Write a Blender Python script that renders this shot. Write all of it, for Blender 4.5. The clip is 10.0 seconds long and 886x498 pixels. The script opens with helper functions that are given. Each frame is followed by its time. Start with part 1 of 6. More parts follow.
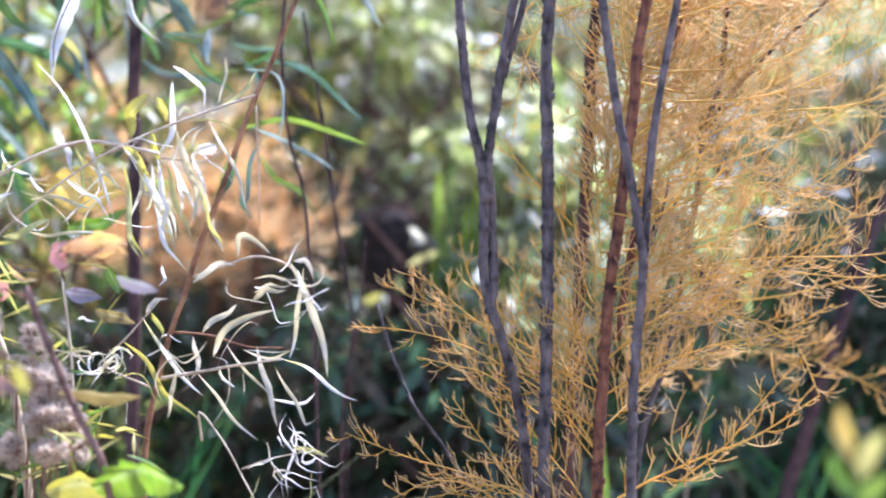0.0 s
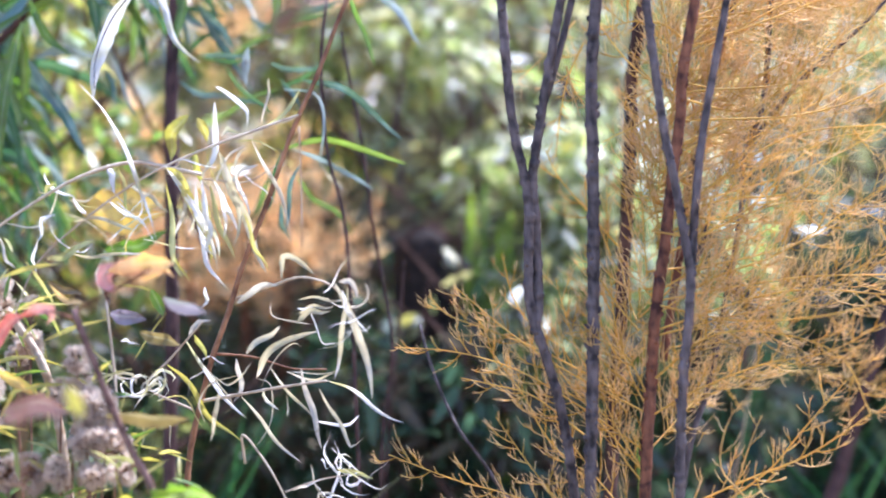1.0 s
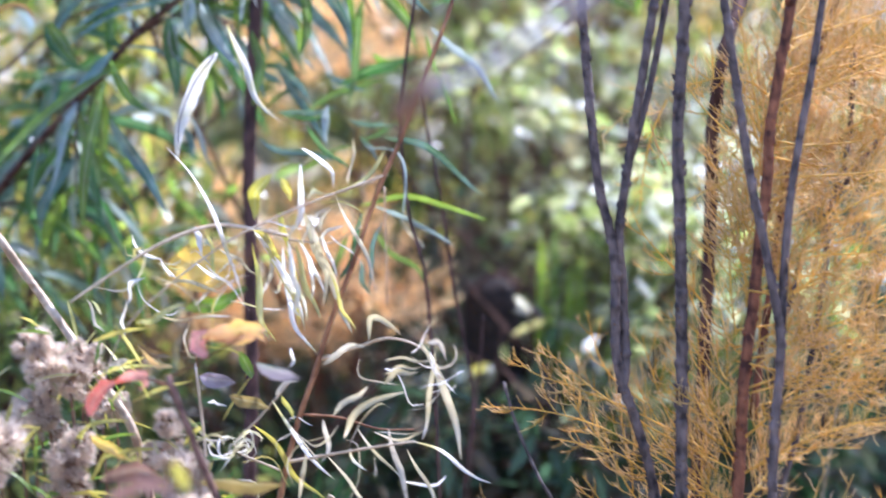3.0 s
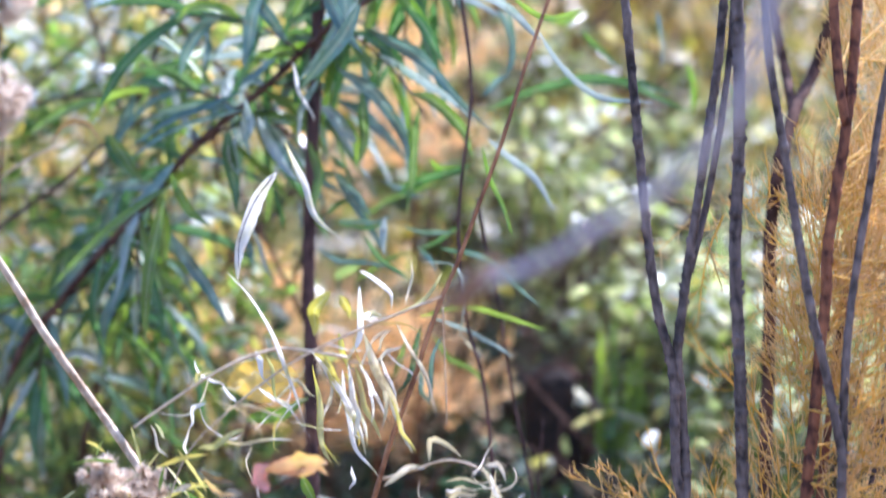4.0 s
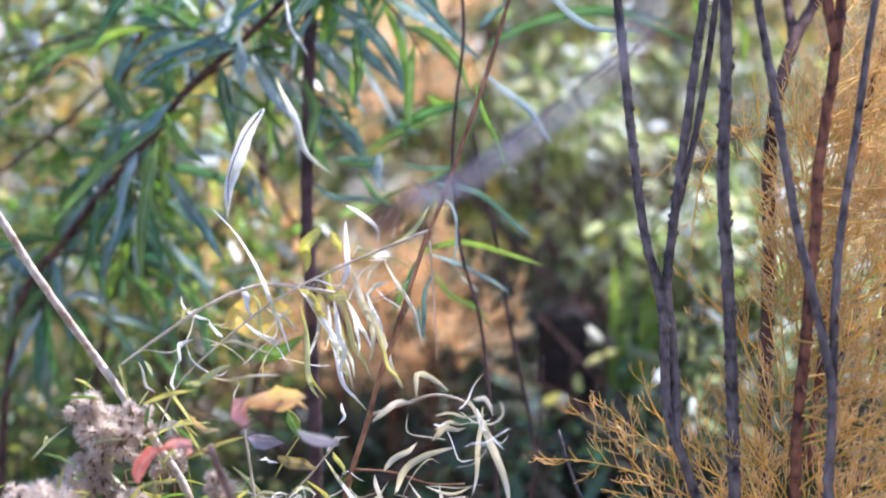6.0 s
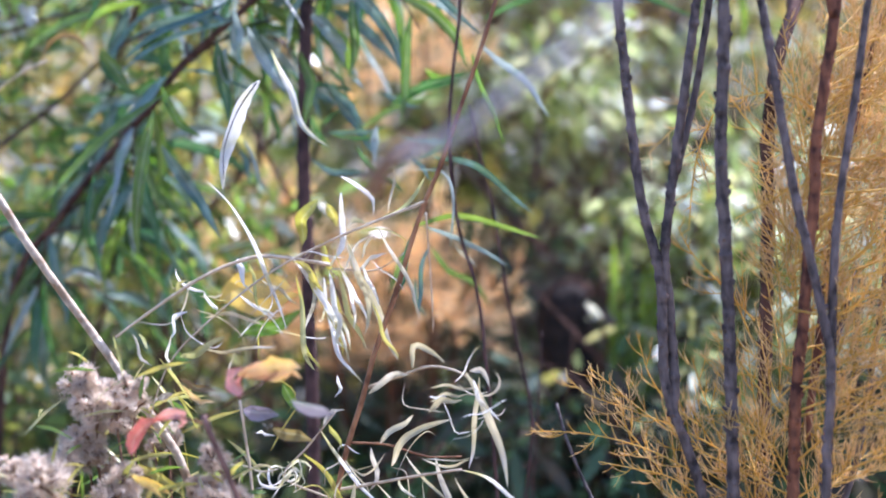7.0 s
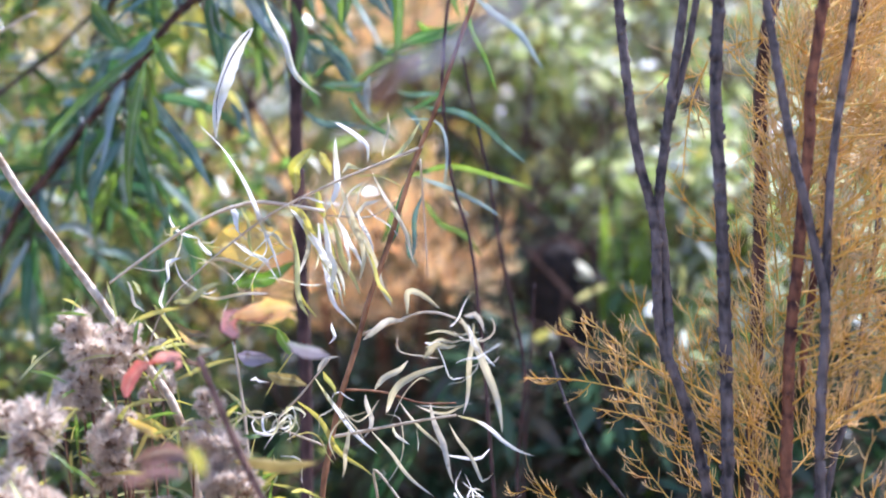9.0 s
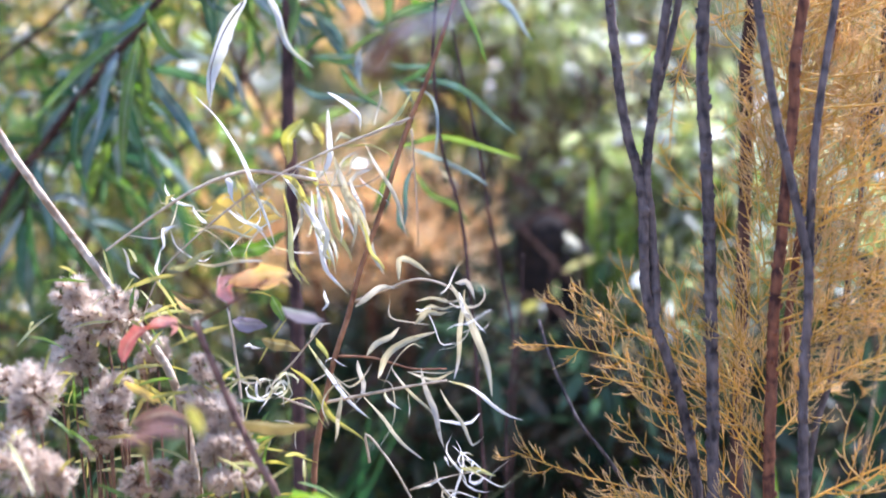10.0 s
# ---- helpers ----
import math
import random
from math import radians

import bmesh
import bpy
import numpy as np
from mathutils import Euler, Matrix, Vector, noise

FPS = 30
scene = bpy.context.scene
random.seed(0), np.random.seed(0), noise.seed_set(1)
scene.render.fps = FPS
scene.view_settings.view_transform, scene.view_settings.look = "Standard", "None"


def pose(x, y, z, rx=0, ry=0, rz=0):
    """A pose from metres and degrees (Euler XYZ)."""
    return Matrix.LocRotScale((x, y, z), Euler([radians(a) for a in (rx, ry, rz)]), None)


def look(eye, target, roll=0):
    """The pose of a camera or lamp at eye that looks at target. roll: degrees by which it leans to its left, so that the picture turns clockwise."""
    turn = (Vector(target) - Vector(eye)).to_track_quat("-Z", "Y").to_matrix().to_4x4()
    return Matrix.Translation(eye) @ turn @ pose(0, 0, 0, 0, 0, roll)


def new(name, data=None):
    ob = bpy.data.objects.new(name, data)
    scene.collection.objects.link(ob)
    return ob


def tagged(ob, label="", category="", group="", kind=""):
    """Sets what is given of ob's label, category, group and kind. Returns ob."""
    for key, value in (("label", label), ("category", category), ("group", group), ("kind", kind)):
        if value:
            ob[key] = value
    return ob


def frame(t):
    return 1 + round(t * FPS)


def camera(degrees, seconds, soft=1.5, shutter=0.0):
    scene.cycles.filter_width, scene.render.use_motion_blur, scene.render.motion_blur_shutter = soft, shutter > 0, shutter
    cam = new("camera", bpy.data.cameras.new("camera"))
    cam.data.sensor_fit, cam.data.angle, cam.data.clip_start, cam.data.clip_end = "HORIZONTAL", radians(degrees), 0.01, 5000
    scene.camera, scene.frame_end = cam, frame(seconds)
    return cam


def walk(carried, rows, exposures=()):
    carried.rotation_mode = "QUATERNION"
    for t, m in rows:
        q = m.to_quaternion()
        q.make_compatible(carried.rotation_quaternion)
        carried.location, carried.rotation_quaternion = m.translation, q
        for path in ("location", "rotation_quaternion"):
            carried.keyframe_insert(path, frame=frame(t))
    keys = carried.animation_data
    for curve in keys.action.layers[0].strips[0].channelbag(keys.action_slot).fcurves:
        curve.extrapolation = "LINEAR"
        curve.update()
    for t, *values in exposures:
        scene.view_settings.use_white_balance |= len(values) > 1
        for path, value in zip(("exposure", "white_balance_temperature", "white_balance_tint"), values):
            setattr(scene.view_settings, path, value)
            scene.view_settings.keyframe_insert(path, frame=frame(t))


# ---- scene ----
import itertools

# ---- camera and walk ----
cam = camera(30.0, 10.0, soft=1.8, shutter=0.9)
cam.data.dof.use_dof = True
cam.data.dof.focus_distance = 1.16
cam.data.dof.aperture_fstop = 2.9
cam.data.dof.aperture_blades = 0

PATH = [
    (0, (0.18800, 0.04692, 1.05987), (0.07975, 2.03738, 0.89763), -1.383),
    (0.5, (0.17371, 0.04992, 1.05764), (0.06317, 2.04142, 0.91032), -1.524),
    (1, (0.16388, 0.05322, 1.05863), (0.04366, 2.04499, 0.92310), -1.698),
    (1.5, (0.14127, 0.05662, 1.06854), (0.03253, 2.04887, 0.93025), -1.780),
    (2, (0.12384, 0.05915, 1.08009), (0.01951, 2.05128, 0.93683), -1.887),
    (2.2, (0.11837, 0.05831, 1.07434), (0.01264, 2.05136, 0.94568), -1.898),
    (3.3, (0.13655, 0.05055, 1.09541), (-0.06650, 2.03780, 0.99745), -2.550),
    (3.5, (0.13538, 0.04873, 1.11461), (-0.08694, 2.03420, 1.02245), -2.770),
    (4, (0.13667, 0.04967, 1.14226), (-0.10044, 2.03478, 1.08625), -3.041),
    (4.5, (0.15288, 0.05301, 1.15528), (-0.10519, 2.03582, 1.11226), -3.235),
    (5, (0.17207, 0.06003, 1.15282), (-0.11401, 2.03929, 1.12658), -3.383),
    (5.5, (0.17916, 0.06456, 1.13789), (-0.12200, 2.04015, 1.05821), -3.550),
    (5.7, (0.18186, 0.06492, 1.13462), (-0.12468, 2.03842, 1.02809), -3.663),
    (6.8, (0.19170, 0.07216, 1.11602), (-0.13072, 2.04224, 0.99427), -4.046),
    (7, (0.18936, 0.07317, 1.11489), (-0.12925, 2.04362, 0.98914), -3.966),
    (7.5, (0.18223, 0.07258, 1.10216), (-0.12354, 2.04544, 0.98251), -3.900),
    (8, (0.18335, 0.07299, 1.10141), (-0.12313, 2.04487, 0.96823), -3.948),
    (8.5, (0.18242, 0.07267, 1.10006), (-0.12179, 2.04393, 0.95314), -3.990),
    (9, (0.17975, 0.07085, 1.08929), (-0.11935, 2.04296, 0.94327), -3.927),
    (9.5, (0.17795, 0.06350, 1.08466), (-0.11348, 2.03603, 0.92908), -3.843),
    (10, (0.17885, 0.05018, 1.08353), (-0.10491, 2.02244, 0.91123), -3.849),
]
walk(cam, [(t, look(eye, target, roll)) for t, eye, target, roll in PATH],
     exposures=[(0.0, 1.55, 5080, 25), (2.0, 1.48, 5080, 25), (4.5, 1.34, 5080, 25), (5.5, 1.25, 5080, 25), (7.0, 1.24, 5080, 25), (10.0, 1.40, 5080, 25)])

# ---- sky and sun ----
SUN_WAY = Vector((0.56, 0.50, 1.0)).normalized()  # towards the sun
world = bpy.data.worlds.new("sky")
scene.world = world
world.use_nodes = True
wn = world.node_tree.nodes
wn.clear()
sky = wn.new("ShaderNodeTexSky")
sky.sky_type = "NISHITA"
sky.sun_disc = False
sky.sun_elevation = math.asin(SUN_WAY.z)
sky.sun_rotation = math.atan2(SUN_WAY.x, SUN_WAY.y)
bg = wn.new("ShaderNodeBackground")
bg.inputs["Strength"].default_value = 0.15
wo = wn.new("ShaderNodeOutputWorld")
world.node_tree.links.new(sky.outputs[0], bg.inputs[0])
world.node_tree.links.new(bg.outputs[0], wo.inputs[0])
sun = new("sun", bpy.data.lights.new("sun", "SUN"))
sun.data.energy = 4.4
sun.data.angle = radians(0.5)
sun.data.color = (1.0, 0.93, 0.83)
sun.matrix_world = look(SUN_WAY * 20, (0, 0, 0))


# ---- materials ----
def nodes_of(name):
    m = bpy.data.materials.new(name)
    m.use_nodes = True
    n, l = m.node_tree.nodes, m.node_tree.links
    n.clear()
    return m, n, l


def ramp(n, l, fac, stops):
    r = n.new("ShaderNodeValToRGB")
    els = r.color_ramp.elements
    while len(els) < len(stops):
        els.new(0.5)
    for e, (p, c) in zip(els, stops):
        e.position, e.color = p, (*c, 1)
    l.new(fac, r.inputs[0])
    return r.outputs[0]


def leaf_material(name, colours, translucent=0.45, rough=0.45, island=False, spots=0.25, sheen=0.5, second=None, tip=None):
    """Leaf: colour picked per leaf, veins and blotches, light shining through."""
    m, n, l = nodes_of(name)
    if island:
        rnd = n.new("ShaderNodeNewGeometry").outputs["Random Per Island"]
    else:
        rnd = n.new("ShaderNodeObjectInfo").outputs["Random"]
    k = len(colours)
    col = ramp(n, l, rnd, [((i + 0.5) / k, c) for i, c in enumerate(colours)])
    tc = n.new("ShaderNodeTexCoord")
    blotch = n.new("ShaderNodeTexNoise")
    blotch.inputs["Scale"].default_value = 55
    blotch.inputs["Detail"].default_value = 4
    l.new(tc.outputs["Object"], blotch.inputs["Vector"])
    if second:
        big = n.new("ShaderNodeTexNoise")
        big.inputs["Scale"].default_value = 38
        big.inputs["Detail"].default_value = 2
        l.new(tc.outputs["Object"], big.inputs["Vector"])
        sh = n.new("ShaderNodeMapRange")
        sh.inputs["From Min"].default_value, sh.inputs["From Max"].default_value = 0.52, 0.68
        l.new(big.outputs[0], sh.inputs[0])
        mx = n.new("ShaderNodeMix")
        mx.data_type = "RGBA"
        l.new(sh.outputs[0], mx.inputs[0])
        l.new(col, mx.inputs[6])
        mx.inputs[7].default_value = (*second, 1)
        col = mx.outputs[2]
    # paler needle tips, with the sun's glint put into the colour
    if tip:
        tipped = n.new("ShaderNodeAttribute")
        tipped.attribute_name = "rib"
        fade = n.new("ShaderNodeMath")
        fade.operation = "MULTIPLY"
        fade.inputs[1].default_value = 0.8
        l.new(tipped.outputs["Fac"], fade.inputs[0])
        mxt = n.new("ShaderNodeMix")
        mxt.data_type = "RGBA"
        l.new(fade.outputs[0], mxt.inputs[0])
        l.new(col, mxt.inputs[6])
        mxt.inputs[7].default_value = (*tip, 1)
        col = mxt.outputs[2]
    if not island:
        at = n.new("ShaderNodeAttribute")
        at.attribute_name = "rib"
        mr0 = n.new("ShaderNodeMapRange")
        mr0.inputs["From Min"].default_value, mr0.inputs["From Max"].default_value = 0.72, 0.95
        mr0.inputs["To Max"].default_value = 0.55
        l.new(at.outputs["Fac"], mr0.inputs[0])
        mx0 = n.new("ShaderNodeMix")
        mx0.data_type = "RGBA"
        mx0.blend_type = "SCREEN"
        l.new(mr0.outputs[0], mx0.inputs[0])
        l.new(col, mx0.inputs[6])
        mx0.inputs[7].default_value = (0.22, 0.22, 0.14, 1)
        col = mx0.outputs[2]
        speck = n.new("ShaderNodeTexNoise")
        speck.inputs["Scale"].default_value = 150
        speck.inputs["Detail"].default_value = 3
        l.new(tc.outputs["Object"], speck.inputs["Vector"])
        mr1 = n.new("ShaderNodeMapRange")
        mr1.inputs["From Min"].default_value, mr1.inputs["From Max"].default_value = 0.62, 0.72
        mr1.inputs["To Max"].default_value = 0.55
        l.new(speck.outputs[0], mr1.inputs[0])
        mx1 = n.new("ShaderNodeMix")
        mx1.data_type = "RGBA"
        l.new(mr1.outputs[0], mx1.inputs[0])
        l.new(col, mx1.inputs[6])
        mx1.inputs[7].default_value = (0.16, 0.12, 0.07, 1)
        col = mx1.outputs[2]
    fine = n.new("ShaderNodeTexNoise")
    fine.inputs["Scale"].default_value = 420
    l.new(tc.outputs["Object"], fine.inputs["Vector"])
    hs = n.new("ShaderNodeHueSaturation")
    mr = n.new("ShaderNodeMapRange")
    mr.inputs["To Min"].default_value, mr.inputs["To Max"].default_value = 1 - spots, 1 + spots
    mr.inputs["From Min"].default_value, mr.inputs["From Max"].default_value = 0.3, 0.7
    l.new(blotch.outputs[0], mr.inputs[0])
    l.new(mr.outputs[0], hs.inputs["Value"])
    mr2 = n.new("ShaderNodeMapRange")
    mr2.inputs["To Min"].default_value, mr2.inputs["To Max"].default_value = 0.48, 0.52
    l.new(fine.outputs[0], mr2.inputs[0])
    l.new(mr2.outputs[0], hs.inputs["Hue"])
    l.new(col, hs.inputs["Color"])
    p = n.new("ShaderNodeBsdfPrincipled")
    p.inputs["Roughness"].default_value = rough
    p.inputs["Specular IOR Level"].default_value = sheen
    l.new(hs.outputs[0], p.inputs["Base Color"])
    bump = n.new("ShaderNodeBump")
    bump.inputs["Strength"].default_value = 0.25
    bump.inputs["Distance"].default_value = 0.001
    l.new(fine.outputs[0], bump.inputs["Height"])
    l.new(bump.outputs[0], p.inputs["Normal"])
    tr = n.new("ShaderNodeBsdfTranslucent")
    warm = n.new("ShaderNodeHueSaturation")
    warm.inputs["Saturation"].default_value = 1.15
    warm.inputs["Value"].default_value = 1.3
    l.new(hs.outputs[0], warm.inputs["Color"])
    l.new(warm.outputs[0], tr.inputs["Color"])
    mix = n.new("ShaderNodeMixShader")
    mix.inputs[0].default_value = translucent
    l.new(p.outputs[0], mix.inputs[1])
    l.new(tr.outputs[0], mix.inputs[2])
    o = n.new("ShaderNodeOutputMaterial")
    l.new(mix.outputs[0], o.inputs[0])
    return m


def bark_material(name, dark, light, scale=160, rough=0.7, rings=0.1, gloss=0.3):
    """Bark: streaks along the stem, flecks and fine relief."""
    m, n, l = nodes_of(name)
    tc = n.new("ShaderNodeTexCoord")
    mp = n.new("ShaderNodeMapping")
    mp.inputs["Scale"].default_value = (1, 1, 0.45)
    l.new(tc.outputs["Object"], mp.inputs[0])
    a = n.new("ShaderNodeTexNoise")
    a.inputs["Scale"].default_value = scale
    a.inputs["Detail"].default_value = 6
    l.new(mp.outputs[0], a.inputs["Vector"])
    b = n.new("ShaderNodeTexNoise")
    b.inputs["Scale"].default_value = 22
    b.inputs["Detail"].default_value = 3
    l.new(tc.outputs["Object"], b.inputs["Vector"])
    add = n.new("ShaderNodeMath")
    add.operation = "MULTIPLY_ADD"
    add.inputs[1].default_value = 0.6
    l.new(a.outputs[0], add.inputs[0])
    half = n.new("ShaderNodeMath")
    half.operation = "MULTIPLY"
    half.inputs[1].default_value = 0.4
    l.new(b.outputs[0], half.inputs[0])
    l.new(half.outputs[0], add.inputs[2])
    wave = n.new("ShaderNodeTexWave")
    wave.bands_direction = "Z"
    wave.inputs["Scale"].default_value = 17
    wave.inputs["Distortion"].default_value = 9.0
    wave.inputs["Detail"].default_value = 3
    wave.inputs["Detail Scale"].default_value = 1.2
    l.new(tc.outputs["Object"], wave.inputs["Vector"])
    notch = n.new("ShaderNodeMapRange")
    notch.inputs["From Min"].default_value, notch.inputs["From Max"].default_value = 0.0, 0.3
    notch.inputs["To Min"].default_value, notch.inputs["To Max"].default_value = -rings, 0.0
    l.new(wave.outputs["Fac"], notch.inputs[0])
    add2 = n.new("ShaderNodeMath")
    l.new(add.outputs[0], add2.inputs[0])
    l.new(notch.outputs[0], add2.inputs[1])
    add = add2
    mid = tuple((x + y) / 2 for x, y in zip(dark, light))
    col = ramp(n, l, add.outputs[0], [(0.36, dark), (0.5, mid), (0.66, light)])
    p = n.new("ShaderNodeBsdfPrincipled")
    p.inputs["Roughness"].default_value = rough
    p.inputs["Specular IOR Level"].default_value = gloss
    l.new(col, p.inputs["Base Color"])
    bump = n.new("ShaderNodeBump")
    bump.inputs["Strength"].default_value = 0.9
    bump.inputs["Distance"].default_value = 0.003
    l.new(add.outputs[0], bump.inputs["Height"])
    l.new(bump.outputs[0], p.inputs["Normal"])
    o = n.new("ShaderNodeOutputMaterial")
    l.new(p.outputs[0], o.inputs[0])
    return m


M_DARK = bark_material("dark_bark", (0.020, 0.015, 0.013), (0.20, 0.155, 0.135), scale=170, rings=0.06)
M_RED = bark_material("red_bark", (0.045, 0.014, 0.008), (0.33, 0.13, 0.058), scale=190, rings=0.08)
M_PLUM = bark_material("plum_bark", (0.022, 0.012, 0.011), (0.125, 0.070, 0.060), rings=0.03, gloss=0.2)
# near-black: the darkness of a hollow put into the bark colour
M_STUMP = bark_material("hollow_dark_bark", (0.012, 0.009, 0.007), (0.045, 0.030, 0.022), rough=0.95, rings=0.1)
M_BROWN = bark_material("brown_bark", (0.12, 0.050, 0.022), (0.43, 0.215, 0.10), rings=0.06)
M_BROWN_DARK = bark_material("dark_brown_bark", (0.036, 0.020, 0.015), (0.155, 0.088, 0.062), rings=0.06, rough=0.85, gloss=0.12)
M_STRAW = bark_material("straw_bark", (0.26, 0.165, 0.08), (0.66, 0.53, 0.36), rough=0.45)
M_GREY = bark_material("grey_bark", (0.34, 0.32, 0.36), (0.60, 0.57, 0.63), rings=0.05)
M_PALE = bark_material("pale_twig", (0.38, 0.28, 0.165), (0.67, 0.555, 0.385), rings=0.05)
M_ORANGE = leaf_material("orange_needles", [(0.61, 0.385, 0.058), (0.68, 0.45, 0.090), (0.72, 0.51, 0.13), (0.77, 0.59, 0.25)], 0.42, 0.55, True, 0.15, 0.25, tip=(0.82, 0.64, 0.33))
M_PEACH = leaf_material("peach_needles", [(0.85, 0.63, 0.33), (0.88, 0.72, 0.46), (0.87, 0.78, 0.59)], 0.62, 0.7, True, 0.15, 0.2)
M_ORANGE_DULL = leaf_material("dull_orange_needles", [(0.52, 0.335, 0.085), (0.59, 0.41, 0.13), (0.64, 0.475, 0.19), (0.68, 0.56, 0.33)], 0.42, 0.55, True, 0.15, 0.3, tip=(0.70, 0.57, 0.38))
M_PALE_LEAF = leaf_material("pale_leaf", [(0.74, 0.71, 0.63), (0.80, 0.78, 0.73), (0.68, 0.64, 0.52), (0.77, 0.74, 0.67)], 0.5, 0.34, False, 0.15, second=(0.54, 0.50, 0.24))
M_BEIGE_LEAF = leaf_material("beige_leaf", [(0.47, 0.41, 0.24), (0.53, 0.47, 0.30), (0.49, 0.44, 0.33)], 0.38, 0.42, False, 0.22, second=(0.60, 0.55, 0.44))
M_YELLOW_LEAF = leaf_material("yellow_leaf", [(0.46, 0.42, 0.09), (0.54, 0.46, 0.12), (0.52, 0.49, 0.20)], 0.42, 0.42, False, 0.2, second=(0.38, 0.38, 0.11))
M_GOLD_LEAF = leaf_material("gold_leaf", [(0.68, 0.48, 0.13), (0.72, 0.54, 0.18)], 0.42, 0.45, False, 0.2)
M_GREEN_LEAF = leaf_material("green_leaf", [(0.045, 0.115, 0.028), (0.070, 0.155, 0.038), (0.060, 0.140, 0.055), (0.13, 0.20, 0.04)], 0.45, 0.4, False, 0.3, 0.5)
M_TEAL_LEAF = leaf_material("teal_leaf", [(0.095, 0.165, 0.125), (0.14, 0.22, 0.175), (0.11, 0.185, 0.115)], 0.32, 0.34, False, 0.3, 0.8, second=(0.06, 0.125, 0.06))
M_LIME_LEAF = leaf_material("lime_leaf", [(0.14, 0.24, 0.035), (0.21, 0.30, 0.05)], 0.45, 0.4, False, 0.3, second=(0.10, 0.19, 0.04))
M_SILVER_LEAF = leaf_material("silver_leaf", [(0.25, 0.31, 0.26), (0.33, 0.38, 0.33)], 0.35, 0.4, False, 0.25, second=(0.18, 0.25, 0.16))
M_BLADE = leaf_material("bright_grass_blade", [(0.26, 0.40, 0.05), (0.33, 0.46, 0.07)], 0.55, 0.4, False, 0.2)
M_RED_LEAF = leaf_material("red_leaf", [(0.52, 0.10, 0.07), (0.58, 0.20, 0.15)], 0.4, 0.5, False, 0.35)
M_PINK_LEAF = leaf_material("pink_leaf", [(0.64, 0.29, 0.22), (0.67, 0.36, 0.28)], 0.3, 0.5, False, 0.35)
M_PLUM_LEAF = leaf_material("plum_leaf", [(0.20, 0.12, 0.09), (0.24, 0.14, 0.12)], 0.35, 0.5, False, 0.3)
M_APRICOT_LEAF = leaf_material("apricot_leaf", [(0.62, 0.42, 0.15), (0.64, 0.44, 0.17)], 0.3, 0.5, False, 0.35, second=(0.60, 0.34, 0.22))
M_MAUVE_LEAF = leaf_material("mauve_leaf", [(0.23, 0.21, 0.21), (0.26, 0.22, 0.24)], 0.3, 0.5, False, 0.3, second=(0.20, 0.23, 0.19))
M_OLIVE_LEAF = leaf_material("olive_leaf", [(0.20, 0.155, 0.06), (0.23, 0.15, 0.06)], 0.4, 0.5, False, 0.4)
M_FLUFF = leaf_material("seed_fluff", [(0.60, 0.515, 0.41), (0.66, 0.585, 0.485), (0.50, 0.395, 0.28), (0.71, 0.645, 0.555)], 0.68, 0.85, True, 0.15)
M_SHOOT = bark_material("sapling_bark", (0.075, 0.036, 0.024), (0.27, 0.150, 0.105), rings=0.08)
M_BRACT = bark_material("bract", (0.12, 0.06, 0.03), (0.30, 0.17, 0.09))

# foliage far behind, joined
M_BG_GREEN = leaf_material("green_foliage", [(0.05, 0.10, 0.025), (0.16, 0.28, 0.06), (0.26, 0.38, 0.09), (0.48, 0.49, 0.12), (0.08, 0.15, 0.045), (0.54, 0.46, 0.15), (0.20, 0.31, 0.10), (0.58, 0.60, 0.55)], 0.52, 0.3, True, 0.2, 0.8)
M_BG_YELLOW = leaf_material("yellow_foliage", [(0.15, 0.17, 0.04), (0.34, 0.35, 0.07), (0.62, 0.46, 0.12), (0.70, 0.49, 0.17), (0.22, 0.24, 0.06), (0.73, 0.57, 0.32), (0.44, 0.40, 0.10), (0.76, 0.71, 0.60)], 0.6, 0.3, True, 0.2, 0.8)
M_BG_SILVER = leaf_material("silver_foliage", [(0.19, 0.25, 0.07), (0.39, 0.46, 0.14), (0.52, 0.55, 0.28), (0.26, 0.34, 0.09), (0.63, 0.63, 0.44), (0.56, 0.52, 0.15), (0.78, 0.78, 0.74), (0.50, 0.53, 0.32)], 0.62, 0.26, True, 0.2, 0.8)
# foliage colours lowered to carry the shade of the undergrowth
M_BG_DARK = leaf_material("shade_toned_foliage", [(0.026, 0.052, 0.025), (0.06, 0.11, 0.05), (0.085, 0.085, 0.058), (0.12, 0.095, 0.065), (0.085, 0.15, 0.08)], 0.4, 0.45, True, 0.2)
M_UNDER = leaf_material("undergrowth_leaves", [(0.08, 0.12, 0.04), (0.17, 0.25, 0.08), (0.28, 0.35, 0.11), (0.44, 0.43, 0.13), (0.13, 0.18, 0.08)], 0.5, 0.35, True, 0.2, 0.7)
M_GRASS = leaf_material("grass_blades", [(0.02, 0.06, 0.022), (0.035, 0.10, 0.035), (0.06, 0.145, 0.045), (0.15, 0.165, 0.09)], 0.4, 0.4, True, 0.2)


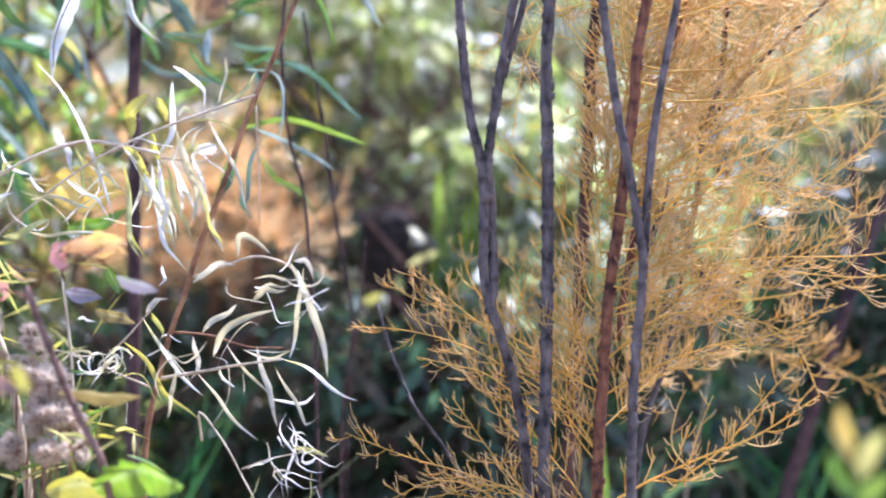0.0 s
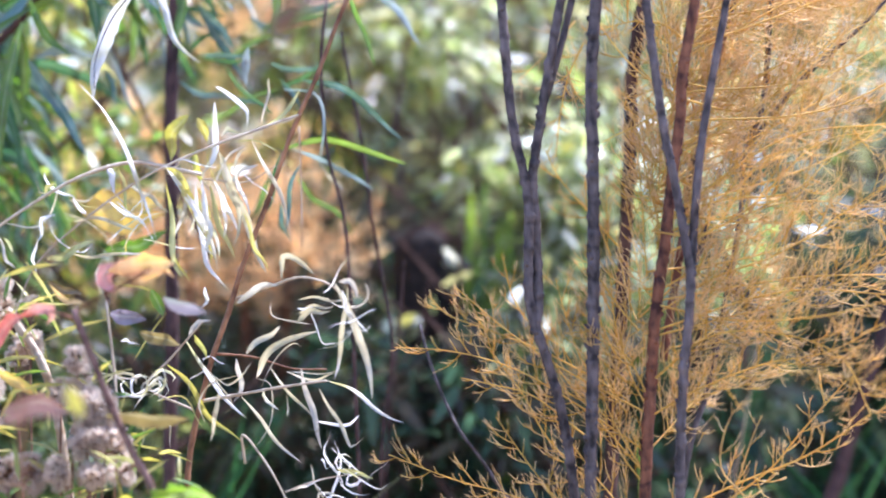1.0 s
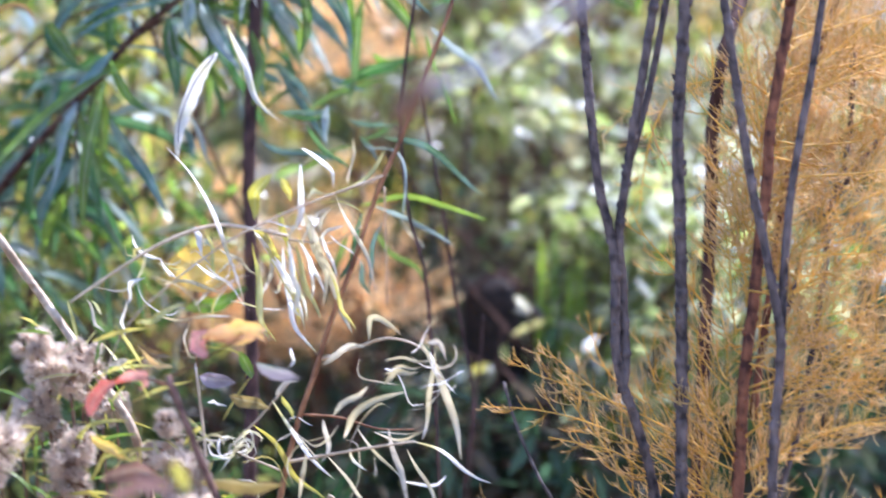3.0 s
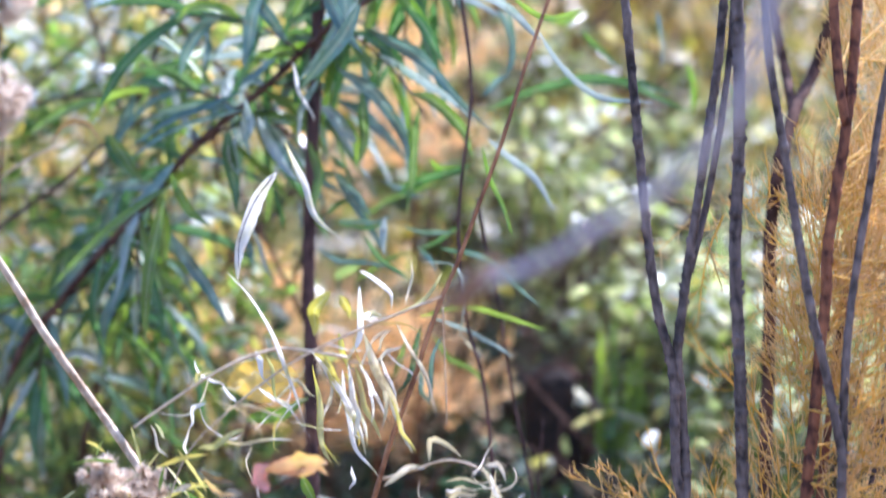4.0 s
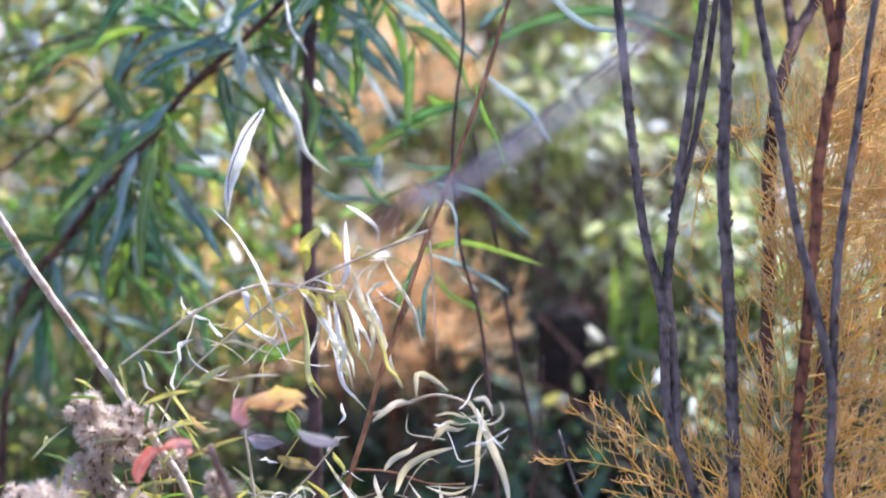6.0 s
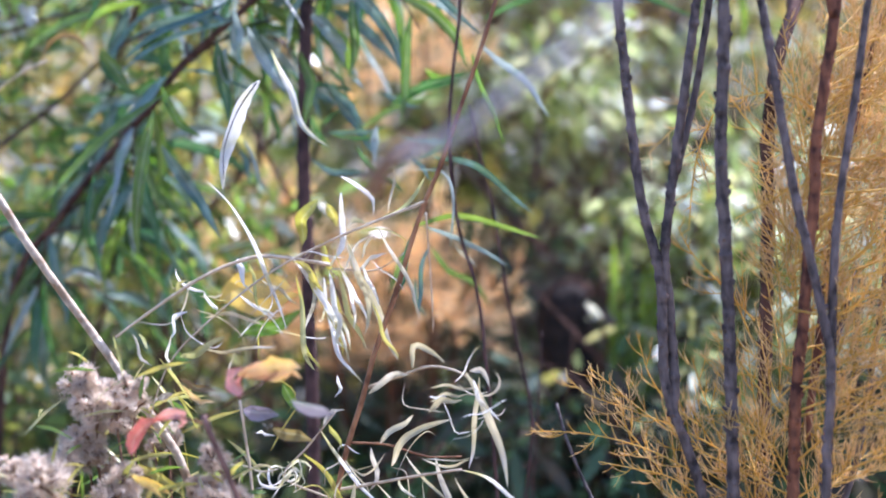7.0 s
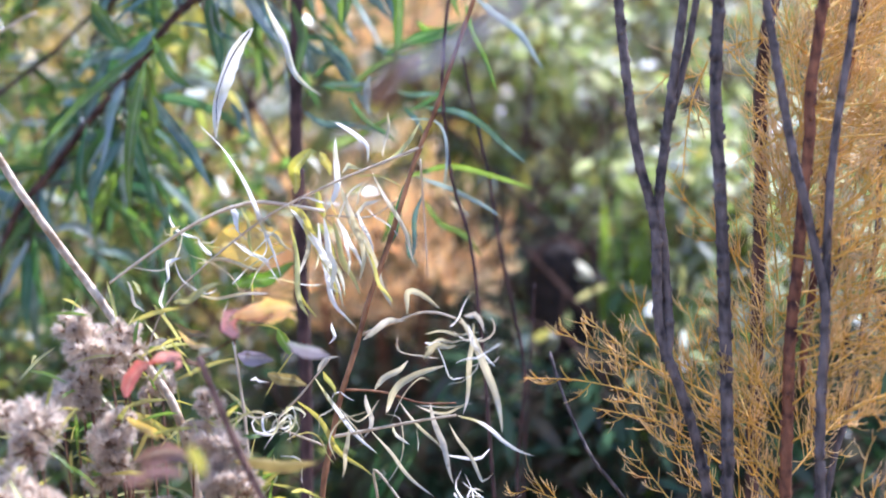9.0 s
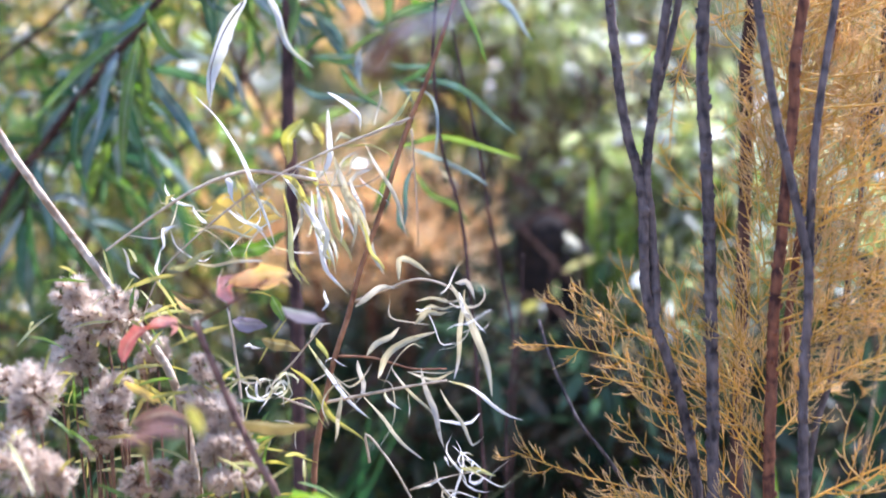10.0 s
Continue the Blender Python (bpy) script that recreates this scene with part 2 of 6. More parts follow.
def ground_material():
    m, n, l = nodes_of("leaf_litter")
    tc = n.new("ShaderNodeTexCoord")
    a = n.new("ShaderNodeTexNoise")
    a.inputs["Scale"].default_value = 3.0
    a.inputs["Detail"].default_value = 8
    l.new(tc.outputs["Object"], a.inputs["Vector"])
    v = n.new("ShaderNodeTexVoronoi")
    v.inputs["Scale"].default_value = 45
    l.new(tc.outputs["Object"], v.inputs["Vector"])
    mixf = n.new("ShaderNodeMath")
    mixf.operation = "MULTIPLY_ADD"
    mixf.inputs[1].default_value = 0.5
    l.new(v.outputs["Distance"], mixf.inputs[0])
    l.new(a.outputs[0], mixf.inputs[2])
    col = ramp(n, l, mixf.outputs[0], [(0.3, (0.045, 0.035, 0.022)), (0.55, (0.13, 0.095, 0.055)), (0.8, (0.27, 0.19, 0.10))])
    p = n.new("ShaderNodeBsdfPrincipled")
    p.inputs["Roughness"].default_value = 0.9
    l.new(col, p.inputs["Base Color"])
    bump = n.new("ShaderNodeBump")
    bump.inputs["Distance"].default_value = 0.02
    l.new(mixf.outputs[0], bump.inputs["Height"])
    l.new(bump.outputs[0], p.inputs["Normal"])
    o = n.new("ShaderNodeOutputMaterial")
    l.new(p.outputs[0], o.inputs[0])
    return m


M_GROUND = ground_material()


# ---- shapes ----
def smooth_line(points, step):
    """Points along a soft curve (centripetal) through a few control points."""
    p = [Vector(q) for q in points]
    p = [2 * p[0] - p[1]] + p + [2 * p[-1] - p[-2]]
    out = []
    for a, b, c, d in zip(p, p[1:], p[2:], p[3:]):
        t1 = max(1e-5, (b - a).length) ** 0.5
        t2 = t1 + max(1e-5, (c - b).length) ** 0.5
        t3 = t2 + max(1e-5, (d - c).length) ** 0.5
        k = max(1, int((c - b).length / step))
        for i in range(k):
            t = t1 + (t2 - t1) * i / k
            a1 = a * ((t1 - t) / t1) + b * (t / t1)
            a2 = b * ((t2 - t) / (t2 - t1)) + c * ((t - t1) / (t2 - t1))
            a3 = c * ((t3 - t) / (t3 - t2)) + d * ((t - t2) / (t3 - t2))
            b1 = a1 * ((t2 - t) / t2) + a2 * (t / t2)
            b2 = a2 * ((t3 - t) / (t3 - t1)) + a3 * ((t - t1) / (t3 - t1))
            out.append(b1 * ((t2 - t) / (t2 - t1)) + b2 * ((t - t1) / (t2 - t1)))
    out.append(p[-2])
    return out


class Shape:
    """Vertices and faces gathered for one mesh."""

    def __init__(self):
        self.v, self.f, self.ribs = [], [], []

    def tube(self, line, r0, r1, sides=6, bumps=0.0, every=0.03, seed=0, cap=True):
        rnd = random.Random(seed)
        n = len(line)
        base = len(self.v)
        total = sum((b - a).length for a, b in zip(line, line[1:])) or 1e-6
        done, phase = 0.0, rnd.random() * every
        up = Vector((0.31, 0.95, 0.05))
        for i, c in enumerate(line):
            t = (line[min(i + 1, n - 1)] - line[max(i - 1, 0)]).normalized()
            if i:
                done += (c - line[i - 1]).length
            s = t.cross(up)
            s = s.normalized() if s.length > 1e-4 else Vector((1, 0, 0))
            u = s.cross(t)
            r = r0 + (r1 - r0) * done / total
            if bumps:
                pos = done + phase + 0.35 * every * noise.noise(Vector((seed * 1.7, done / every * 0.9, 0.2)))
                d = (pos % every) / every - 0.5
                node = int(pos / every)
                knob = bumps * (0.55 + 0.8 * noise.noise(Vector((seed * 3.1, node * 1.37, 0.5)))) * math.exp(-((d / (0.11 if d < 0 else 0.19)) ** 2))
                r *= 1 + rnd.uniform(-0.03, 0.03)
                face_way = 2.4 * node + seed
            for k in range(sides):
                a = 2 * math.pi * k / sides
                rr = r * (1 + (rnd.uniform(-0.05, 0.05) + knob * max(0.1, 0.5 + 0.9 * math.cos(a - face_way)) if bumps else 0))
                self.v.append(c + (s * math.cos(a) + u * math.sin(a)) * rr)
        for i in range(n - 1):
            for k in range(sides):
                a, b = base + i * sides + k, base + i * sides + (k + 1) % sides
                self.f.append((a, b, b + sides, a + sides))
        if cap and sides > 3:
            self.f.append(tuple(base + k for k in reversed(range(sides))))
            self.f.append(tuple(base + (n - 1) * sides + k for k in range(sides)))

    def blade(self, line, width, face, fold=0.25, base_w=0.12, peak=0.42, turn=0.0, power=0.8, wobble=1.0):
        """A folded leaf along a line; face: the way its upper side looks; turn: twist from base to tip."""
        n = len(line)
        base = len(self.v)
        for i, c in enumerate(line):
            q = i / (n - 1)
            t = (line[min(i + 1, n - 1)] - line[max(i - 1, 0)]).normalized()
            s = t.cross(face)
            s = s.normalized() if s.length > 1e-4 else Vector((1, 0, 0))
            u = s.cross(t)
            if turn:
                a = turn * (q - 0.5)
                s, u = s * math.cos(a) + u * math.sin(a), u * math.cos(a) - s * math.sin(a)
            e = q / peak if q < peak else (1 - q) / (1 - peak)
            w = 0.5 * width * max(0.05, base_w * (1 - q) * (1 - e) + math.sin(e * math.pi / 2) ** power * (1 if q < 0.98 else 0.3))
            wave = 1 + wobble * (0.12 * math.sin(i * 2.1 + base) + 0.08 * math.sin(i * 3.7 + base * 0.3))
            w *= wave
            self.ribs.append(len(self.v) + 1)
            self.v += [c - s * w + u * w * fold, c - u * w * fold * 0.3, c + s * w * (2 - wave) + u * w * fold]
        for i in range(n - 1):
            a = base + 3 * i
            self.f += [(a, a + 1, a + 4, a + 3), (a + 1, a + 2, a + 5, a + 4)]

    def mesh(self, name, smooth=True):
        me = bpy.data.meshes.new(name)
        me.from_pydata(self.v, [], self.f)
        me.polygons.foreach_set("use_smooth", [smooth] * len(me.polygons))
        if self.ribs:
            rib = me.attributes.new("rib", "FLOAT", "POINT")
            marks = [0.0] * len(self.v)
            for i in self.ribs:
                marks[i] = 1.0
            rib.data.foreach_set("value", marks)
        me.update()
        return me


def part(name, shape, material, parent, label="", kind=""):
    """One mesh object under a thing or a part; its vertices are in world metres."""
    me = shape.mesh(name)
    me.materials.append(material)
    ob = new(name, me)
    ob.parent = parent
    if parent:
        up = parent
        place = Vector((0, 0, 0))
        while up:
            place += up.location
            up = up.parent
        me.transform(Matrix.Translation(-place))
    return tagged(ob, label=label, kind=kind)


def thing(name, base, label, category, group="", kind=""):
    ob = new(name)
    ob.empty_display_size = 0.05
    ob.location = base
    return tagged(ob, label, category, group, kind)


def stem(parent, points, r0, r1, material, name="stem", label="", sides=12, bumps=0.22, every=0.022, seed=1, step=0.006):
    s = Shape()
    line = smooth_line(points, step)
    s.tube(line, r0, r1, sides, bumps, every, seed)
    if bumps >= 0.2 and r1 > 0.003:
        rnd = random.Random(seed + 900)
        for i in range(2, len(line) - 2, 3):
            if line[i].z < 0.7 or rnd.random() < 0.45:
                continue
            r = r0 + (r1 - r0) * i / len(line)
            a = rnd.uniform(0, 2 * math.pi)
            d = Vector((math.cos(a), math.sin(a), 0.0))
            c = line[i] + d * r * 0.75
            h = r * rnd.uniform(0.35, 0.6)
            s.tube([c, c + d * h * 0.7 + Vector((0, 0, h * 0.5)), c + d * h + Vector((0, 0, h * 1.6))], h * 0.9, h * 0.25, 6)
    return part(name, s, material, parent, label)


def leaf(parent, points, width, material, roll=0.0, fold=0.25, turn=0.0, peak=0.42, name="leaf", label="", base_w=0.12, power=0.8, sway=0.0, wobble=1.0):
    """A single leaf along three or four points, rolled about its length in degrees."""
    line = smooth_line(points, 0.004 if width < 0.012 else 0.005)
    t = (line[-1] - line[0]).normalized()
    if sway:
        ph = 40.0 * (line[0].x + line[0].z)
        for i, q in enumerate(line):
            u = i / len(line)
            line[i] = q + Vector((0.3 * math.sin(ph + 7 * u), math.cos(ph + 6 * u), 0.4 * math.sin(ph * 2 + 8 * u))) * sway * math.sin(u * math.pi * 0.8)
    face = Matrix.Rotation(radians(roll), 3, t) @ Vector((0, -1, 0.25))
    s = Shape()
    s.blade(line, width, face, fold, base_w, peak, radians(turn), power, wobble)
    return part(name, s, material, parent, label)


FRONT = Vector((0.0, -1.0, 0.0))


def spray(parent, points, seed, material, size=1.0, dense=1.0, thick=1.0):
    """A feathery spray: an axis, side twigs leaning forward, fine curved needles with tips marked for a pale glint
    colour.
    """
    rnd = random.Random(seed)
    line = smooth_line(points, 0.006)
    s = Shape()
    s.tube(line, 0.00078 * thick, 0.00036 * thick, 4, cap=False)
    n = len(line)
    total = sum((b - a).length for a, b in zip(line, line[1:]))
    gap = 0.0078 / dense
    count = int(total / gap)
    side = rnd.choice((-1, 1))
    up = Vector((0, 0, 1))

    def needle(c, t, long, spread):
        off = Vector((rnd.uniform(-1, 1), rnd.uniform(-0.8, 0.8), rnd.uniform(-0.5, 1))) * spread
        w = (t + off).normalized()
        curl = (up * rnd.uniform(0.3, 1.2) + t * 0.3 + Vector((rnd.uniform(-0.4, 0.4), 0, 0))) * 0.36
        pts = [c]
        for _ in range(4):
            pts.append(pts[-1] + w * long / 4)
            w = (w + curl).normalized()
        b = len(s.v)
        s.tube(pts, 0.00036 * thick, 0.00020 * thick, 3, cap=False)
        s.ribs += list(range(b + 6, b + 15))

    for j in range(count):
        q = 0.08 + 0.92 * (j + rnd.random() * 0.8) / count
        i = min(n - 2, int(q * (n - 1)))
        c = line[i].lerp(line[i + 1], q * (n - 1) - i)
        t = (line[i + 1] - line[i]).normalized()
        side = -side if rnd.random() < 0.8 else side
        lat = t.cross(FRONT)
        lat = lat.normalized() if lat.length > 1e-3 else Vector((1, 0, 0))
        ang = radians(rnd.uniform(28, 62))
        way = t * math.cos(ang) + (lat * side + FRONT * rnd.uniform(-0.7, 0.7)).normalized() * math.sin(ang)
        long = size * (0.009 + 0.042 * rnd.random() ** 1.7) * (1.2 - 0.75 * q)
        bend = up * rnd.uniform(0.3, 1.3) + t * 0.2 + Vector((rnd.uniform(-0.3, 0.3), rnd.uniform(-0.3, 0.3), 0))
        twig = [c]
        k = 5
        for _ in range(k):
            twig.append(twig[-1] + way * long / k)
            way = (way + bend * 0.2).normalized()
        b = len(s.v)
        s.tube(twig, 0.00048 * thick, 0.00027 * thick, 3, cap=False)
        s.ribs += list(range(b + 12, b + 18))
        if long < 0.014 * size:
            continue
        for m in range(int(long / 0.0043 * dense)):
            u = rnd.uniform(0.1, 0.92)
            g = min(k - 1, int(u * k))
            c2 = twig[g].lerp(twig[g + 1], u * k - g)
            t2 = (twig[g + 1] - twig[g]).normalized()
            needle(c2, t2, size * rnd.uniform(0.006, 0.0185) * (1.2 - 0.5 * u), 1.15)
    return part("spray", s, material, parent)


def foliage_cloud(parent, boxes, count, length, width, material, wood, seed, droop=0.5, name="foliage"):
    """Twigs within rounded masses (centre, radii), each set with narrow leaves; uneven, with gaps. Twigs go into the shape wood."""
    rnd = random.Random(seed)
    s = Shape()
    tot = sum(r[0] * r[1] * r[2] for _, r in boxes)
    per = 9
    for c, r in boxes:
        made, want, tries = 0, int(count / per * r[0] * r[1] * r[2] / tot), 0
        while made < want and tries < want * 8:
            tries += 1
            d = Vector((rnd.uniform(-1, 1), rnd.uniform(-1, 1), rnd.uniform(-1, 1)))
            if d.length > 1.0 + 0.3 * noise.noise(Vector((d.x * 2, d.y * 2, d.z * 2 + seed))):
                continue
            p = Vector((c[0] + d.x * r[0], c[1] + d.y * r[1], c[2] + d.z * r[2]))
            if noise.noise(p * 7.0 + Vector((seed, 0, 0))) < -0.08:
                continue
            made += 1
            way = Vector((rnd.gauss(0, 0.7) + 0.4 * d.x, rnd.gauss(0, 0.6), rnd.uniform(-0.5, 1.0))).normalized()
            long = length * rnd.uniform(2.0, 4.2)
            line = [p - way * long * 0.4]
            for _ in range(5):
                line.append(line[-1] + way * long / 5)
                way = (way + Vector((rnd.uniform(-0.12, 0.12), rnd.uniform(-0.12, 0.12), -0.22 * droop))).normalized()
            wood.tube(line, length * 0.028, length * 0.012, 3, cap=False)
            for k in range(per):
                q = (k + rnd.random()) / per * 4.98
                g = int(q)
                o, t = line[g].lerp(line[g + 1], q - g), (line[g + 1] - line[g]).normalized()
                lat = t.cross(Vector((0.3, 0.5, 0.8)))
                lat = lat.normalized() if lat.length > 1e-3 else Vector((1, 0, 0))
                turn = 2.4 * k + made
                out = lat * math.cos(turn) + lat.cross(t) * math.sin(turn)
                w = (t * rnd.uniform(0.4, 1.0) + out * rnd.uniform(0.4, 1.0) + Vector((0, 0, -droop * rnd.uniform(0.1, 0.8)))).normalized()
                ln, wd = length * rnd.uniform(0.55, 1.25), width * rnd.uniform(0.6, 1.2) * 0.5
                sd = w.cross(Vector((rnd.uniform(-1, 1), rnd.uniform(-1, 1), rnd.uniform(-0.2, 1.2))))
                if sd.length < 1e-3:
                    continue
                sd.normalize()
                sag = Vector((0, 0, -ln * rnd.uniform(0.02, 0.14)))
                b = len(s.v)
                s.v += [o, o + w * ln * 0.3 - sd * wd, o + w * ln * 0.3 + sd * wd, o + w * ln * 0.68 - sd * wd * 0.8 + sag * 0.4, o + w * ln * 0.68 + sd * wd * 0.8 + sag * 0.4, o + w * ln + sag]
                s.f += [(b, b + 1, b + 2), (b + 1, b + 3, b + 4, b + 2), (b + 3, b + 5, b + 4)]
    return part(name, s, material, parent, kind="stuff")


def background_shrub(name, base, boxes, count, length, width, material, stems, bark, seed, label, category="shrub", radius=0.009):
    """A whole shrub far behind: leaning stems from one foot and a cloud of leaves."""
    rnd = random.Random(seed)
    th = thing(name, base, label, category, "shrubs behind")
    for j in range(stems):
        c, r = boxes[j % len(boxes)]
        top = Vector((c[0] + rnd.uniform(-0.8, 0.8) * r[0], c[1] + rnd.uniform(-0.6, 0.6) * r[1], c[2] + rnd.uniform(0.2, 0.95) * r[2]))
        foot = Vector(base) + Vector((rnd.uniform(-0.06, 0.06), rnd.uniform(-0.06, 0.06), -0.02))
        mid = foot.lerp(top, 0.5) + Vector((rnd.uniform(-0.08, 0.08), rnd.uniform(-0.08, 0.08), 0.08))
        stem(th, [foot, mid, top], radius * rnd.uniform(0.7, 1.2), radius * 0.25, bark, "stem", seed=seed + j, sides=7, step=0.03)
    s = Shape()
    for j in range(26):
        c, r = boxes[j % len(boxes)]
        p = Vector((c[0] + rnd.uniform(-0.9, 0.9) * r[0], c[1] + rnd.uniform(-0.9, 0.9) * r[1], c[2] + rnd.uniform(-0.9, 0.8) * r[2]))
        d = Vector((rnd.uniform(-0.8, 0.8), rnd.uniform(-0.4, 0.4), rnd.uniform(0.2, 1.0))).normalized() * rnd.uniform(0.15, 0.4)
        s.tube(smooth_line([p - d * 0.5, p + Vector((rnd.uniform(-0.02, 0.02), 0, 0)), p + d * 0.5], 0.03), 0.0032, 0.0014, 5)
    foliage_cloud(th, boxes, count, length, width, material, s, seed)
    part("branchwork", s, bark, th, kind="stuff")
    return th


def seed_head(parent, c, r, seed):
    """A fluffy head gone to seed: loose puffs of fine curling bristles round small brown bracts."""
    rnd = random.Random(seed)
    fl, br = Shape(), Shape()
    c = Vector(c)
    for _ in range(max(12, int(20 * r / 0.014))):
        d = Vector((rnd.gauss(0, 1), rnd.gauss(0, 1), rnd.gauss(0.2, 1))).normalized()
        o = c + d * r * rnd.uniform(0.15, 0.8)
        fr = r * rnd.uniform(0.35, 0.65)
        br.tube([c, o.lerp(c, 0.15), o, o + d * fr * 0.3], 0.0006, 0.0011, 5)
        for _ in range(120):
            w = (d * 1.0 + Vector((rnd.gauss(0, 1), rnd.gauss(0, 1), rnd.gauss(0, 1))).normalized()).normalized()
            w2 = (w + Vector((rnd.uniform(-1, 1), rnd.uniform(-1, 1), rnd.uniform(-1, 1))) * 0.5).normalized()
            mid = o + w * fr * rnd.uniform(0.35, 0.6)
            tip = mid + w2 * fr * rnd.uniform(0.2, 0.5)
            sd = w.cross(Vector((rnd.uniform(-1, 1), rnd.uniform(-1, 1), rnd.uniform(-1, 1)))).normalized() * 0.00013
            b = len(fl.v)
            fl.v += [o - sd * 0.6, o + sd * 0.6, mid + sd * 1.3, mid - sd * 1.3, tip + sd, tip - sd]
            fl.f += [(b, b + 1, b + 2, b + 3), (b + 3, b + 2, b + 4, b + 5)]
    h = part("seed_head", fl, M_FLUFF, parent)
    part("bract", br, M_BRACT, h)
    return h


# ---- ground ----
def make_ground():
    s = Shape()
    xs = [-600, -150, -40, -12, -5] + [-3 + 0.25 * i for i in range(25)] + [5, 12, 40, 150, 600]
    ys = [-600, -150, -40, -12, -4] + [-1 + 0.25 * i for i in range(33)] + [9, 14, 40, 150, 600]
    for y in ys:
        for x in xs:
            near = 1.0 if abs(x) < 20 and abs(y) < 20 else 0.0
            s.v.append(Vector((x, y, near * (0.06 * noise.noise(Vector((x * 0.7, y * 0.7, 0))) + 0.02 * noise.noise(Vector((x * 3, y * 3, 5)))) - 0.03)))
    w = len(xs)
    for j in range(len(ys) - 1):
        for i in range(w - 1):
            a = j * w + i
            s.f.append((a, a + 1, a + w + 1, a + w))
    return tagged(part("ground", s, M_GROUND, None), "brown earth under dry leaf litter", "ground", kind="structure")


make_ground()



def foot(p, dx=0.0, dy=0.0):
    """The foot on the ground below a point."""
    return (p[0] + dx, p[1] + dy, -0.04)


# ---- grey-barked shrub: upright stems ----
grey = thing("bare_shrub", foot((0.1920, 1.2000, 0.7871)), "leafless shrub of upright dark grey stems with ringed nodes", "shrub")
stem(grey, [(0.1327, 1.2000, 1.3179), (0.1361, 1.2000, 1.2366), (0.1388, 1.2000, 1.1783), (0.1414, 1.2000, 1.1199), (0.1461, 1.2000, 1.0613), (0.1545, 1.2000, 1.0173),
            (0.1542, 1.2000, 0.9410), (0.1639, 1.2000, 0.9049), (0.1742, 1.2000, 0.8647), (0.1817, 1.2000, 0.7996), foot((0.1904, 1.2000, 0.7871), -0.01, 0.0)], 0.0030, 0.0045, M_DARK, seed=3, bumps=0.42, every=0.0125, step=0.002)
stem(grey, [(0.2067, 1.2050, 1.3130), (0.1965, 1.2050, 1.2329), (0.1855, 1.2050, 1.1756), (0.1766, 1.2050, 1.1296), (0.1661, 1.2050, 1.0756), (0.1581, 1.2030, 1.0254),
            (0.1596, 1.2060, 0.9993), (0.1597, 1.2060, 0.9717), (0.1600, 1.2030, 0.9404), (0.1569, 1.2000, 0.9191)], 0.0029, 0.0035, M_DARK, "branch", seed=4, bumps=0.42, every=0.0115, step=0.002)
stem(grey, [(0.2132, 1.2150, 1.3139), (0.2045, 1.2150, 1.2331), (0.1872, 1.2150, 1.1456), (0.1790, 1.2120, 1.1151), (0.1697, 1.2060, 1.0846)], 0.0022, 0.0025, M_DARK, "branch", seed=5)
stem(grey, [(0.2108, 1.1850, 1.3101), (0.2064, 1.1850, 1.1742), (0.2000, 1.1850, 1.0978), (0.1995, 1.1850, 1.0294), (0.1982, 1.1850, 0.9602), (0.1954, 1.1850, 0.8747), (0.1925, 1.1850, 0.8030),
            foot((0.1920, 1.2000, 0.7871), 0.012, 0.0)], 0.0040, 0.0047, M_DARK, seed=6, bumps=0.42, every=0.0125, step=0.002)
stem(grey, [(0.2259, 1.1650, 1.3062), (0.2274, 1.1650, 1.2284), (0.2334, 1.1650, 1.1723), (0.2467, 1.1650, 1.0591), (0.2537, 1.1650, 1.0209), (0.2590, 1.1650, 0.9863), (0.2622, 1.1650, 0.9632),
            (0.2611, 1.1650, 0.9362), (0.2568, 1.1650, 0.8975), (0.2540, 1.1650, 0.8585), (0.2516, 1.1650, 0.7948), foot((0.1920, 1.2000, 0.7871), 0.03, 0.01)], 0.0026, 0.0047, M_DARK, seed=7, bumps=0.42, every=0.0135, step=0.002)
stem(grey, [(0.3122, 1.1720, 1.2417), (0.3007, 1.1720, 1.1981), (0.2881, 1.1720, 1.1320), (0.2761, 1.1720, 1.0729), (0.2690, 1.1700, 1.0285), (0.2631, 1.1680, 0.9610)], 0.0022, 0.0030, M_DARK, "branch", seed=8)
stem(grey, [(0.2859, 1.2300, 1.0103), (0.2783, 1.2200, 0.9860), (0.2652, 1.2000, 0.9599)], 0.0009, 0.0030, M_DARK, "branch", seed=9)
stem(grey, [(0.3377, 1.3000, 1.1572), (0.3303, 1.3000, 1.0775), (0.3164, 1.3000, 1.0354), (0.3127, 1.3000, 0.9970), (0.3050, 1.3000, 0.9543), (0.2951, 1.2900, 0.9125), (0.2839, 1.2800, 0.8668), (0.2713, 1.2700, 0.8345), (0.2602, 1.2600, 0.7811),
            foot((0.1920, 1.2000, 0.7871), 0.03, 0.04)], 0.0020, 0.0030, M_DARK, seed=10)
stem(grey, [(0.424, 1.3, 1.152), (0.399, 1.3, 1.127), (0.369, 1.3, 1.102), (0.342, 1.3, 1.074), (0.322, 1.3, 1.048)], 0.0012, 0.0020, M_DARK, "branch", seed=11)

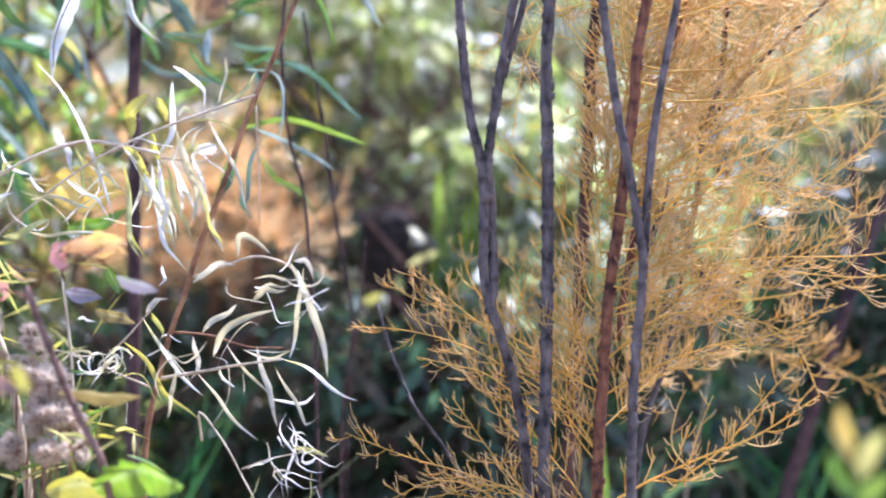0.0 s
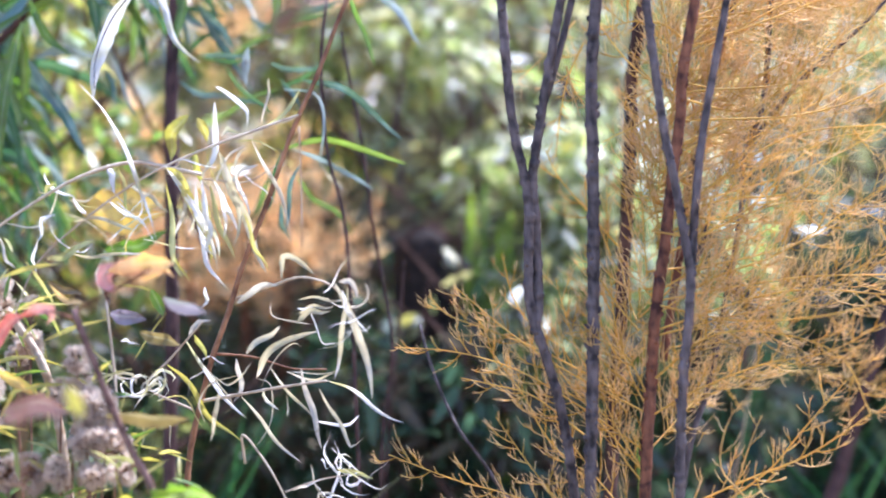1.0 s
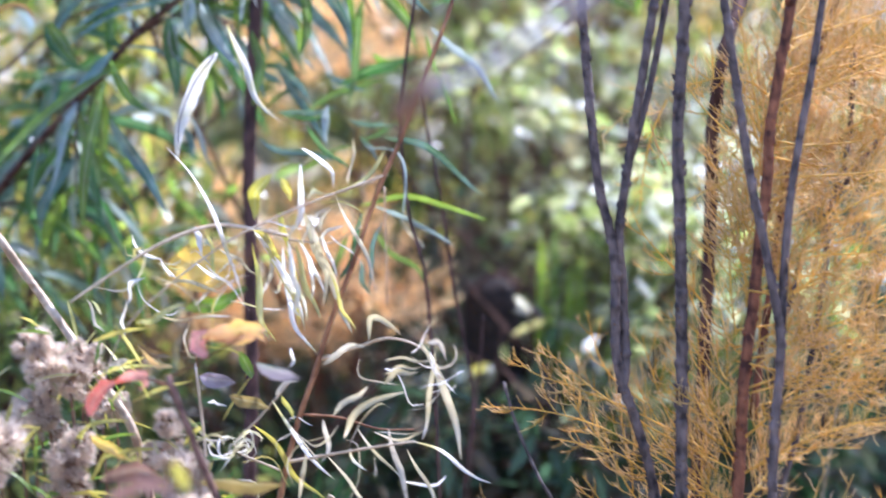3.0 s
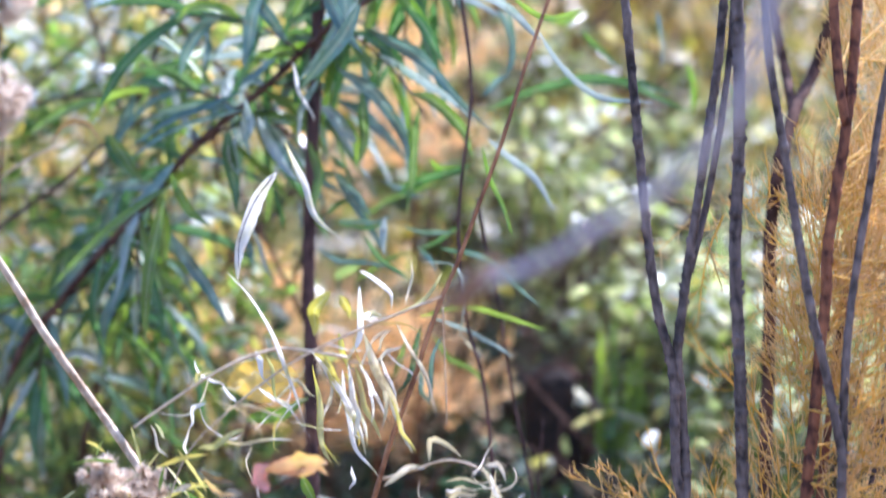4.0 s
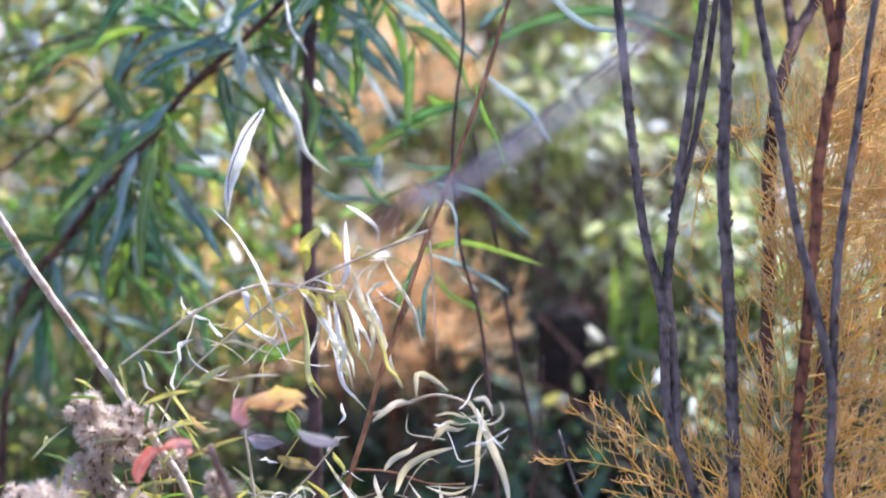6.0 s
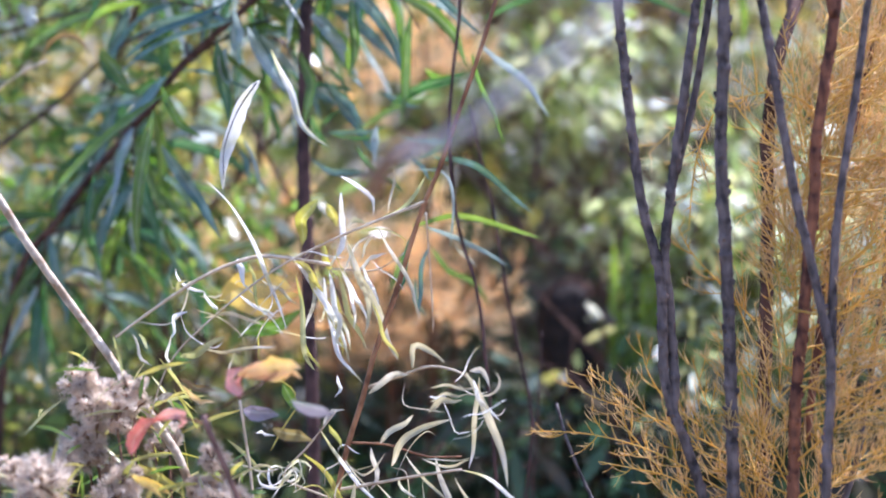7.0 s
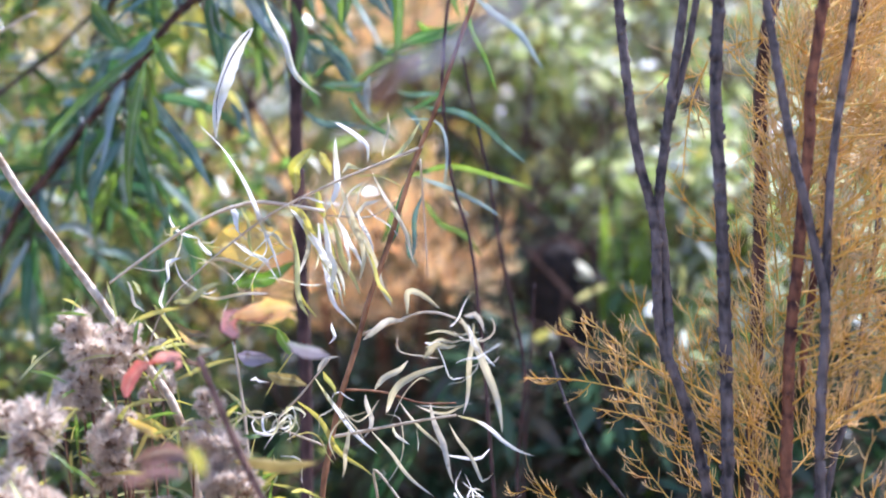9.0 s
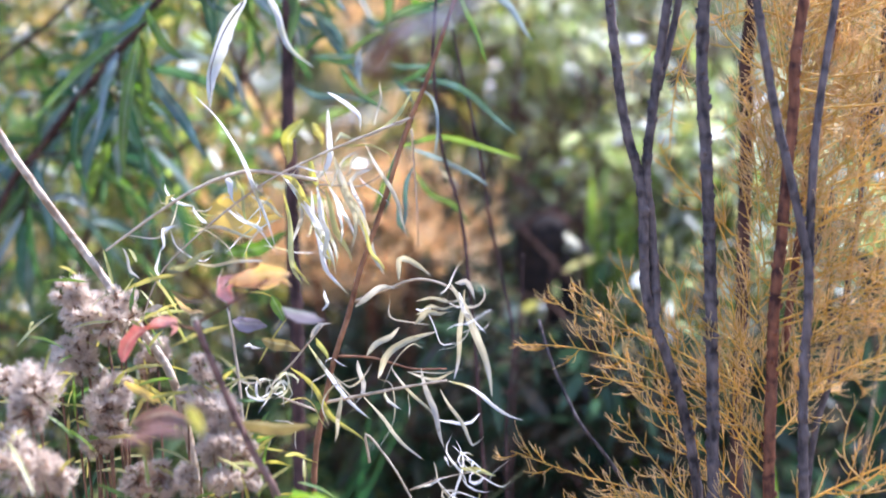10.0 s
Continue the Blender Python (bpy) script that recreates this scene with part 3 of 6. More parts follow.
# ---- brown trunk behind the upright stems ----
back = thing("forked_sapling", foot((0.2339, 1.3600, 0.7857)), "slender dark brown sapling trunk forked above, out of focus", "sapling")
stem(back, [(0.3326, 1.4600, 1.3525), (0.3055, 1.4500, 1.2838), (0.2872, 1.4500, 1.2363), (0.2647, 1.4000, 1.2010), (0.2448, 1.3600, 1.1484), (0.2361, 1.3600, 1.0874), (0.2354, 1.3600, 1.0629), (0.2293, 1.3600, 0.9752), (0.2223, 1.3600, 0.8864), (0.2129, 1.3600, 0.7590),
            foot((0.2339, 1.3600, 0.7857))], 0.0046, 0.0066, M_BROWN_DARK, "trunk", seed=12, bumps=0.4, every=0.026)
stem(back, [(0.2512, 1.4600, 1.3541), (0.2546, 1.4500, 1.2873), (0.2616, 1.4500, 1.2450), (0.2637, 1.4000, 1.1988)], 0.0030, 0.0042, M_BROWN_DARK, "branch", seed=13, bumps=0.4, every=0.024)

# ---- tamarisk: red stem and feathery orange sprays ----
tam = thing("tamarisk", foot((0.2315, 1.1900, 0.7890)), "tamarisk shrub with red-brown stem and feathery orange autumn needles", "shrub")
stem(tam, [(0.2935, 1.1900, 1.3046), (0.2876, 1.1900, 1.2449), (0.2784, 1.1880, 1.1813), (0.2685, 1.1870, 1.1328), (0.2604, 1.1870, 1.0877), (0.2603, 1.1870, 1.0749), (0.2531, 1.1870, 1.0260), (0.2473, 1.1870, 0.9805),
           (0.2402, 1.1870, 0.9346), (0.2350, 1.1870, 0.8727), (0.2300, 1.1870, 0.8013), foot((0.2315, 1.1900, 0.7890))], 0.0034, 0.0055, M_RED, "trunk", bumps=0.3, every=0.014, step=0.003, seed=14)
stem(tam, [(0.2748, 1.1870, 1.3056), (0.2733, 1.1870, 1.2456), (0.2750, 1.1870, 1.2041), (0.2782, 1.1870, 1.1794)], 0.003, 0.0036, M_RED, "branch", bumps=0.12, seed=15)
stem(tam, [(0.326, 1.25, 1.207), (0.316, 1.25, 1.182), (0.303, 1.25, 1.146), (0.29, 1.25, 1.099), (0.281, 1.25, 1.067), (0.245, 1.195, 0.9)], 0.0018, 0.0030, M_RED, "branch", bumps=0.2, seed=16)


def lower_sprays():
    def sp(parent, pts, seed, material, size=1.0, dense=1.0, thick=1.0):
        spray(parent, pts, seed, material, size, dense * 1.15, thick)

    sp(tam, [(0.2325, 1.1900, 0.8644), (0.1728, 1.2000, 0.8967), (0.1384, 1.2200, 0.9192), (0.0991, 1.2400, 0.9511)], 1, M_ORANGE)
    sp(tam, [(0.1924, 1.2300, 0.8869), (0.1611, 1.2500, 0.9015), (0.1162, 1.2700, 0.9173), (0.0910, 1.2800, 0.9265), (0.0781, 1.2830, 0.9400)], 2, M_ORANGE)
    sp(tam, [(0.2319, 1.1900, 0.8369), (0.1869, 1.2000, 0.8683), (0.1413, 1.2100, 0.8944), (0.0976, 1.2200, 0.9061), (0.0566, 1.2200, 0.9100)], 3, M_ORANGE)
    sp(tam, [(0.1899, 1.2100, 0.8462), (0.1521, 1.2100, 0.8759), (0.1287, 1.2100, 0.8825), (0.1040, 1.2100, 0.8884)], 4, M_ORANGE, 0.8)
    sp(tam, [(0.1999, 1.2300, 0.8007), (0.1621, 1.2300, 0.8432), (0.1474, 1.2400, 0.8706), (0.1168, 1.2500, 0.9118)], 5, M_ORANGE)
    sp(tam, [(0.2308, 1.1900, 0.7411), (0.1791, 1.2000, 0.7880), (0.1350, 1.2100, 0.8047), (0.0980, 1.2200, 0.8133), (0.0501, 1.2200, 0.8327)], 6, M_ORANGE)
    sp(tam, [(0.2311, 1.1900, 0.7574), (0.1832, 1.2100, 0.7856), (0.1554, 1.2200, 0.8167), (0.1273, 1.2300, 0.8566)], 7, M_ORANGE)
    sp(tam, [(0.1669, 1.2000, 0.7800), (0.1432, 1.2000, 0.7967), (0.1151, 1.2000, 0.8011), (0.0824, 1.2000, 0.7872)], 8, M_ORANGE, 0.8)
    sp(tam, [(0.2218, 1.2000, 0.8708), (0.1923, 1.2100, 0.8942), (0.1804, 1.2200, 0.9253), (0.1722, 1.2200, 0.9569)], 9, M_ORANGE)
    sp(tam, [(0.1735, 1.2400, 0.9065), (0.1540, 1.2500, 0.9204), (0.1421, 1.2500, 0.9396), (0.1342, 1.2500, 0.9729)], 10, M_ORANGE, 0.7, 0.6)
    sp(tam, [(0.2312, 1.1900, 0.8211), (0.2057, 1.2100, 0.8496), (0.1838, 1.2300, 0.8750), (0.1614, 1.2500, 0.9056)], 11, M_ORANGE)
    sp(tam, [(0.2350, 1.1870, 0.8727), (0.2188, 1.1800, 0.9057), (0.1968, 1.1800, 0.9202), (0.1879, 1.1800, 0.9303)], 12, M_ORANGE)
    sp(tam, [(0.2306, 1.1870, 0.8139), (0.2126, 1.2000, 0.8394), (0.2107, 1.2000, 0.8792), (0.2245, 1.2000, 0.9259)], 13, M_ORANGE)
    sp(tam, [(0.2346, 1.1870, 0.8649), (0.2236, 1.2200, 0.8872), (0.2136, 1.2200, 0.9237), (0.2108, 1.2200, 0.9597)], 14, M_ORANGE)
    sp(tam, [(0.2311, 1.1870, 0.7703), (0.2117, 1.2100, 0.7975), (0.1961, 1.2200, 0.8161), (0.1684, 1.2200, 0.8578)], 15, M_ORANGE)
    sp(tam, [(0.2304, 1.1870, 0.7216), (0.2061, 1.1700, 0.7750), (0.1675, 1.1700, 0.8034), (0.1119, 1.1800, 0.7937)], 16, M_ORANGE)
    sp(tam, [(0.2303, 1.1870, 0.8227), (0.2119, 1.1900, 0.8545), (0.2027, 1.2000, 0.8770), (0.1934, 1.2000, 0.9173)], 17, M_ORANGE, 0.8)
    # upper twigs between the grey stems
    sp(tam, [(0.2171, 1.2400, 0.9775), (0.1928, 1.2400, 1.0071), (0.1760, 1.2400, 1.0282), (0.1678, 1.2400, 1.0468)], 21, M_ORANGE, 0.8, 1.0)
    sp(tam, [(0.1970, 1.2500, 1.1229), (0.1858, 1.2500, 1.0997), (0.1792, 1.2600, 1.0719), (0.1751, 1.2700, 1.0413)], 22, M_ORANGE, 0.8, 1.0)
    sp(tam, [(0.1840, 1.2300, 1.1055), (0.1877, 1.2200, 1.0874), (0.1916, 1.2000, 1.0701)], 23, M_ORANGE_DULL, 0.6, 0.9)
    sp(tam, [(0.1921, 1.2700, 1.1402), (0.1706, 1.2700, 1.1173), (0.1492, 1.2700, 1.0976)], 24, M_ORANGE_DULL, 0.8, 1.0)
    sp(tam, [(0.2507, 1.2000, 1.0755), (0.2331, 1.2000, 1.0632), (0.2196, 1.2000, 1.0576), (0.2067, 1.2000, 1.0514)], 25, M_ORANGE, 0.7, 0.8)
    sp(tam, [(0.2586, 1.2000, 1.0826), (0.2340, 1.2200, 1.0999), (0.2092, 1.2400, 1.1336), (0.2010, 1.2600, 1.1591)], 26, M_ORANGE, 0.9, 0.8)
    sp(tam, [(0.2127, 1.2400, 0.9697), (0.2031, 1.2400, 0.9984), (0.2011, 1.2400, 1.0146), (0.2032, 1.2400, 1.0326)], 27, M_ORANGE, 0.8, 1.0)
    sp(tam, [(0.263, 1.2, 1.121), (0.252, 1.2, 1.13), (0.232, 1.22, 1.135), (0.205, 1.24, 1.13)], 28, M_ORANGE, 0.8, 1.2)
    sp(tam, [(0.226, 1.2, 1.134), (0.226, 1.2, 1.148), (0.224, 1.2, 1.168)], 29, M_ORANGE, 0.6, 0.9)
    sp(tam, [(0.261, 1.21, 1.119), (0.257, 1.21, 1.138), (0.258, 1.21, 1.161), (0.262, 1.21, 1.179)], 30, M_ORANGE_DULL, 0.9, 1.0)
    # right-hand fan
    sp(tam, [(0.2356, 1.1870, 0.8627), (0.2658, 1.1700, 0.8829), (0.3110, 1.1600, 0.9012), (0.3512, 1.1500, 0.9097), (0.3849, 1.1400, 0.9294)], 31, M_ORANGE, 1.05, 1.4)
    sp(tam, [(0.2313, 1.1870, 0.7824), (0.2618, 1.1800, 0.8018), (0.2999, 1.1700, 0.8215), (0.3372, 1.1600, 0.8387), (0.3791, 1.1600, 0.8653)], 32, M_ORANGE, 0.9, 0.8, 1.3)
    sp(tam, [(0.2403, 1.1870, 0.9182), (0.2866, 1.1800, 0.9301), (0.3316, 1.1700, 0.9421), (0.3757, 1.1600, 0.9653), (0.4111, 1.1500, 0.9994)], 33, M_ORANGE, 1.05, 1.4)
    sp(tam, [(0.2424, 1.1870, 0.9340), (0.2800, 1.1900, 0.9566), (0.3230, 1.1900, 0.9715), (0.3752, 1.2000, 1.0012), (0.4218, 1.2000, 1.0315)], 34, M_ORANGE, 1.05, 1.4)
    sp(tam, [(0.2469, 1.1870, 0.9732), (0.2852, 1.2000, 0.9912), (0.3311, 1.2200, 1.0050), (0.3724, 1.2300, 1.0036), (0.4182, 1.2400, 0.9819)], 35, M_ORANGE, 1.05, 1.4)
    sp(tam, [(0.2359, 1.1870, 0.8866), (0.2769, 1.1600, 0.9211), (0.3212, 1.1500, 0.9216), (0.3570, 1.1400, 0.9072), (0.3737, 1.1300, 0.8708)], 36, M_ORANGE, 1.05, 1.4)
    sp(tam, [(0.2329, 1.1870, 0.8387), (0.3026, 1.3500, 0.8598), (0.3676, 1.4000, 0.8602), (0.4265, 1.4200, 0.8467), (0.4825, 1.4200, 0.8173)], 37, M_ORANGE, 1.05, 1.4)
    sp(tam, [(0.2891, 1.2200, 0.7942), (0.3204, 1.2100, 0.8206), (0.3391, 1.2000, 0.8467), (0.3708, 1.2000, 0.8823)], 38, M_ORANGE, 0.8, 0.8)
    sp(tam, [(0.2959, 1.1700, 0.8097), (0.2807, 1.1700, 0.8296), (0.2848, 1.1700, 0.8571), (0.2907, 1.1700, 0.8688)], 39, M_ORANGE_DULL, 0.6, 0.6)
    sp(tam, [(0.2891, 1.1800, 0.7995), (0.2952, 1.1800, 0.8233), (0.3032, 1.1800, 0.8471), (0.3100, 1.1800, 0.8628)], 40, M_ORANGE_DULL, 0.6, 0.6)


lower_sprays()


def fan_sprays(count, seed, low, high, depth, reach, material, lean):
    """Sprays fanning out of the red stem between two heights."""
    rnd = random.Random(seed)
    for k in range(count):
        z = low + (high - low) * (k + rnd.random()) / count
        x0 = 0.235 + (z - 0.95) * 0.16
        d = rnd.uniform(*depth)
        root = Vector((x0 + rnd.uniform(-0.004, 0.004), 1.187, z))
        a = radians(rnd.uniform(*lean))
        ln = rnd.uniform(*reach)
        tip = root + Vector((math.cos(a) * ln, 0, math.sin(a) * ln))
        tip.y = d
        m1 = root.lerp(tip, 0.33) + Vector((0, 0, rnd.uniform(-0.028, 0.012)))
        m2 = root.lerp(tip, 0.68) + Vector((0, rnd.uniform(-0.03, 0.03), rnd.uniform(-0.03, 0.012)))
        spray(tam, [root, m1, m2, tip], seed * 100 + k, material, rnd.uniform(0.9, 1.25), rnd.uniform(0.8, 1.1))


fan_sprays(8, 5, 0.97, 1.07, (1.2, 1.34), (0.09, 0.2), M_ORANGE, (10, 70))
fan_sprays(10, 11, 1.05, 1.24, (1.32, 1.5), (0.12, 0.24), M_ORANGE, (15, 72))
fan_sprays(17, 6, 1.0, 1.34, (1.45, 1.8), (0.16, 0.36), M_ORANGE, (10, 75))
fan_sprays(2, 7, 0.92, 1.05, (1.1, 1.3), (0.10, 0.22), M_ORANGE, (0, 35))
fan_sprays(10, 8, 0.86, 1.12, (1.20, 1.38), (0.06, 0.13), M_ORANGE, (65, 125))
fan_sprays(13, 12, 0.90, 1.16, (1.28, 1.46), (0.14, 0.30), M_ORANGE, (5, 48))
fan_sprays(7, 13, 0.92, 1.10, (1.24, 1.32), (0.05, 0.10), M_ORANGE, (78, 108))
fan_sprays(10, 14, 0.98, 1.14, (1.3, 1.55), (0.28, 0.42), M_ORANGE, (12, 40))
fan_sprays(3, 10, 0.90, 1.0, (1.1, 1.25), (0.24, 0.32), M_ORANGE, (8, 35))

# ---- plum-dark stem with the green willow branch ----
plum = thing("dark_sapling", foot((-0.1555, 1.4200, 0.7782)), "slender plum-dark sapling stem standing upright", "sapling")
stem(plum, [(-0.1159, 1.4200, 1.3668), (-0.1280, 1.4200, 1.2449), (-0.1375, 1.4200, 1.1505), (-0.1441, 1.4200, 1.0555), (-0.1426, 1.4200, 1.0628), (-0.1465, 1.4200, 0.9719), (-0.1494, 1.4200, 0.8945), (-0.1568, 1.4200, 0.7562), foot((-0.1555, 1.4200, 0.7782))],
     0.0052, 0.0066, M_PLUM, "trunk", bumps=0.08, seed=20)

stem(plum, [(-0.1032, 1.4000, 1.3585), (-0.1138, 1.4100, 1.3185), (-0.1266, 1.4200, 1.2685)], 0.002, 0.003, M_PLUM, "branch", bumps=0.1, seed=24)

willow = thing("green_willow", foot((-0.5176, 1.4500, 0.9180)), "green willow with an arching dark branch and long narrow leaves", "willow")
stem(willow, [(-0.0210, 1.4000, 1.3570), (-0.0556, 1.4000, 1.3249), (-0.0996, 1.4000, 1.2979), (-0.1316, 1.4100, 1.2775), (-0.1621, 1.4100, 1.2513), (-0.1952, 1.4200, 1.2291), (-0.2390, 1.4200, 1.1968), (-0.2683, 1.4200, 1.1648), (-0.3141, 1.4300, 1.1258), (-0.3669, 1.4400, 1.0738), (-0.4158, 1.4500, 1.0202),
              foot((-0.5176, 1.4500, 0.9180))], 0.0024, 0.0056, M_BROWN_DARK, "branch", bumps=0.4, every=0.03, seed=21)
stem(willow, [(-0.2835, 1.5000, 1.2384), (-0.3324, 1.5000, 1.2159), (-0.3828, 1.5000, 1.1778), (-0.4332, 1.5000, 1.1470), (-0.5127, 1.5000, 1.0966)], 0.0014, 0.0026, M_PLUM, "branch", bumps=0.1, seed=22)
stem(willow, [(-0.2490, 1.5500, 1.2590), (-0.3197, 1.5500, 1.2555), (-0.3853, 1.5500, 1.2597), (-0.4925, 1.5500, 1.2370)], 0.001, 0.0022, M_PLUM, "branch", bumps=0.1, seed=23)


def willow_leaves():
    def g(parent, points, width, material, roll=0.0, turn=35.0):
        leaf(parent, points, width, material, roll, 0.4, turn, 0.36, power=0.8, sway=0.003, wobble=0.2)

    px = 0.00034
    g(willow, [(-0.2288, 1.3400, 1.1705), (-0.2858, 1.3350, 1.1329), (-0.3406, 1.3340, 1.0856)], 32 * px, M_GREEN_LEAF, 25)
    g(willow, [(-0.2368, 1.3300, 1.1576), (-0.2487, 1.3250, 1.1134), (-0.2571, 1.3230, 1.0420)], 30 * px, M_GREEN_LEAF, -10)
    g(willow, [(-0.2391, 1.3500, 1.1299), (-0.2199, 1.3500, 1.0970), (-0.1946, 1.3500, 1.0524)], 30 * px, M_TEAL_LEAF, 10)
    g(willow, [(-0.3075, 1.3800, 1.1135), (-0.3151, 1.3800, 1.0714), (-0.3108, 1.3800, 1.0240)], 32 * px, M_GREEN_LEAF, 30)
    g(willow, [(-0.1752, 1.3800, 1.2274), (-0.2255, 1.3700, 1.2163), (-0.2716, 1.3600, 1.1912)], 26 * px, M_TEAL_LEAF, 40)
    g(willow, [(-0.3169, 1.4400, 1.2163), (-0.3026, 1.4300, 1.1885), (-0.2809, 1.4300, 1.1727)], 34 * px, M_GREEN_LEAF, -20)
    g(willow, [(-0.2391, 1.3600, 1.1778), (-0.2310, 1.3600, 1.1567), (-0.2088, 1.3600, 1.1326)], 24 * px, M_LIME_LEAF, 15)
    g(willow, [(-0.1060, 1.3600, 1.3286), (-0.0944, 1.3600, 1.2917), (-0.0752, 1.3600, 1.2656)], 32 * px, M_TEAL_LEAF, 10)
    g(willow, [(-0.0712, 1.3300, 1.3007), (-0.0919, 1.3300, 1.2691), (-0.1232, 1.3300, 1.2366)], 34 * px, M_TEAL_LEAF, -30)
    g(willow, [(-0.1547, 1.4000, 1.3344), (-0.1742, 1.4000, 1.2890), (-0.1864, 1.4000, 1.2476)], 34 * px, M_GREEN_LEAF, 0)
    g(willow, [(-0.0776, 1.3800, 1.2878), (-0.0315, 1.3700, 1.2589), (-0.0046, 1.3600, 1.2274), (0.0232, 1.3600, 1.1988)], 26 * px, M_TEAL_LEAF, 30)
    g(willow, [(-0.1636, 1.3600, 1.2192), (-0.1494, 1.3600, 1.1842), (-0.1320, 1.3600, 1.1641)], 26 * px, M_SILVER_LEAF, 10)
    g(willow, [(-0.1776, 1.3700, 1.2249), (-0.1788, 1.3700, 1.2043), (-0.1737, 1.3700, 1.1879)], 16 * px, M_SILVER_LEAF, 0)
    g(willow, [(-0.1885, 1.3800, 1.2051), (-0.1920, 1.3800, 1.1867), (-0.1881, 1.3800, 1.1726)], 24 * px, M_SILVER_LEAF, 0)
    g(willow, [(-0.1098, 1.3600, 1.2249), (-0.0970, 1.3600, 1.2083), (-0.0864, 1.3600, 1.1919)], 22 * px, M_SILVER_LEAF, 20)
    g(willow, [(-0.1090, 1.4000, 1.2194), (-0.0912, 1.4000, 1.1997), (-0.0936, 1.4000, 1.1742)], 20 * px, M_LIME_LEAF, 10)
    g(willow, [(-0.1310, 1.3500, 1.2596), (-0.1256, 1.3500, 1.2345), (-0.1167, 1.3500, 1.2128)], 10 * px, M_PALE_LEAF, 10)
    g(willow, [(-0.0642, 1.4200, 1.1513), (-0.0349, 1.4200, 1.1638), (0.0036, 1.4200, 1.1733)], 24 * px, M_GREEN_LEAF, 35)
    g(willow, [(-0.1158, 1.4200, 1.1731), (-0.0940, 1.4200, 1.1339), (-0.0720, 1.4200, 1.0996)], 20 * px, M_TEAL_LEAF, 10)
    g(willow, [(-0.0590, 1.4200, 1.3227), (-0.0410, 1.4200, 1.3050), (-0.0255, 1.4200, 1.2852)], 34 * px, M_LIME_LEAF, 10)
    g(willow, [(-0.1562, 1.4400, 1.3054), (-0.1403, 1.4400, 1.3235), (-0.1240, 1.4400, 1.3511)], 30 * px, M_GREEN_LEAF, 10)
    g(willow, [(0.0071, 1.5000, 1.2205), (0.0527, 1.5000, 1.2374), (0.1167, 1.5000, 1.2406), (0.1901, 1.5000, 1.2077)], 24 * px, M_GREEN_LEAF, 30)
    g(willow, [(0.0191, 1.4000, 1.3265), (0.0403, 1.4000, 1.2929), (0.0378, 1.4000, 1.2472), (0.0133, 1.4000, 1.2234)], 10 * px, M_TEAL_LEAF, 30)
    g(willow, [(-0.0641, 1.3600, 1.1340), (-0.0678, 1.3600, 1.1208), (-0.0662, 1.3600, 1.1041)], 20 * px, M_SILVER_LEAF, 0)
    g(willow, [(-0.1099, 1.4000, 1.1290), (-0.0864, 1.4000, 1.1250), (-0.0669, 1.4000, 1.1330)], 12 * px, M_GREEN_LEAF, 30)
    # blurred leaves farther back
    g(willow, [(0.094, 1.52, 1.288), (0.112, 1.52, 1.264), (0.129, 1.52, 1.253)], 16.9 * px * 1.25, M_LIME_LEAF, -18)
    g(willow, [(0.064, 1.5, 1.3), (0.08, 1.5, 1.295), (0.097, 1.5, 1.3)], 15.6 * px * 1.25, M_LIME_LEAF, 28)
    g(willow, [(0.17, 1.56, 1.23), (0.13, 1.56, 1.242), (0.084, 1.56, 1.246)], 19.5 * px * 1.25, M_GREEN_LEAF, 10)
    g(willow, [(0.187, 1.6, 1.26), (0.194, 1.6, 1.236), (0.189, 1.6, 1.208)], 15.6 * px * 1.25, M_LIME_LEAF, 28)
    g(willow, [(0.227, 1.6, 1.236), (0.232, 1.6, 1.215), (0.227, 1.6, 1.185)], 16.9 * px * 1.25, M_LIME_LEAF, -18)
    g(willow, [(0.018, 1.5, 1.331), (0.052, 1.5, 1.319), (0.087, 1.5, 1.319)], 13.0 * px * 1.25, M_SILVER_LEAF, 0)
    g(willow, [(-0.016, 1.45, 1.321), (0.008, 1.45, 1.309), (0.031, 1.45, 1.296)], 14.3 * px * 1.25, M_SILVER_LEAF, 14)
    g(willow, [(0.03, 1.42, 1.3), (0.039, 1.42, 1.276), (0.034, 1.42, 1.245)], 13.0 * px * 1.25, M_TEAL_LEAF, 0)
    g(willow, [(0.014, 1.4, 1.228), (0.031, 1.4, 1.241), (0.04, 1.4, 1.246)], 14.3 * px * 1.25, M_TEAL_LEAF, 14)
    g(willow, [(-0.077, 1.5, 1.158), (-0.041, 1.5, 1.166), (-0.011, 1.5, 1.17)], 15.6 * px * 1.25, M_GREEN_LEAF, 28)
    g(willow, [(-0.109, 1.5, 1.132), (-0.067, 1.5, 1.153), (-0.031, 1.5, 1.158)], 14.3 * px * 1.25, M_GREEN_LEAF, 14)
    g(willow, [(0.161, 1.55, 1.304), (0.165, 1.55, 1.278), (0.162, 1.55, 1.251)], 11.7 * px * 1.25, M_SILVER_LEAF, -14)
    # leaves round the dark sapling
    g(willow, [(-0.112, 1.4, 1.173), (-0.095, 1.4, 1.152), (-0.081, 1.4, 1.134)], 17.9 * px * 1.25, M_TEAL_LEAF, 15)
    g(willow, [(-0.126, 1.42, 1.136), (-0.107, 1.42, 1.149), (-0.09, 1.42, 1.158)], 9.5 * px * 1.25, M_GREEN_LEAF, 30)
    g(willow, [(-0.115, 1.4, 1.131), (-0.088, 1.4, 1.13), (-0.063, 1.4, 1.133)], 9.5 * px * 1.25, M_TEAL_LEAF, 25)
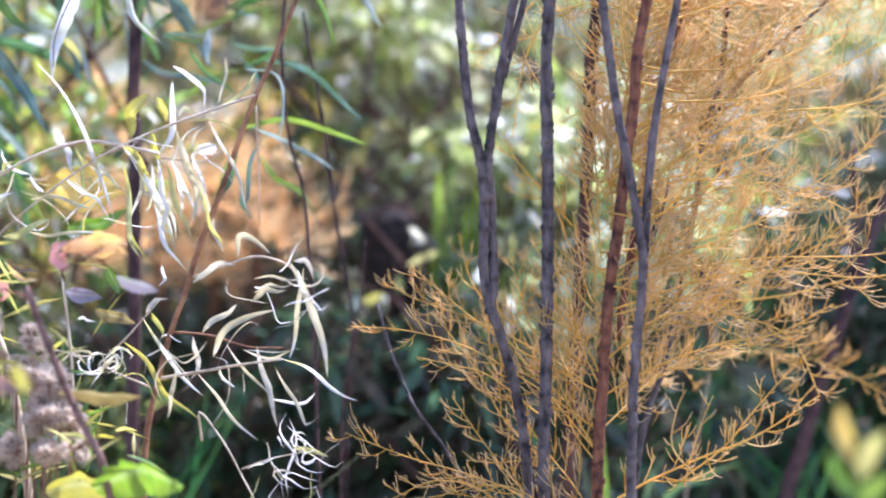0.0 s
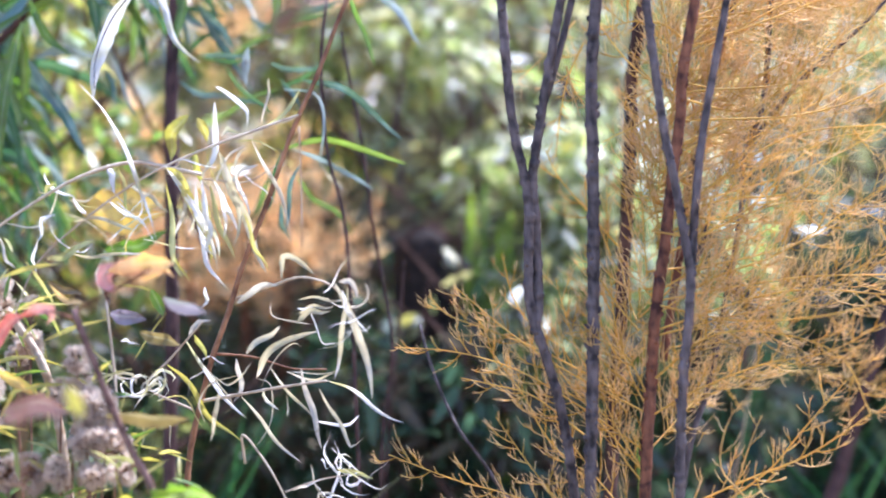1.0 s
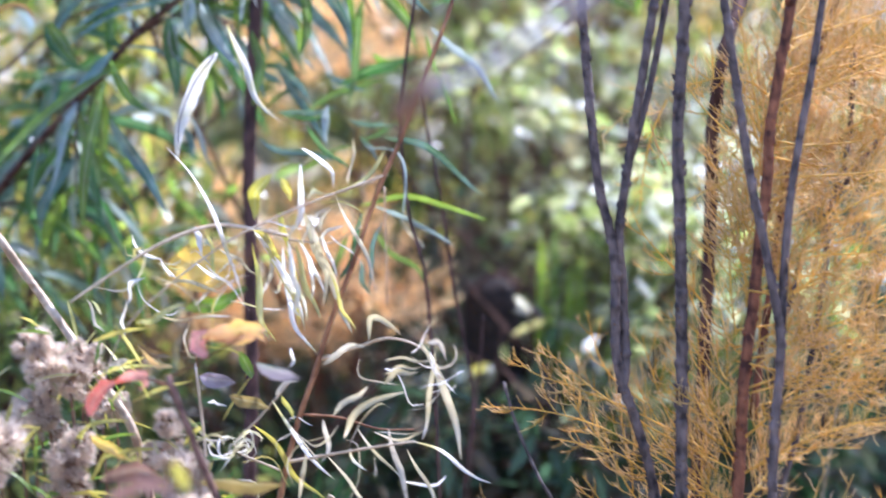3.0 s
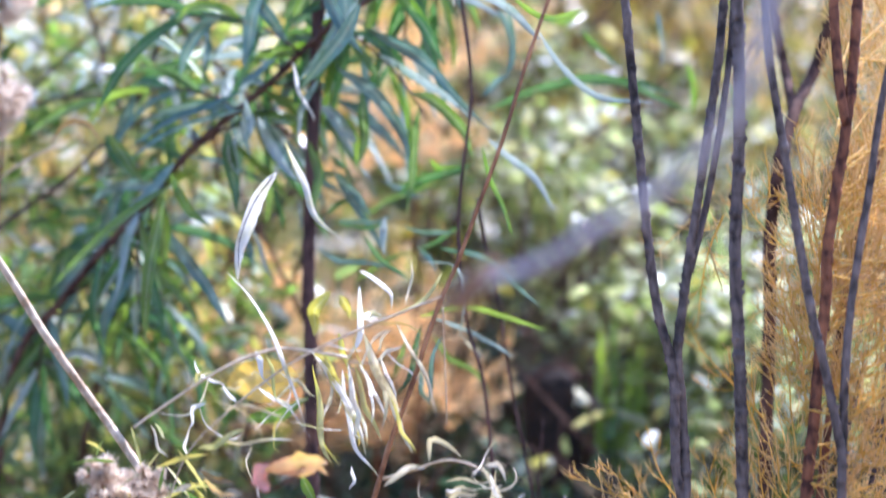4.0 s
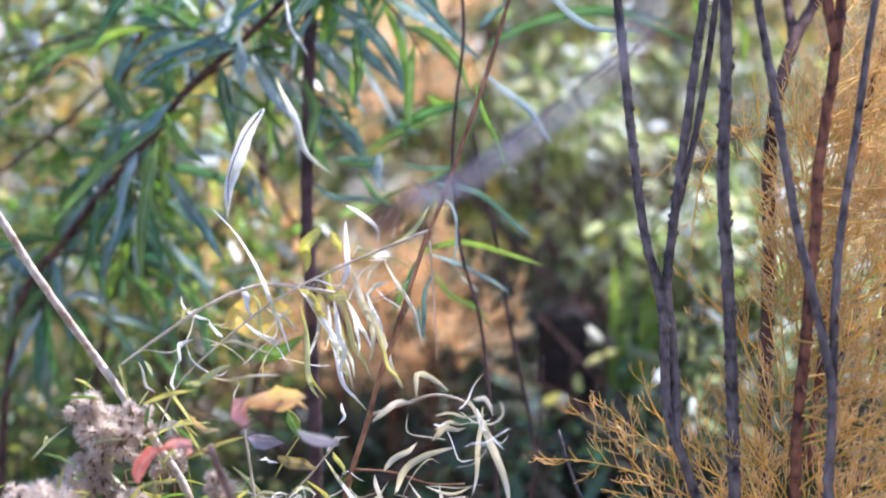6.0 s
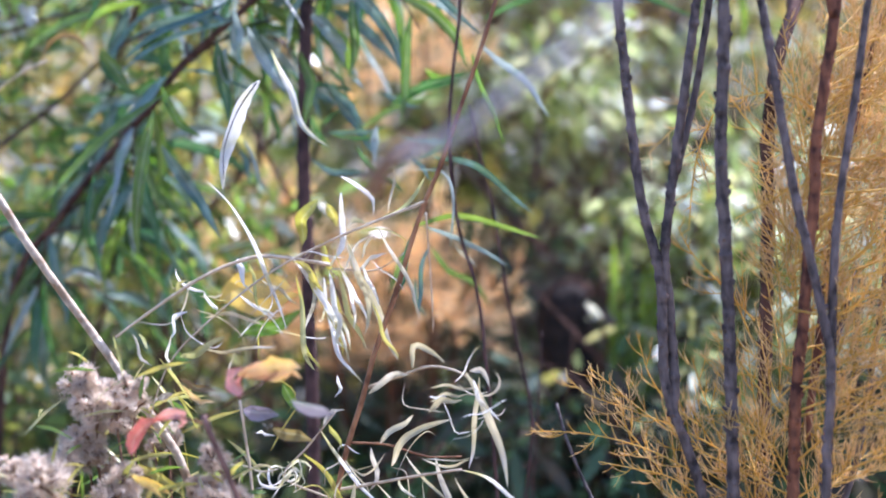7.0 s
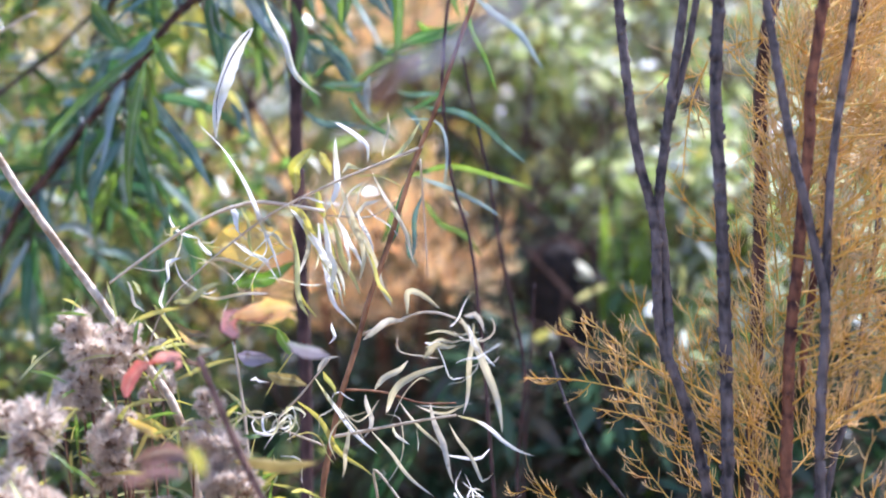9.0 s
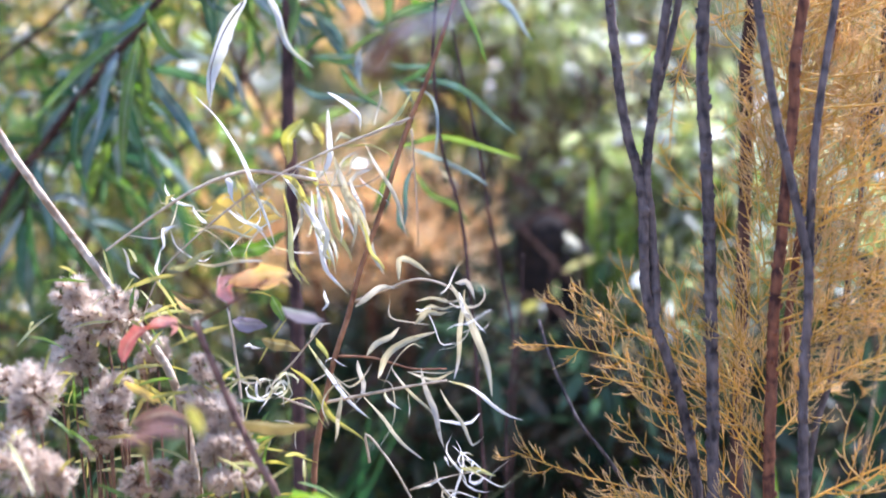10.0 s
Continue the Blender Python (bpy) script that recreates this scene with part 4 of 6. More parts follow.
    g(willow, [(-0.058, 1.42, 1.124), (-0.036, 1.42, 1.117), (-0.013, 1.42, 1.118)], 10.7 * px * 1.25, M_TEAL_LEAF, 30)
    g(willow, [(-0.046, 1.42, 1.105), (-0.027, 1.42, 1.113), (-0.007, 1.42, 1.124)], 9.5 * px * 1.25, M_GREEN_LEAF, 25)
    g(willow, [(-0.107, 1.44, 1.079), (-0.082, 1.44, 1.093), (-0.054, 1.44, 1.103)], 10.7 * px * 1.25, M_GREEN_LEAF, 20)
    g(willow, [(-0.13, 1.4, 1.111), (-0.113, 1.4, 1.1), (-0.088, 1.4, 1.095), (-0.066, 1.4, 1.09)], 13.1 * px * 1.25, M_TEAL_LEAF, 10)
    g(willow, [(-0.043, 1.38, 1.109), (-0.033, 1.38, 1.095), (-0.027, 1.38, 1.087)], 10.7 * px * 1.25, M_TEAL_LEAF, 10)
    g(willow, [(-0.043, 1.36, 1.01), (-0.042, 1.36, 0.992), (-0.037, 1.36, 0.979)], 10.7 * px * 1.25, M_TEAL_LEAF, 10)
    g(willow, [(-0.076, 1.42, 0.996), (-0.068, 1.42, 1.014), (-0.059, 1.42, 1.032)], 11.9 * px * 1.25, M_GREEN_LEAF, 15)
    g(willow, [(-0.04, 1.46, 1.18), (-0.025, 1.46, 1.17), (-0.008, 1.46, 1.173)], 17.9 * px * 1.25, M_LIME_LEAF, 40)
    g(willow, [(-0.186, 1.4, 1.132), (-0.178, 1.4, 1.114), (-0.166, 1.4, 1.079)], 10.7 * px * 1.25, M_SILVER_LEAF, 20)
    g(willow, [(-0.202, 1.44, 1.125), (-0.196, 1.44, 1.111), (-0.192, 1.44, 1.094)], 13.1 * px * 1.25, M_TEAL_LEAF, 0)
    g(willow, [(-0.137, 1.44, 1.177), (-0.128, 1.44, 1.165), (-0.113, 1.44, 1.153)], 14.3 * px * 1.25, M_TEAL_LEAF, 10)
    g(willow, [(-0.178, 1.46, 1.165), (-0.172, 1.46, 1.146), (-0.172, 1.46, 1.125)], 13.1 * px * 1.25, M_GREEN_LEAF, 0)
    g(willow, [(-0.146, 1.42, 1.152), (-0.146, 1.42, 1.139), (-0.149, 1.42, 1.125)], 9.5 * px * 1.25, M_SILVER_LEAF, 20)
    g(willow, [(-0.144, 1.44, 1.169), (-0.121, 1.44, 1.172), (-0.096, 1.44, 1.163)], 10.7 * px * 1.25, M_GREEN_LEAF, 10)
    g(willow, [(-0.079, 1.45, 1.164), (-0.063, 1.45, 1.154), (-0.043, 1.45, 1.148)], 11.9 * px * 1.25, M_TEAL_LEAF, 10)
    g(willow, [(-0.122, 1.45, 1.188), (-0.111, 1.45, 1.174), (-0.103, 1.45, 1.157)], 9.5 * px * 1.25, M_GREEN_LEAF, 0)
    g(willow, [(-0.09, 1.4, 1.174), (-0.084, 1.4, 1.168), (-0.079, 1.4, 1.164)], 8.3 * px * 1.25, M_SILVER_LEAF, 20)
    # broad leaves before the dark stem and the branch
    g(willow, [(-0.152, 1.37, 1.327), (-0.168, 1.37, 1.296), (-0.176, 1.37, 1.260)], 34 * px * 1.15, M_TEAL_LEAF, 10)
    g(willow, [(-0.096, 1.37, 1.330), (-0.090, 1.37, 1.302), (-0.105, 1.37, 1.271), (-0.131, 1.37, 1.248)], 36 * px * 1.15, M_TEAL_LEAF, -15)
    g(willow, [(-0.077, 1.36, 1.309), (-0.088, 1.36, 1.288), (-0.109, 1.36, 1.264)], 24 * px * 1.15, M_SILVER_LEAF, 20)
    g(willow, [(-0.176, 1.37, 1.242), (-0.207, 1.37, 1.230), (-0.242, 1.37, 1.218), (-0.271, 1.37, 1.204)], 26 * px * 1.15, M_TEAL_LEAF, 35)
    g(willow, [(-0.174, 1.36, 1.235), (-0.171, 1.36, 1.214), (-0.174, 1.36, 1.194)], 16 * px * 1.15, M_SILVER_LEAF, 0)
    g(willow, [(-0.161, 1.37, 1.220), (-0.151, 1.37, 1.189), (-0.135, 1.37, 1.167)], 28 * px * 1.15, M_TEAL_LEAF, 15)
    g(willow, [(-0.114, 1.37, 1.225), (-0.098, 1.37, 1.212), (-0.087, 1.37, 1.194)], 30 * px * 1.15, M_SILVER_LEAF, 20)
    g(willow, [(-0.100, 1.38, 1.256), (-0.073, 1.38, 1.236), (-0.052, 1.38, 1.202), (-0.046, 1.38, 1.178)], 28 * px * 1.15, M_TEAL_LEAF, 20)
    g(willow, [(-0.075, 1.38, 1.286), (-0.043, 1.38, 1.270), (-0.016, 1.38, 1.249)], 26 * px * 1.15, M_TEAL_LEAF, 40)
    g(willow, [(-0.298, 1.39, 1.213), (-0.286, 1.39, 1.192), (-0.271, 1.39, 1.175)], 28 * px * 1.15, M_GREEN_LEAF, 10)
    g(willow, [(-0.195, 1.38, 1.211), (-0.194, 1.38, 1.178), (-0.191, 1.38, 1.143)], 28 * px * 1.15, M_GREEN_LEAF, -10)
    g(willow, [(-0.129, 1.39, 1.198), (-0.123, 1.39, 1.169), (-0.130, 1.39, 1.137)], 24 * px * 1.15, M_GREEN_LEAF, 10)
    g(willow, [(-0.082, 1.38, 1.236), (-0.081, 1.38, 1.204), (-0.089, 1.38, 1.176)], 22 * px * 1.15, M_GREEN_LEAF, 0)
    g(willow, [(-0.148, 1.37, 1.267), (-0.163, 1.37, 1.255), (-0.183, 1.37, 1.244)], 24 * px * 1.15, M_TEAL_LEAF, 30)
    g(willow, [(-0.241, 1.38, 1.186), (-0.262, 1.38, 1.163), (-0.288, 1.38, 1.145)], 30 * px * 1.15, M_TEAL_LEAF, 20)
    g(willow, [(-0.043, 1.39, 1.303), (-0.025, 1.39, 1.279), (-0.014, 1.39, 1.253)], 22 * px * 1.15, M_GREEN_LEAF, 10)
    g(willow, [(-0.137, 1.39, 1.301), (-0.121, 1.39, 1.323), (-0.112, 1.39, 1.354)], 30 * px * 1.15, M_GREEN_LEAF, 10)
    g(willow, [(-0.115, 1.37, 1.247), (-0.127, 1.37, 1.227), (-0.136, 1.37, 1.202)], 18 * px * 1.15, M_SILVER_LEAF, 15)
    rnd = random.Random(11)
    kinds = [M_GREEN_LEAF, M_GREEN_LEAF, M_TEAL_LEAF, M_GREEN_LEAF, M_GREEN_LEAF, M_TEAL_LEAF, M_LIME_LEAF, M_SILVER_LEAF]
    spine = smooth_line([(-0.0210, 1.4000, 1.3570), (-0.0996, 1.4000, 1.2979), (-0.1952, 1.4200, 1.2291), (-0.2683, 1.4200, 1.1648), (-0.3669, 1.4400, 1.0738), (-0.4338, 1.4500, 0.9857)], 0.004)
    # side shoots hanging off the branch, with leaves set alternately along them
    for k in range(32):
        low = k >= 30
        c = spine[int((0.35 + 0.5 * rnd.random() if low else (k + rnd.random()) / 30) * (len(spine) - 1))]
        way = Vector((rnd.uniform(-1.0, 0.75), rnd.uniform(-0.15, 0.9), rnd.uniform(-0.7, 0.75))).normalized()
        if low:
            way = Vector((rnd.uniform(-1.0, 0.9), rnd.uniform(-0.1, 0.6), rnd.uniform(-0.8, -0.1))).normalized()
        long = rnd.uniform(0.08, 0.17)
        line = [c]
        for _ in range(8):
            line.append(line[-1] + way * long / 8)
            way = (way + Vector((0, 0, -0.14))).normalized()
        stem(willow, line, 0.0014, 0.0007, M_PLUM, "twig", seed=400 + k, sides=5, bumps=0.1, step=0.01)
        for j in range(8):
            a, b = line[j], line[j + 1]
            t = (b - a).normalized()
            turn = 2.4 * j + k
            side = t.cross(Vector((0.2, 0.9, 0.3))).normalized()
            out = side * math.cos(turn) + side.cross(t) * math.sin(turn) * 0.7
            d = (t * 0.75 + out * rnd.uniform(0.35, 0.8) + Vector((-0.1, 0, -0.25))).normalized()
            ln = rnd.uniform(0.055, 0.105)
            bend = Vector((0, 0, -0.012)) + out * rnd.uniform(-0.008, 0.008)
            g(willow, [a, a + d * ln * 0.35 - bend * 0.4, a + d * ln * 0.7 - bend * 0.1, a + d * ln + bend], rnd.uniform(0.0075, 0.0115), rnd.choice(kinds), rnd.uniform(-65, 65), turn=rnd.uniform(-50, 50))


willow_leaves()

# dry twig with one withered leaf hooked over
withered = thing("withered_twig", foot((-0.4400, 1.4000, 0.9000)), "pale dry twig ending in a curled brown withered leaf", "twig")
stem(withered, [(-0.3340, 1.3600, 1.2050), (-0.3540, 1.3600, 1.1980), (-0.3700, 1.3600, 1.1900), (-0.4150, 1.3800, 1.1500), foot((-0.4400, 1.4000, 0.9000))], 0.0011, 0.0016, M_PALE, "stem", seed=25, sides=6, step=0.01)
leaf(withered, [(-0.3400, 1.3600, 1.2060), (-0.3290, 1.3600, 1.2210), (-0.3160, 1.3600, 1.2250), (-0.3050, 1.3600, 1.2200), (-0.2970, 1.3600, 1.2070)], 0.005, M_OLIVE_LEAF, 40, 0.6, 120, 0.6, label="curled brown dead leaf")

# ---- brown willow shoot with dried, curling leaves ----
shoot = thing("dry_willow_shoot", foot((-0.0954, 1.2000, 0.8086)), "thin red-brown willow shoot with pale, dried, curling leaves", "willow")
stem(shoot, [(0.0981, 1.2300, 1.3248), (0.0826, 1.2200, 1.2850), (0.0628, 1.2100, 1.2343), (0.0452, 1.2000, 1.1839), (0.0270, 1.2000, 1.1417), (0.0087, 1.2000, 1.0993), (-0.0040, 1.2000, 1.0746), (-0.0160, 1.2000, 1.0456), (-0.0298, 1.2000, 1.0105), (-0.0453, 1.2000, 0.9752),
             (-0.0581, 1.2000, 0.9394), (-0.0707, 1.2000, 0.9074), (-0.0805, 1.2000, 0.8750), (-0.0912, 1.2000, 0.8259), foot((-0.0954, 1.2000, 0.8086))], 0.0012, 0.0036, M_BROWN, "stem", bumps=0.3, every=0.03, seed=30, sides=10)


def twig(points, r=0.0011, material=M_PALE, seed=1):
    return stem(shoot, points, r, r * 0.6, material, "twig", seed=seed, sides=6, bumps=0.15, step=0.005)


twig([(-0.0006, 1.2000, 1.0775), (-0.0329, 1.1900, 1.0667), (-0.0679, 1.1800, 1.0543), (-0.1071, 1.1700, 1.0367), (-0.1555, 1.1600, 1.0028), (-0.1786, 1.1500, 0.9795), (-0.1950, 1.1400, 0.9384)], 0.0010, M_PALE, 31)
twig([(-0.0713, 1.1900, 1.0374), (-0.0929, 1.1800, 1.0432), (-0.1143, 1.1700, 1.0473), (-0.1361, 1.1600, 1.0429), (-0.1581, 1.1500, 1.0331), (-0.1834, 1.1500, 1.0189), (-0.2155, 1.1500, 0.9991)], 0.0015, M_PALE, 32)
twig([(-0.0521, 1.2000, 0.9492), (-0.0227, 1.1800, 0.9595), (-0.0008, 1.1700, 0.9658), (0.0185, 1.1700, 0.9602), (0.0303, 1.1700, 0.9490)], 0.0012, M_PALE, 33)
twig([(-0.0799, 1.2000, 0.8771), (-0.0500, 1.1900, 0.8830), (-0.0155, 1.1800, 0.8895), (0.0141, 1.1700, 0.8944)], 0.0013, M_PALE, 34)
twig([(-0.0696, 1.2000, 0.9106), (-0.0419, 1.2000, 0.9078), (-0.0123, 1.1900, 0.9004), (0.0118, 1.1900, 0.8994)], 0.001, M_BROWN, 35)
twig([(-0.0858, 1.2000, 0.8711), (-0.1151, 1.1900, 0.8906), (-0.0971, 1.1900, 0.9102), (-0.0748, 1.1900, 0.9343)], 0.001, M_PALE, 36)
twig([(-0.0500, 1.2000, 0.8320), (-0.0513, 1.2000, 0.8525), (-0.0320, 1.1900, 0.8318), (-0.0188, 1.1900, 0.8052), (-0.0075, 1.1900, 0.7826)], 0.0011, M_PALE, 37)
twig([(-0.0206, 1.1900, 0.8133), (-0.0002, 1.1900, 0.8204), (0.0254, 1.1800, 0.8271)], 0.0007, M_PALE, 38)
twig([(-0.0032, 1.2000, 1.0686), (-0.0047, 1.2100, 1.0404), (-0.0064, 1.2200, 1.0077), (-0.0072, 1.2200, 0.9833)], 0.0009, M_PALE, 39)
twig([(-0.0664, 1.1900, 1.0272), (-0.0716, 1.1900, 1.0335), (-0.0413, 1.2000, 1.0311), (-0.0203, 1.2000, 1.0419)], 0.0007, M_PALE, 40)


def dried_leaves():
    px = 0.00030
    w, b, y = M_PALE_LEAF, M_BEIGE_LEAF, M_YELLOW_LEAF

    def g(pts, width, mat, roll=20, turn=40, fold=0.45, peak=0.38):
        leaf(shoot, pts, width * px * 0.95, mat, roll, fold, turn * 1.5, peak, power=0.7, sway=0.004, wobble=0.6)

    g([(-0.1275, 1.2500, 1.1707), (-0.1446, 1.2500, 1.1499), (-0.1579, 1.2500, 1.1212), (-0.1598, 1.2490, 1.0929)], 36, w, -25, 20)
    rib = Shape()
    rib.tube(smooth_line([(-0.1290, 1.2460, 1.1690), (-0.1450, 1.2460, 1.1490), (-0.1573, 1.2460, 1.1215), (-0.1590, 1.2460, 1.1010)], 0.005), 0.0006, 0.0003, 5)
    part("midrib", rib, M_DARK, shoot, "dark midrib of the largest pale leaf")
    g([(-0.1300, 1.3000, 1.1958), (-0.1193, 1.3000, 1.1669), (-0.1093, 1.2950, 1.1383), (-0.0893, 1.2950, 1.1204)], 19, w, 10, 40)
    g([(-0.1477, 1.1670, 1.1018), (-0.1300, 1.1680, 1.0798), (-0.1153, 1.1700, 1.0543), (-0.1069, 1.1700, 1.0207), (-0.1011, 1.1700, 0.9911)], 12, w, 20, 120)
    g([(-0.0596, 1.1900, 1.0870), (-0.0593, 1.1900, 1.0684), (-0.0640, 1.1900, 1.0489), (-0.0707, 1.1900, 1.0342)], 17, w, 10, 30)
    g([(-0.0588, 1.1900, 1.0979), (-0.0472, 1.1900, 1.0913), (-0.0381, 1.1900, 1.0789), (-0.0368, 1.1900, 1.0686)], 13, w, 30, 30)
    g([(-0.0233, 1.2000, 1.1035), (-0.0249, 1.2000, 1.0858), (-0.0283, 1.2000, 1.0725)], 8, b, 10, 20)
    g([(-0.0544, 1.1800, 1.0633), (-0.0490, 1.1800, 1.0668), (-0.0422, 1.1800, 1.0660)], 16, w, 0, 0)
    g([(-0.0009, 1.2000, 1.0779), (-0.0143, 1.2000, 1.0713), (-0.0368, 1.2000, 1.0667)], 12, b, 30, 40)
    g([(-0.0015, 1.2000, 1.0937), (-0.0139, 1.2000, 1.0764), (-0.0348, 1.2000, 1.0666)], 13, y, 20, 40)
    g([(-0.0369, 1.1900, 1.0662), (-0.0283, 1.1900, 1.0467), (-0.0196, 1.1900, 1.0285), (-0.0124, 1.1900, 1.0043), (-0.0092, 1.1900, 0.9934)], 11, b, 15, 80)
    g([(-0.0784, 1.2000, 1.0541), (-0.0748, 1.2000, 1.0411), (-0.0742, 1.2000, 1.0270)], 17, y, 0, 20)
    g([(-0.0911, 1.1800, 1.0399), (-0.0783, 1.1800, 1.0226), (-0.0688, 1.1800, 0.9983), (-0.0651, 1.1800, 0.9723), (-0.0531, 1.1800, 0.9538)], 14, w, 15, 60)
    g([(-0.0707, 1.1750, 1.0284), (-0.0650, 1.1750, 1.0143), (-0.0624, 1.1750, 0.9945), (-0.0647, 1.1750, 0.9748)], 12, y, 0, 20)
    g([(-0.0601, 1.2000, 1.0530), (-0.0528, 1.2000, 1.0298), (-0.0431, 1.2000, 1.0064), (-0.0382, 1.2000, 0.9828), (-0.0304, 1.2000, 0.9675)], 23, b, 10, 30)
    g([(-0.0657, 1.1900, 1.0311), (-0.0604, 1.1900, 1.0090), (-0.0555, 1.1900, 0.9927), (-0.0514, 1.1900, 0.9765)], 15, y, 10, 40)
    g([(-0.0614, 1.1800, 1.0335), (-0.0524, 1.1800, 1.0191), (-0.0461, 1.1800, 0.9951)], 12, w, 15, 30)
    g([(-0.0961, 1.1900, 1.0329), (-0.0931, 1.1900, 1.0068), (-0.0913, 1.1900, 0.9826), (-0.0818, 1.1900, 0.9612)], 13, y, 10, 60)
    g([(-0.0852, 1.1800, 1.0388), (-0.0801, 1.1800, 1.0148), (-0.0919, 1.1800, 0.9916)], 11, b, 10, 60)
    g([(-0.0906, 1.1700, 1.0428), (-0.0796, 1.1700, 1.0292), (-0.0692, 1.1700, 1.0071)], 12, y, 10, 40)
    g([(-0.0324, 1.2000, 1.0426), (-0.0428, 1.2000, 1.0384), (-0.0575, 1.2000, 1.0321)], 13, b, 20, 40)
    g([(-0.0388, 1.2000, 1.0557), (-0.0475, 1.2000, 1.0475), (-0.0539, 1.2000, 1.0379)], 9, b, 20, 40)
    g([(-0.0954, 1.2700, 1.0804), (-0.1058, 1.2700, 1.0692), (-0.1117, 1.2700, 1.0483)], 36, y, 0, 20)
    g([(-0.0869, 1.2600, 1.0775), (-0.0819, 1.2600, 1.0701), (-0.0822, 1.2600, 1.0604)], 26, y, 0, 20)
    g([(-0.1724, 1.1600, 1.0431), (-0.1692, 1.1600, 1.0331), (-0.1517, 1.1600, 1.0242)], 9, w, 20, 40)
    g([(-0.1536, 1.1600, 1.0263), (-0.1502, 1.1600, 1.0183), (-0.1446, 1.1600, 1.0121)], 10, w, 20, 40)
    g([(-0.1313, 1.1700, 1.0468), (-0.1296, 1.1700, 1.0380), (-0.1259, 1.1700, 1.0284)], 17, w, 0, 20)
    g([(-0.1245, 1.1700, 1.0456), (-0.1205, 1.1700, 1.0296), (-0.1171, 1.1700, 1.0117)], 10, y, 10, 60)
    g([(-0.1156, 1.1700, 1.0313), (-0.1010, 1.1700, 1.0214), (-0.0895, 1.1700, 1.0141)], 11, b, 30, 40)
    g([(-0.1324, 1.1700, 1.0224), (-0.1172, 1.1700, 1.0105), (-0.1055, 1.1700, 1.0044)], 10, w, 20, 50)
    g([(-0.1650, 1.1600, 1.0348), (-0.1736, 1.1600, 1.0286), (-0.1698, 1.1600, 1.0260)], 14, y, 10, 20)
    g([(-0.1628, 1.1500, 1.0139), (-0.1720, 1.1500, 1.0097), (-0.1771, 1.1500, 0.9971)], 11, w, 10, 40)
    g([(-0.1758, 1.1500, 0.9989), (-0.1783, 1.1500, 0.9873), (-0.1803, 1.1500, 0.9737)], 9, w, 10, 40)
    g([(-0.1678, 1.1400, 0.9847), (-0.1507, 1.1400, 0.9885), (-0.1362, 1.1400, 0.9958)], 18, y, 10, 30)
    g([(-0.1588, 1.1600, 0.9872), (-0.1328, 1.1600, 0.9839), (-0.1064, 1.1600, 0.9865)], 9, b, 30, 30)
    g([(-0.1520, 1.1500, 1.0094), (-0.1319, 1.1500, 1.0102), (-0.1088, 1.1500, 1.0012)], 10, b, 30, 60)
    g([(-0.2032, 1.1500, 1.0004), (-0.1981, 1.1500, 0.9884), (-0.1930, 1.1500, 0.9763)], 9, b, 10, 40)
    # bundle hanging below the upper twig
    g([(-0.0662, 1.1650, 1.0338), (-0.0629, 1.1650, 1.0130), (-0.0579, 1.1650, 0.9951), (-0.0571, 1.1650, 0.9794)], 15, w, 10, 20)
    g([(-0.0714, 1.1700, 1.0315), (-0.0702, 1.1700, 1.0150), (-0.0656, 1.1700, 1.0022), (-0.0612, 1.1700, 0.9862)], 14, w, 30, 30)
    g([(-0.0871, 1.1650, 1.0194), (-0.0873, 1.1650, 0.9967), (-0.0853, 1.1650, 0.9809), (-0.0815, 1.1650, 0.9670)], 15, y, 10, 30)
    g([(-0.0525, 1.1700, 1.0510), (-0.0456, 1.1700, 1.0311), (-0.0426, 1.1700, 1.0115), (-0.0466, 1.1700, 0.9901)], 15, b, 15, 30)
    g([(-0.0901, 1.1650, 1.0430), (-0.0817, 1.1650, 1.0386), (-0.0751, 1.1650, 1.0312), (-0.0721, 1.1650, 1.0186)], 16, y, 20, 20)
    g([(-0.0391, 1.1700, 1.0113), (-0.0333, 1.1700, 0.9973), (-0.0297, 1.1700, 0.9822), (-0.0241, 1.1700, 0.9709)], 11, y, 20, 40)
    g([(-0.0565, 1.1600, 1.0324), (-0.0503, 1.1600, 1.0204), (-0.0489, 1.1600, 1.0068), (-0.0530, 1.1600, 0.9945)], 10, w, 25, 60)
    g([(-0.0910, 1.168, 1.0440), (-0.0770, 1.168, 1.0230), (-0.0660, 1.168, 1.0090), (-0.0610, 1.168, 0.9920), (-0.0590, 1.168, 0.9700)], 14, w, 10, 30)
    g([(-0.0650, 1.160, 1.0120), (-0.0600, 1.160, 0.9990), (-0.0620, 1.160, 0.9890), (-0.0580, 1.160, 0.9810)], 12, w, -20, 20)
    g([(-0.0440, 1.170, 1.0380), (-0.0390, 1.170, 1.0240), (-0.0360, 1.170, 1.0090)], 10, w, 10, 40)
    # lower arch
    g([(-0.0146, 1.1700, 0.9650), (-0.0132, 1.1700, 0.9805), (-0.0037, 1.1700, 0.9808), (0.0071, 1.1700, 0.9662)], 15, b, 20, 30)
    g([(-0.0483, 1.1800, 0.9476), (-0.0348, 1.1800, 0.9581), (-0.0166, 1.1800, 0.9599)], 16, b, 20, 30)
    g([(-0.0428, 1.1800, 0.9126), (-0.0324, 1.1800, 0.9226), (-0.0174, 1.1800, 0.9310)], 15, b, 10, 20)
    g([(-0.0378, 1.1900, 0.8947), (-0.0259, 1.1800, 0.9135), (-0.0111, 1.1800, 0.9240), (0.0090, 1.1800, 0.9270)], 17, b, 10, 30)
    g([(-0.0057, 1.1700, 0.9343), (0.0035, 1.1700, 0.9421), (0.0193, 1.1700, 0.9429)], 16, b, 10, 30)
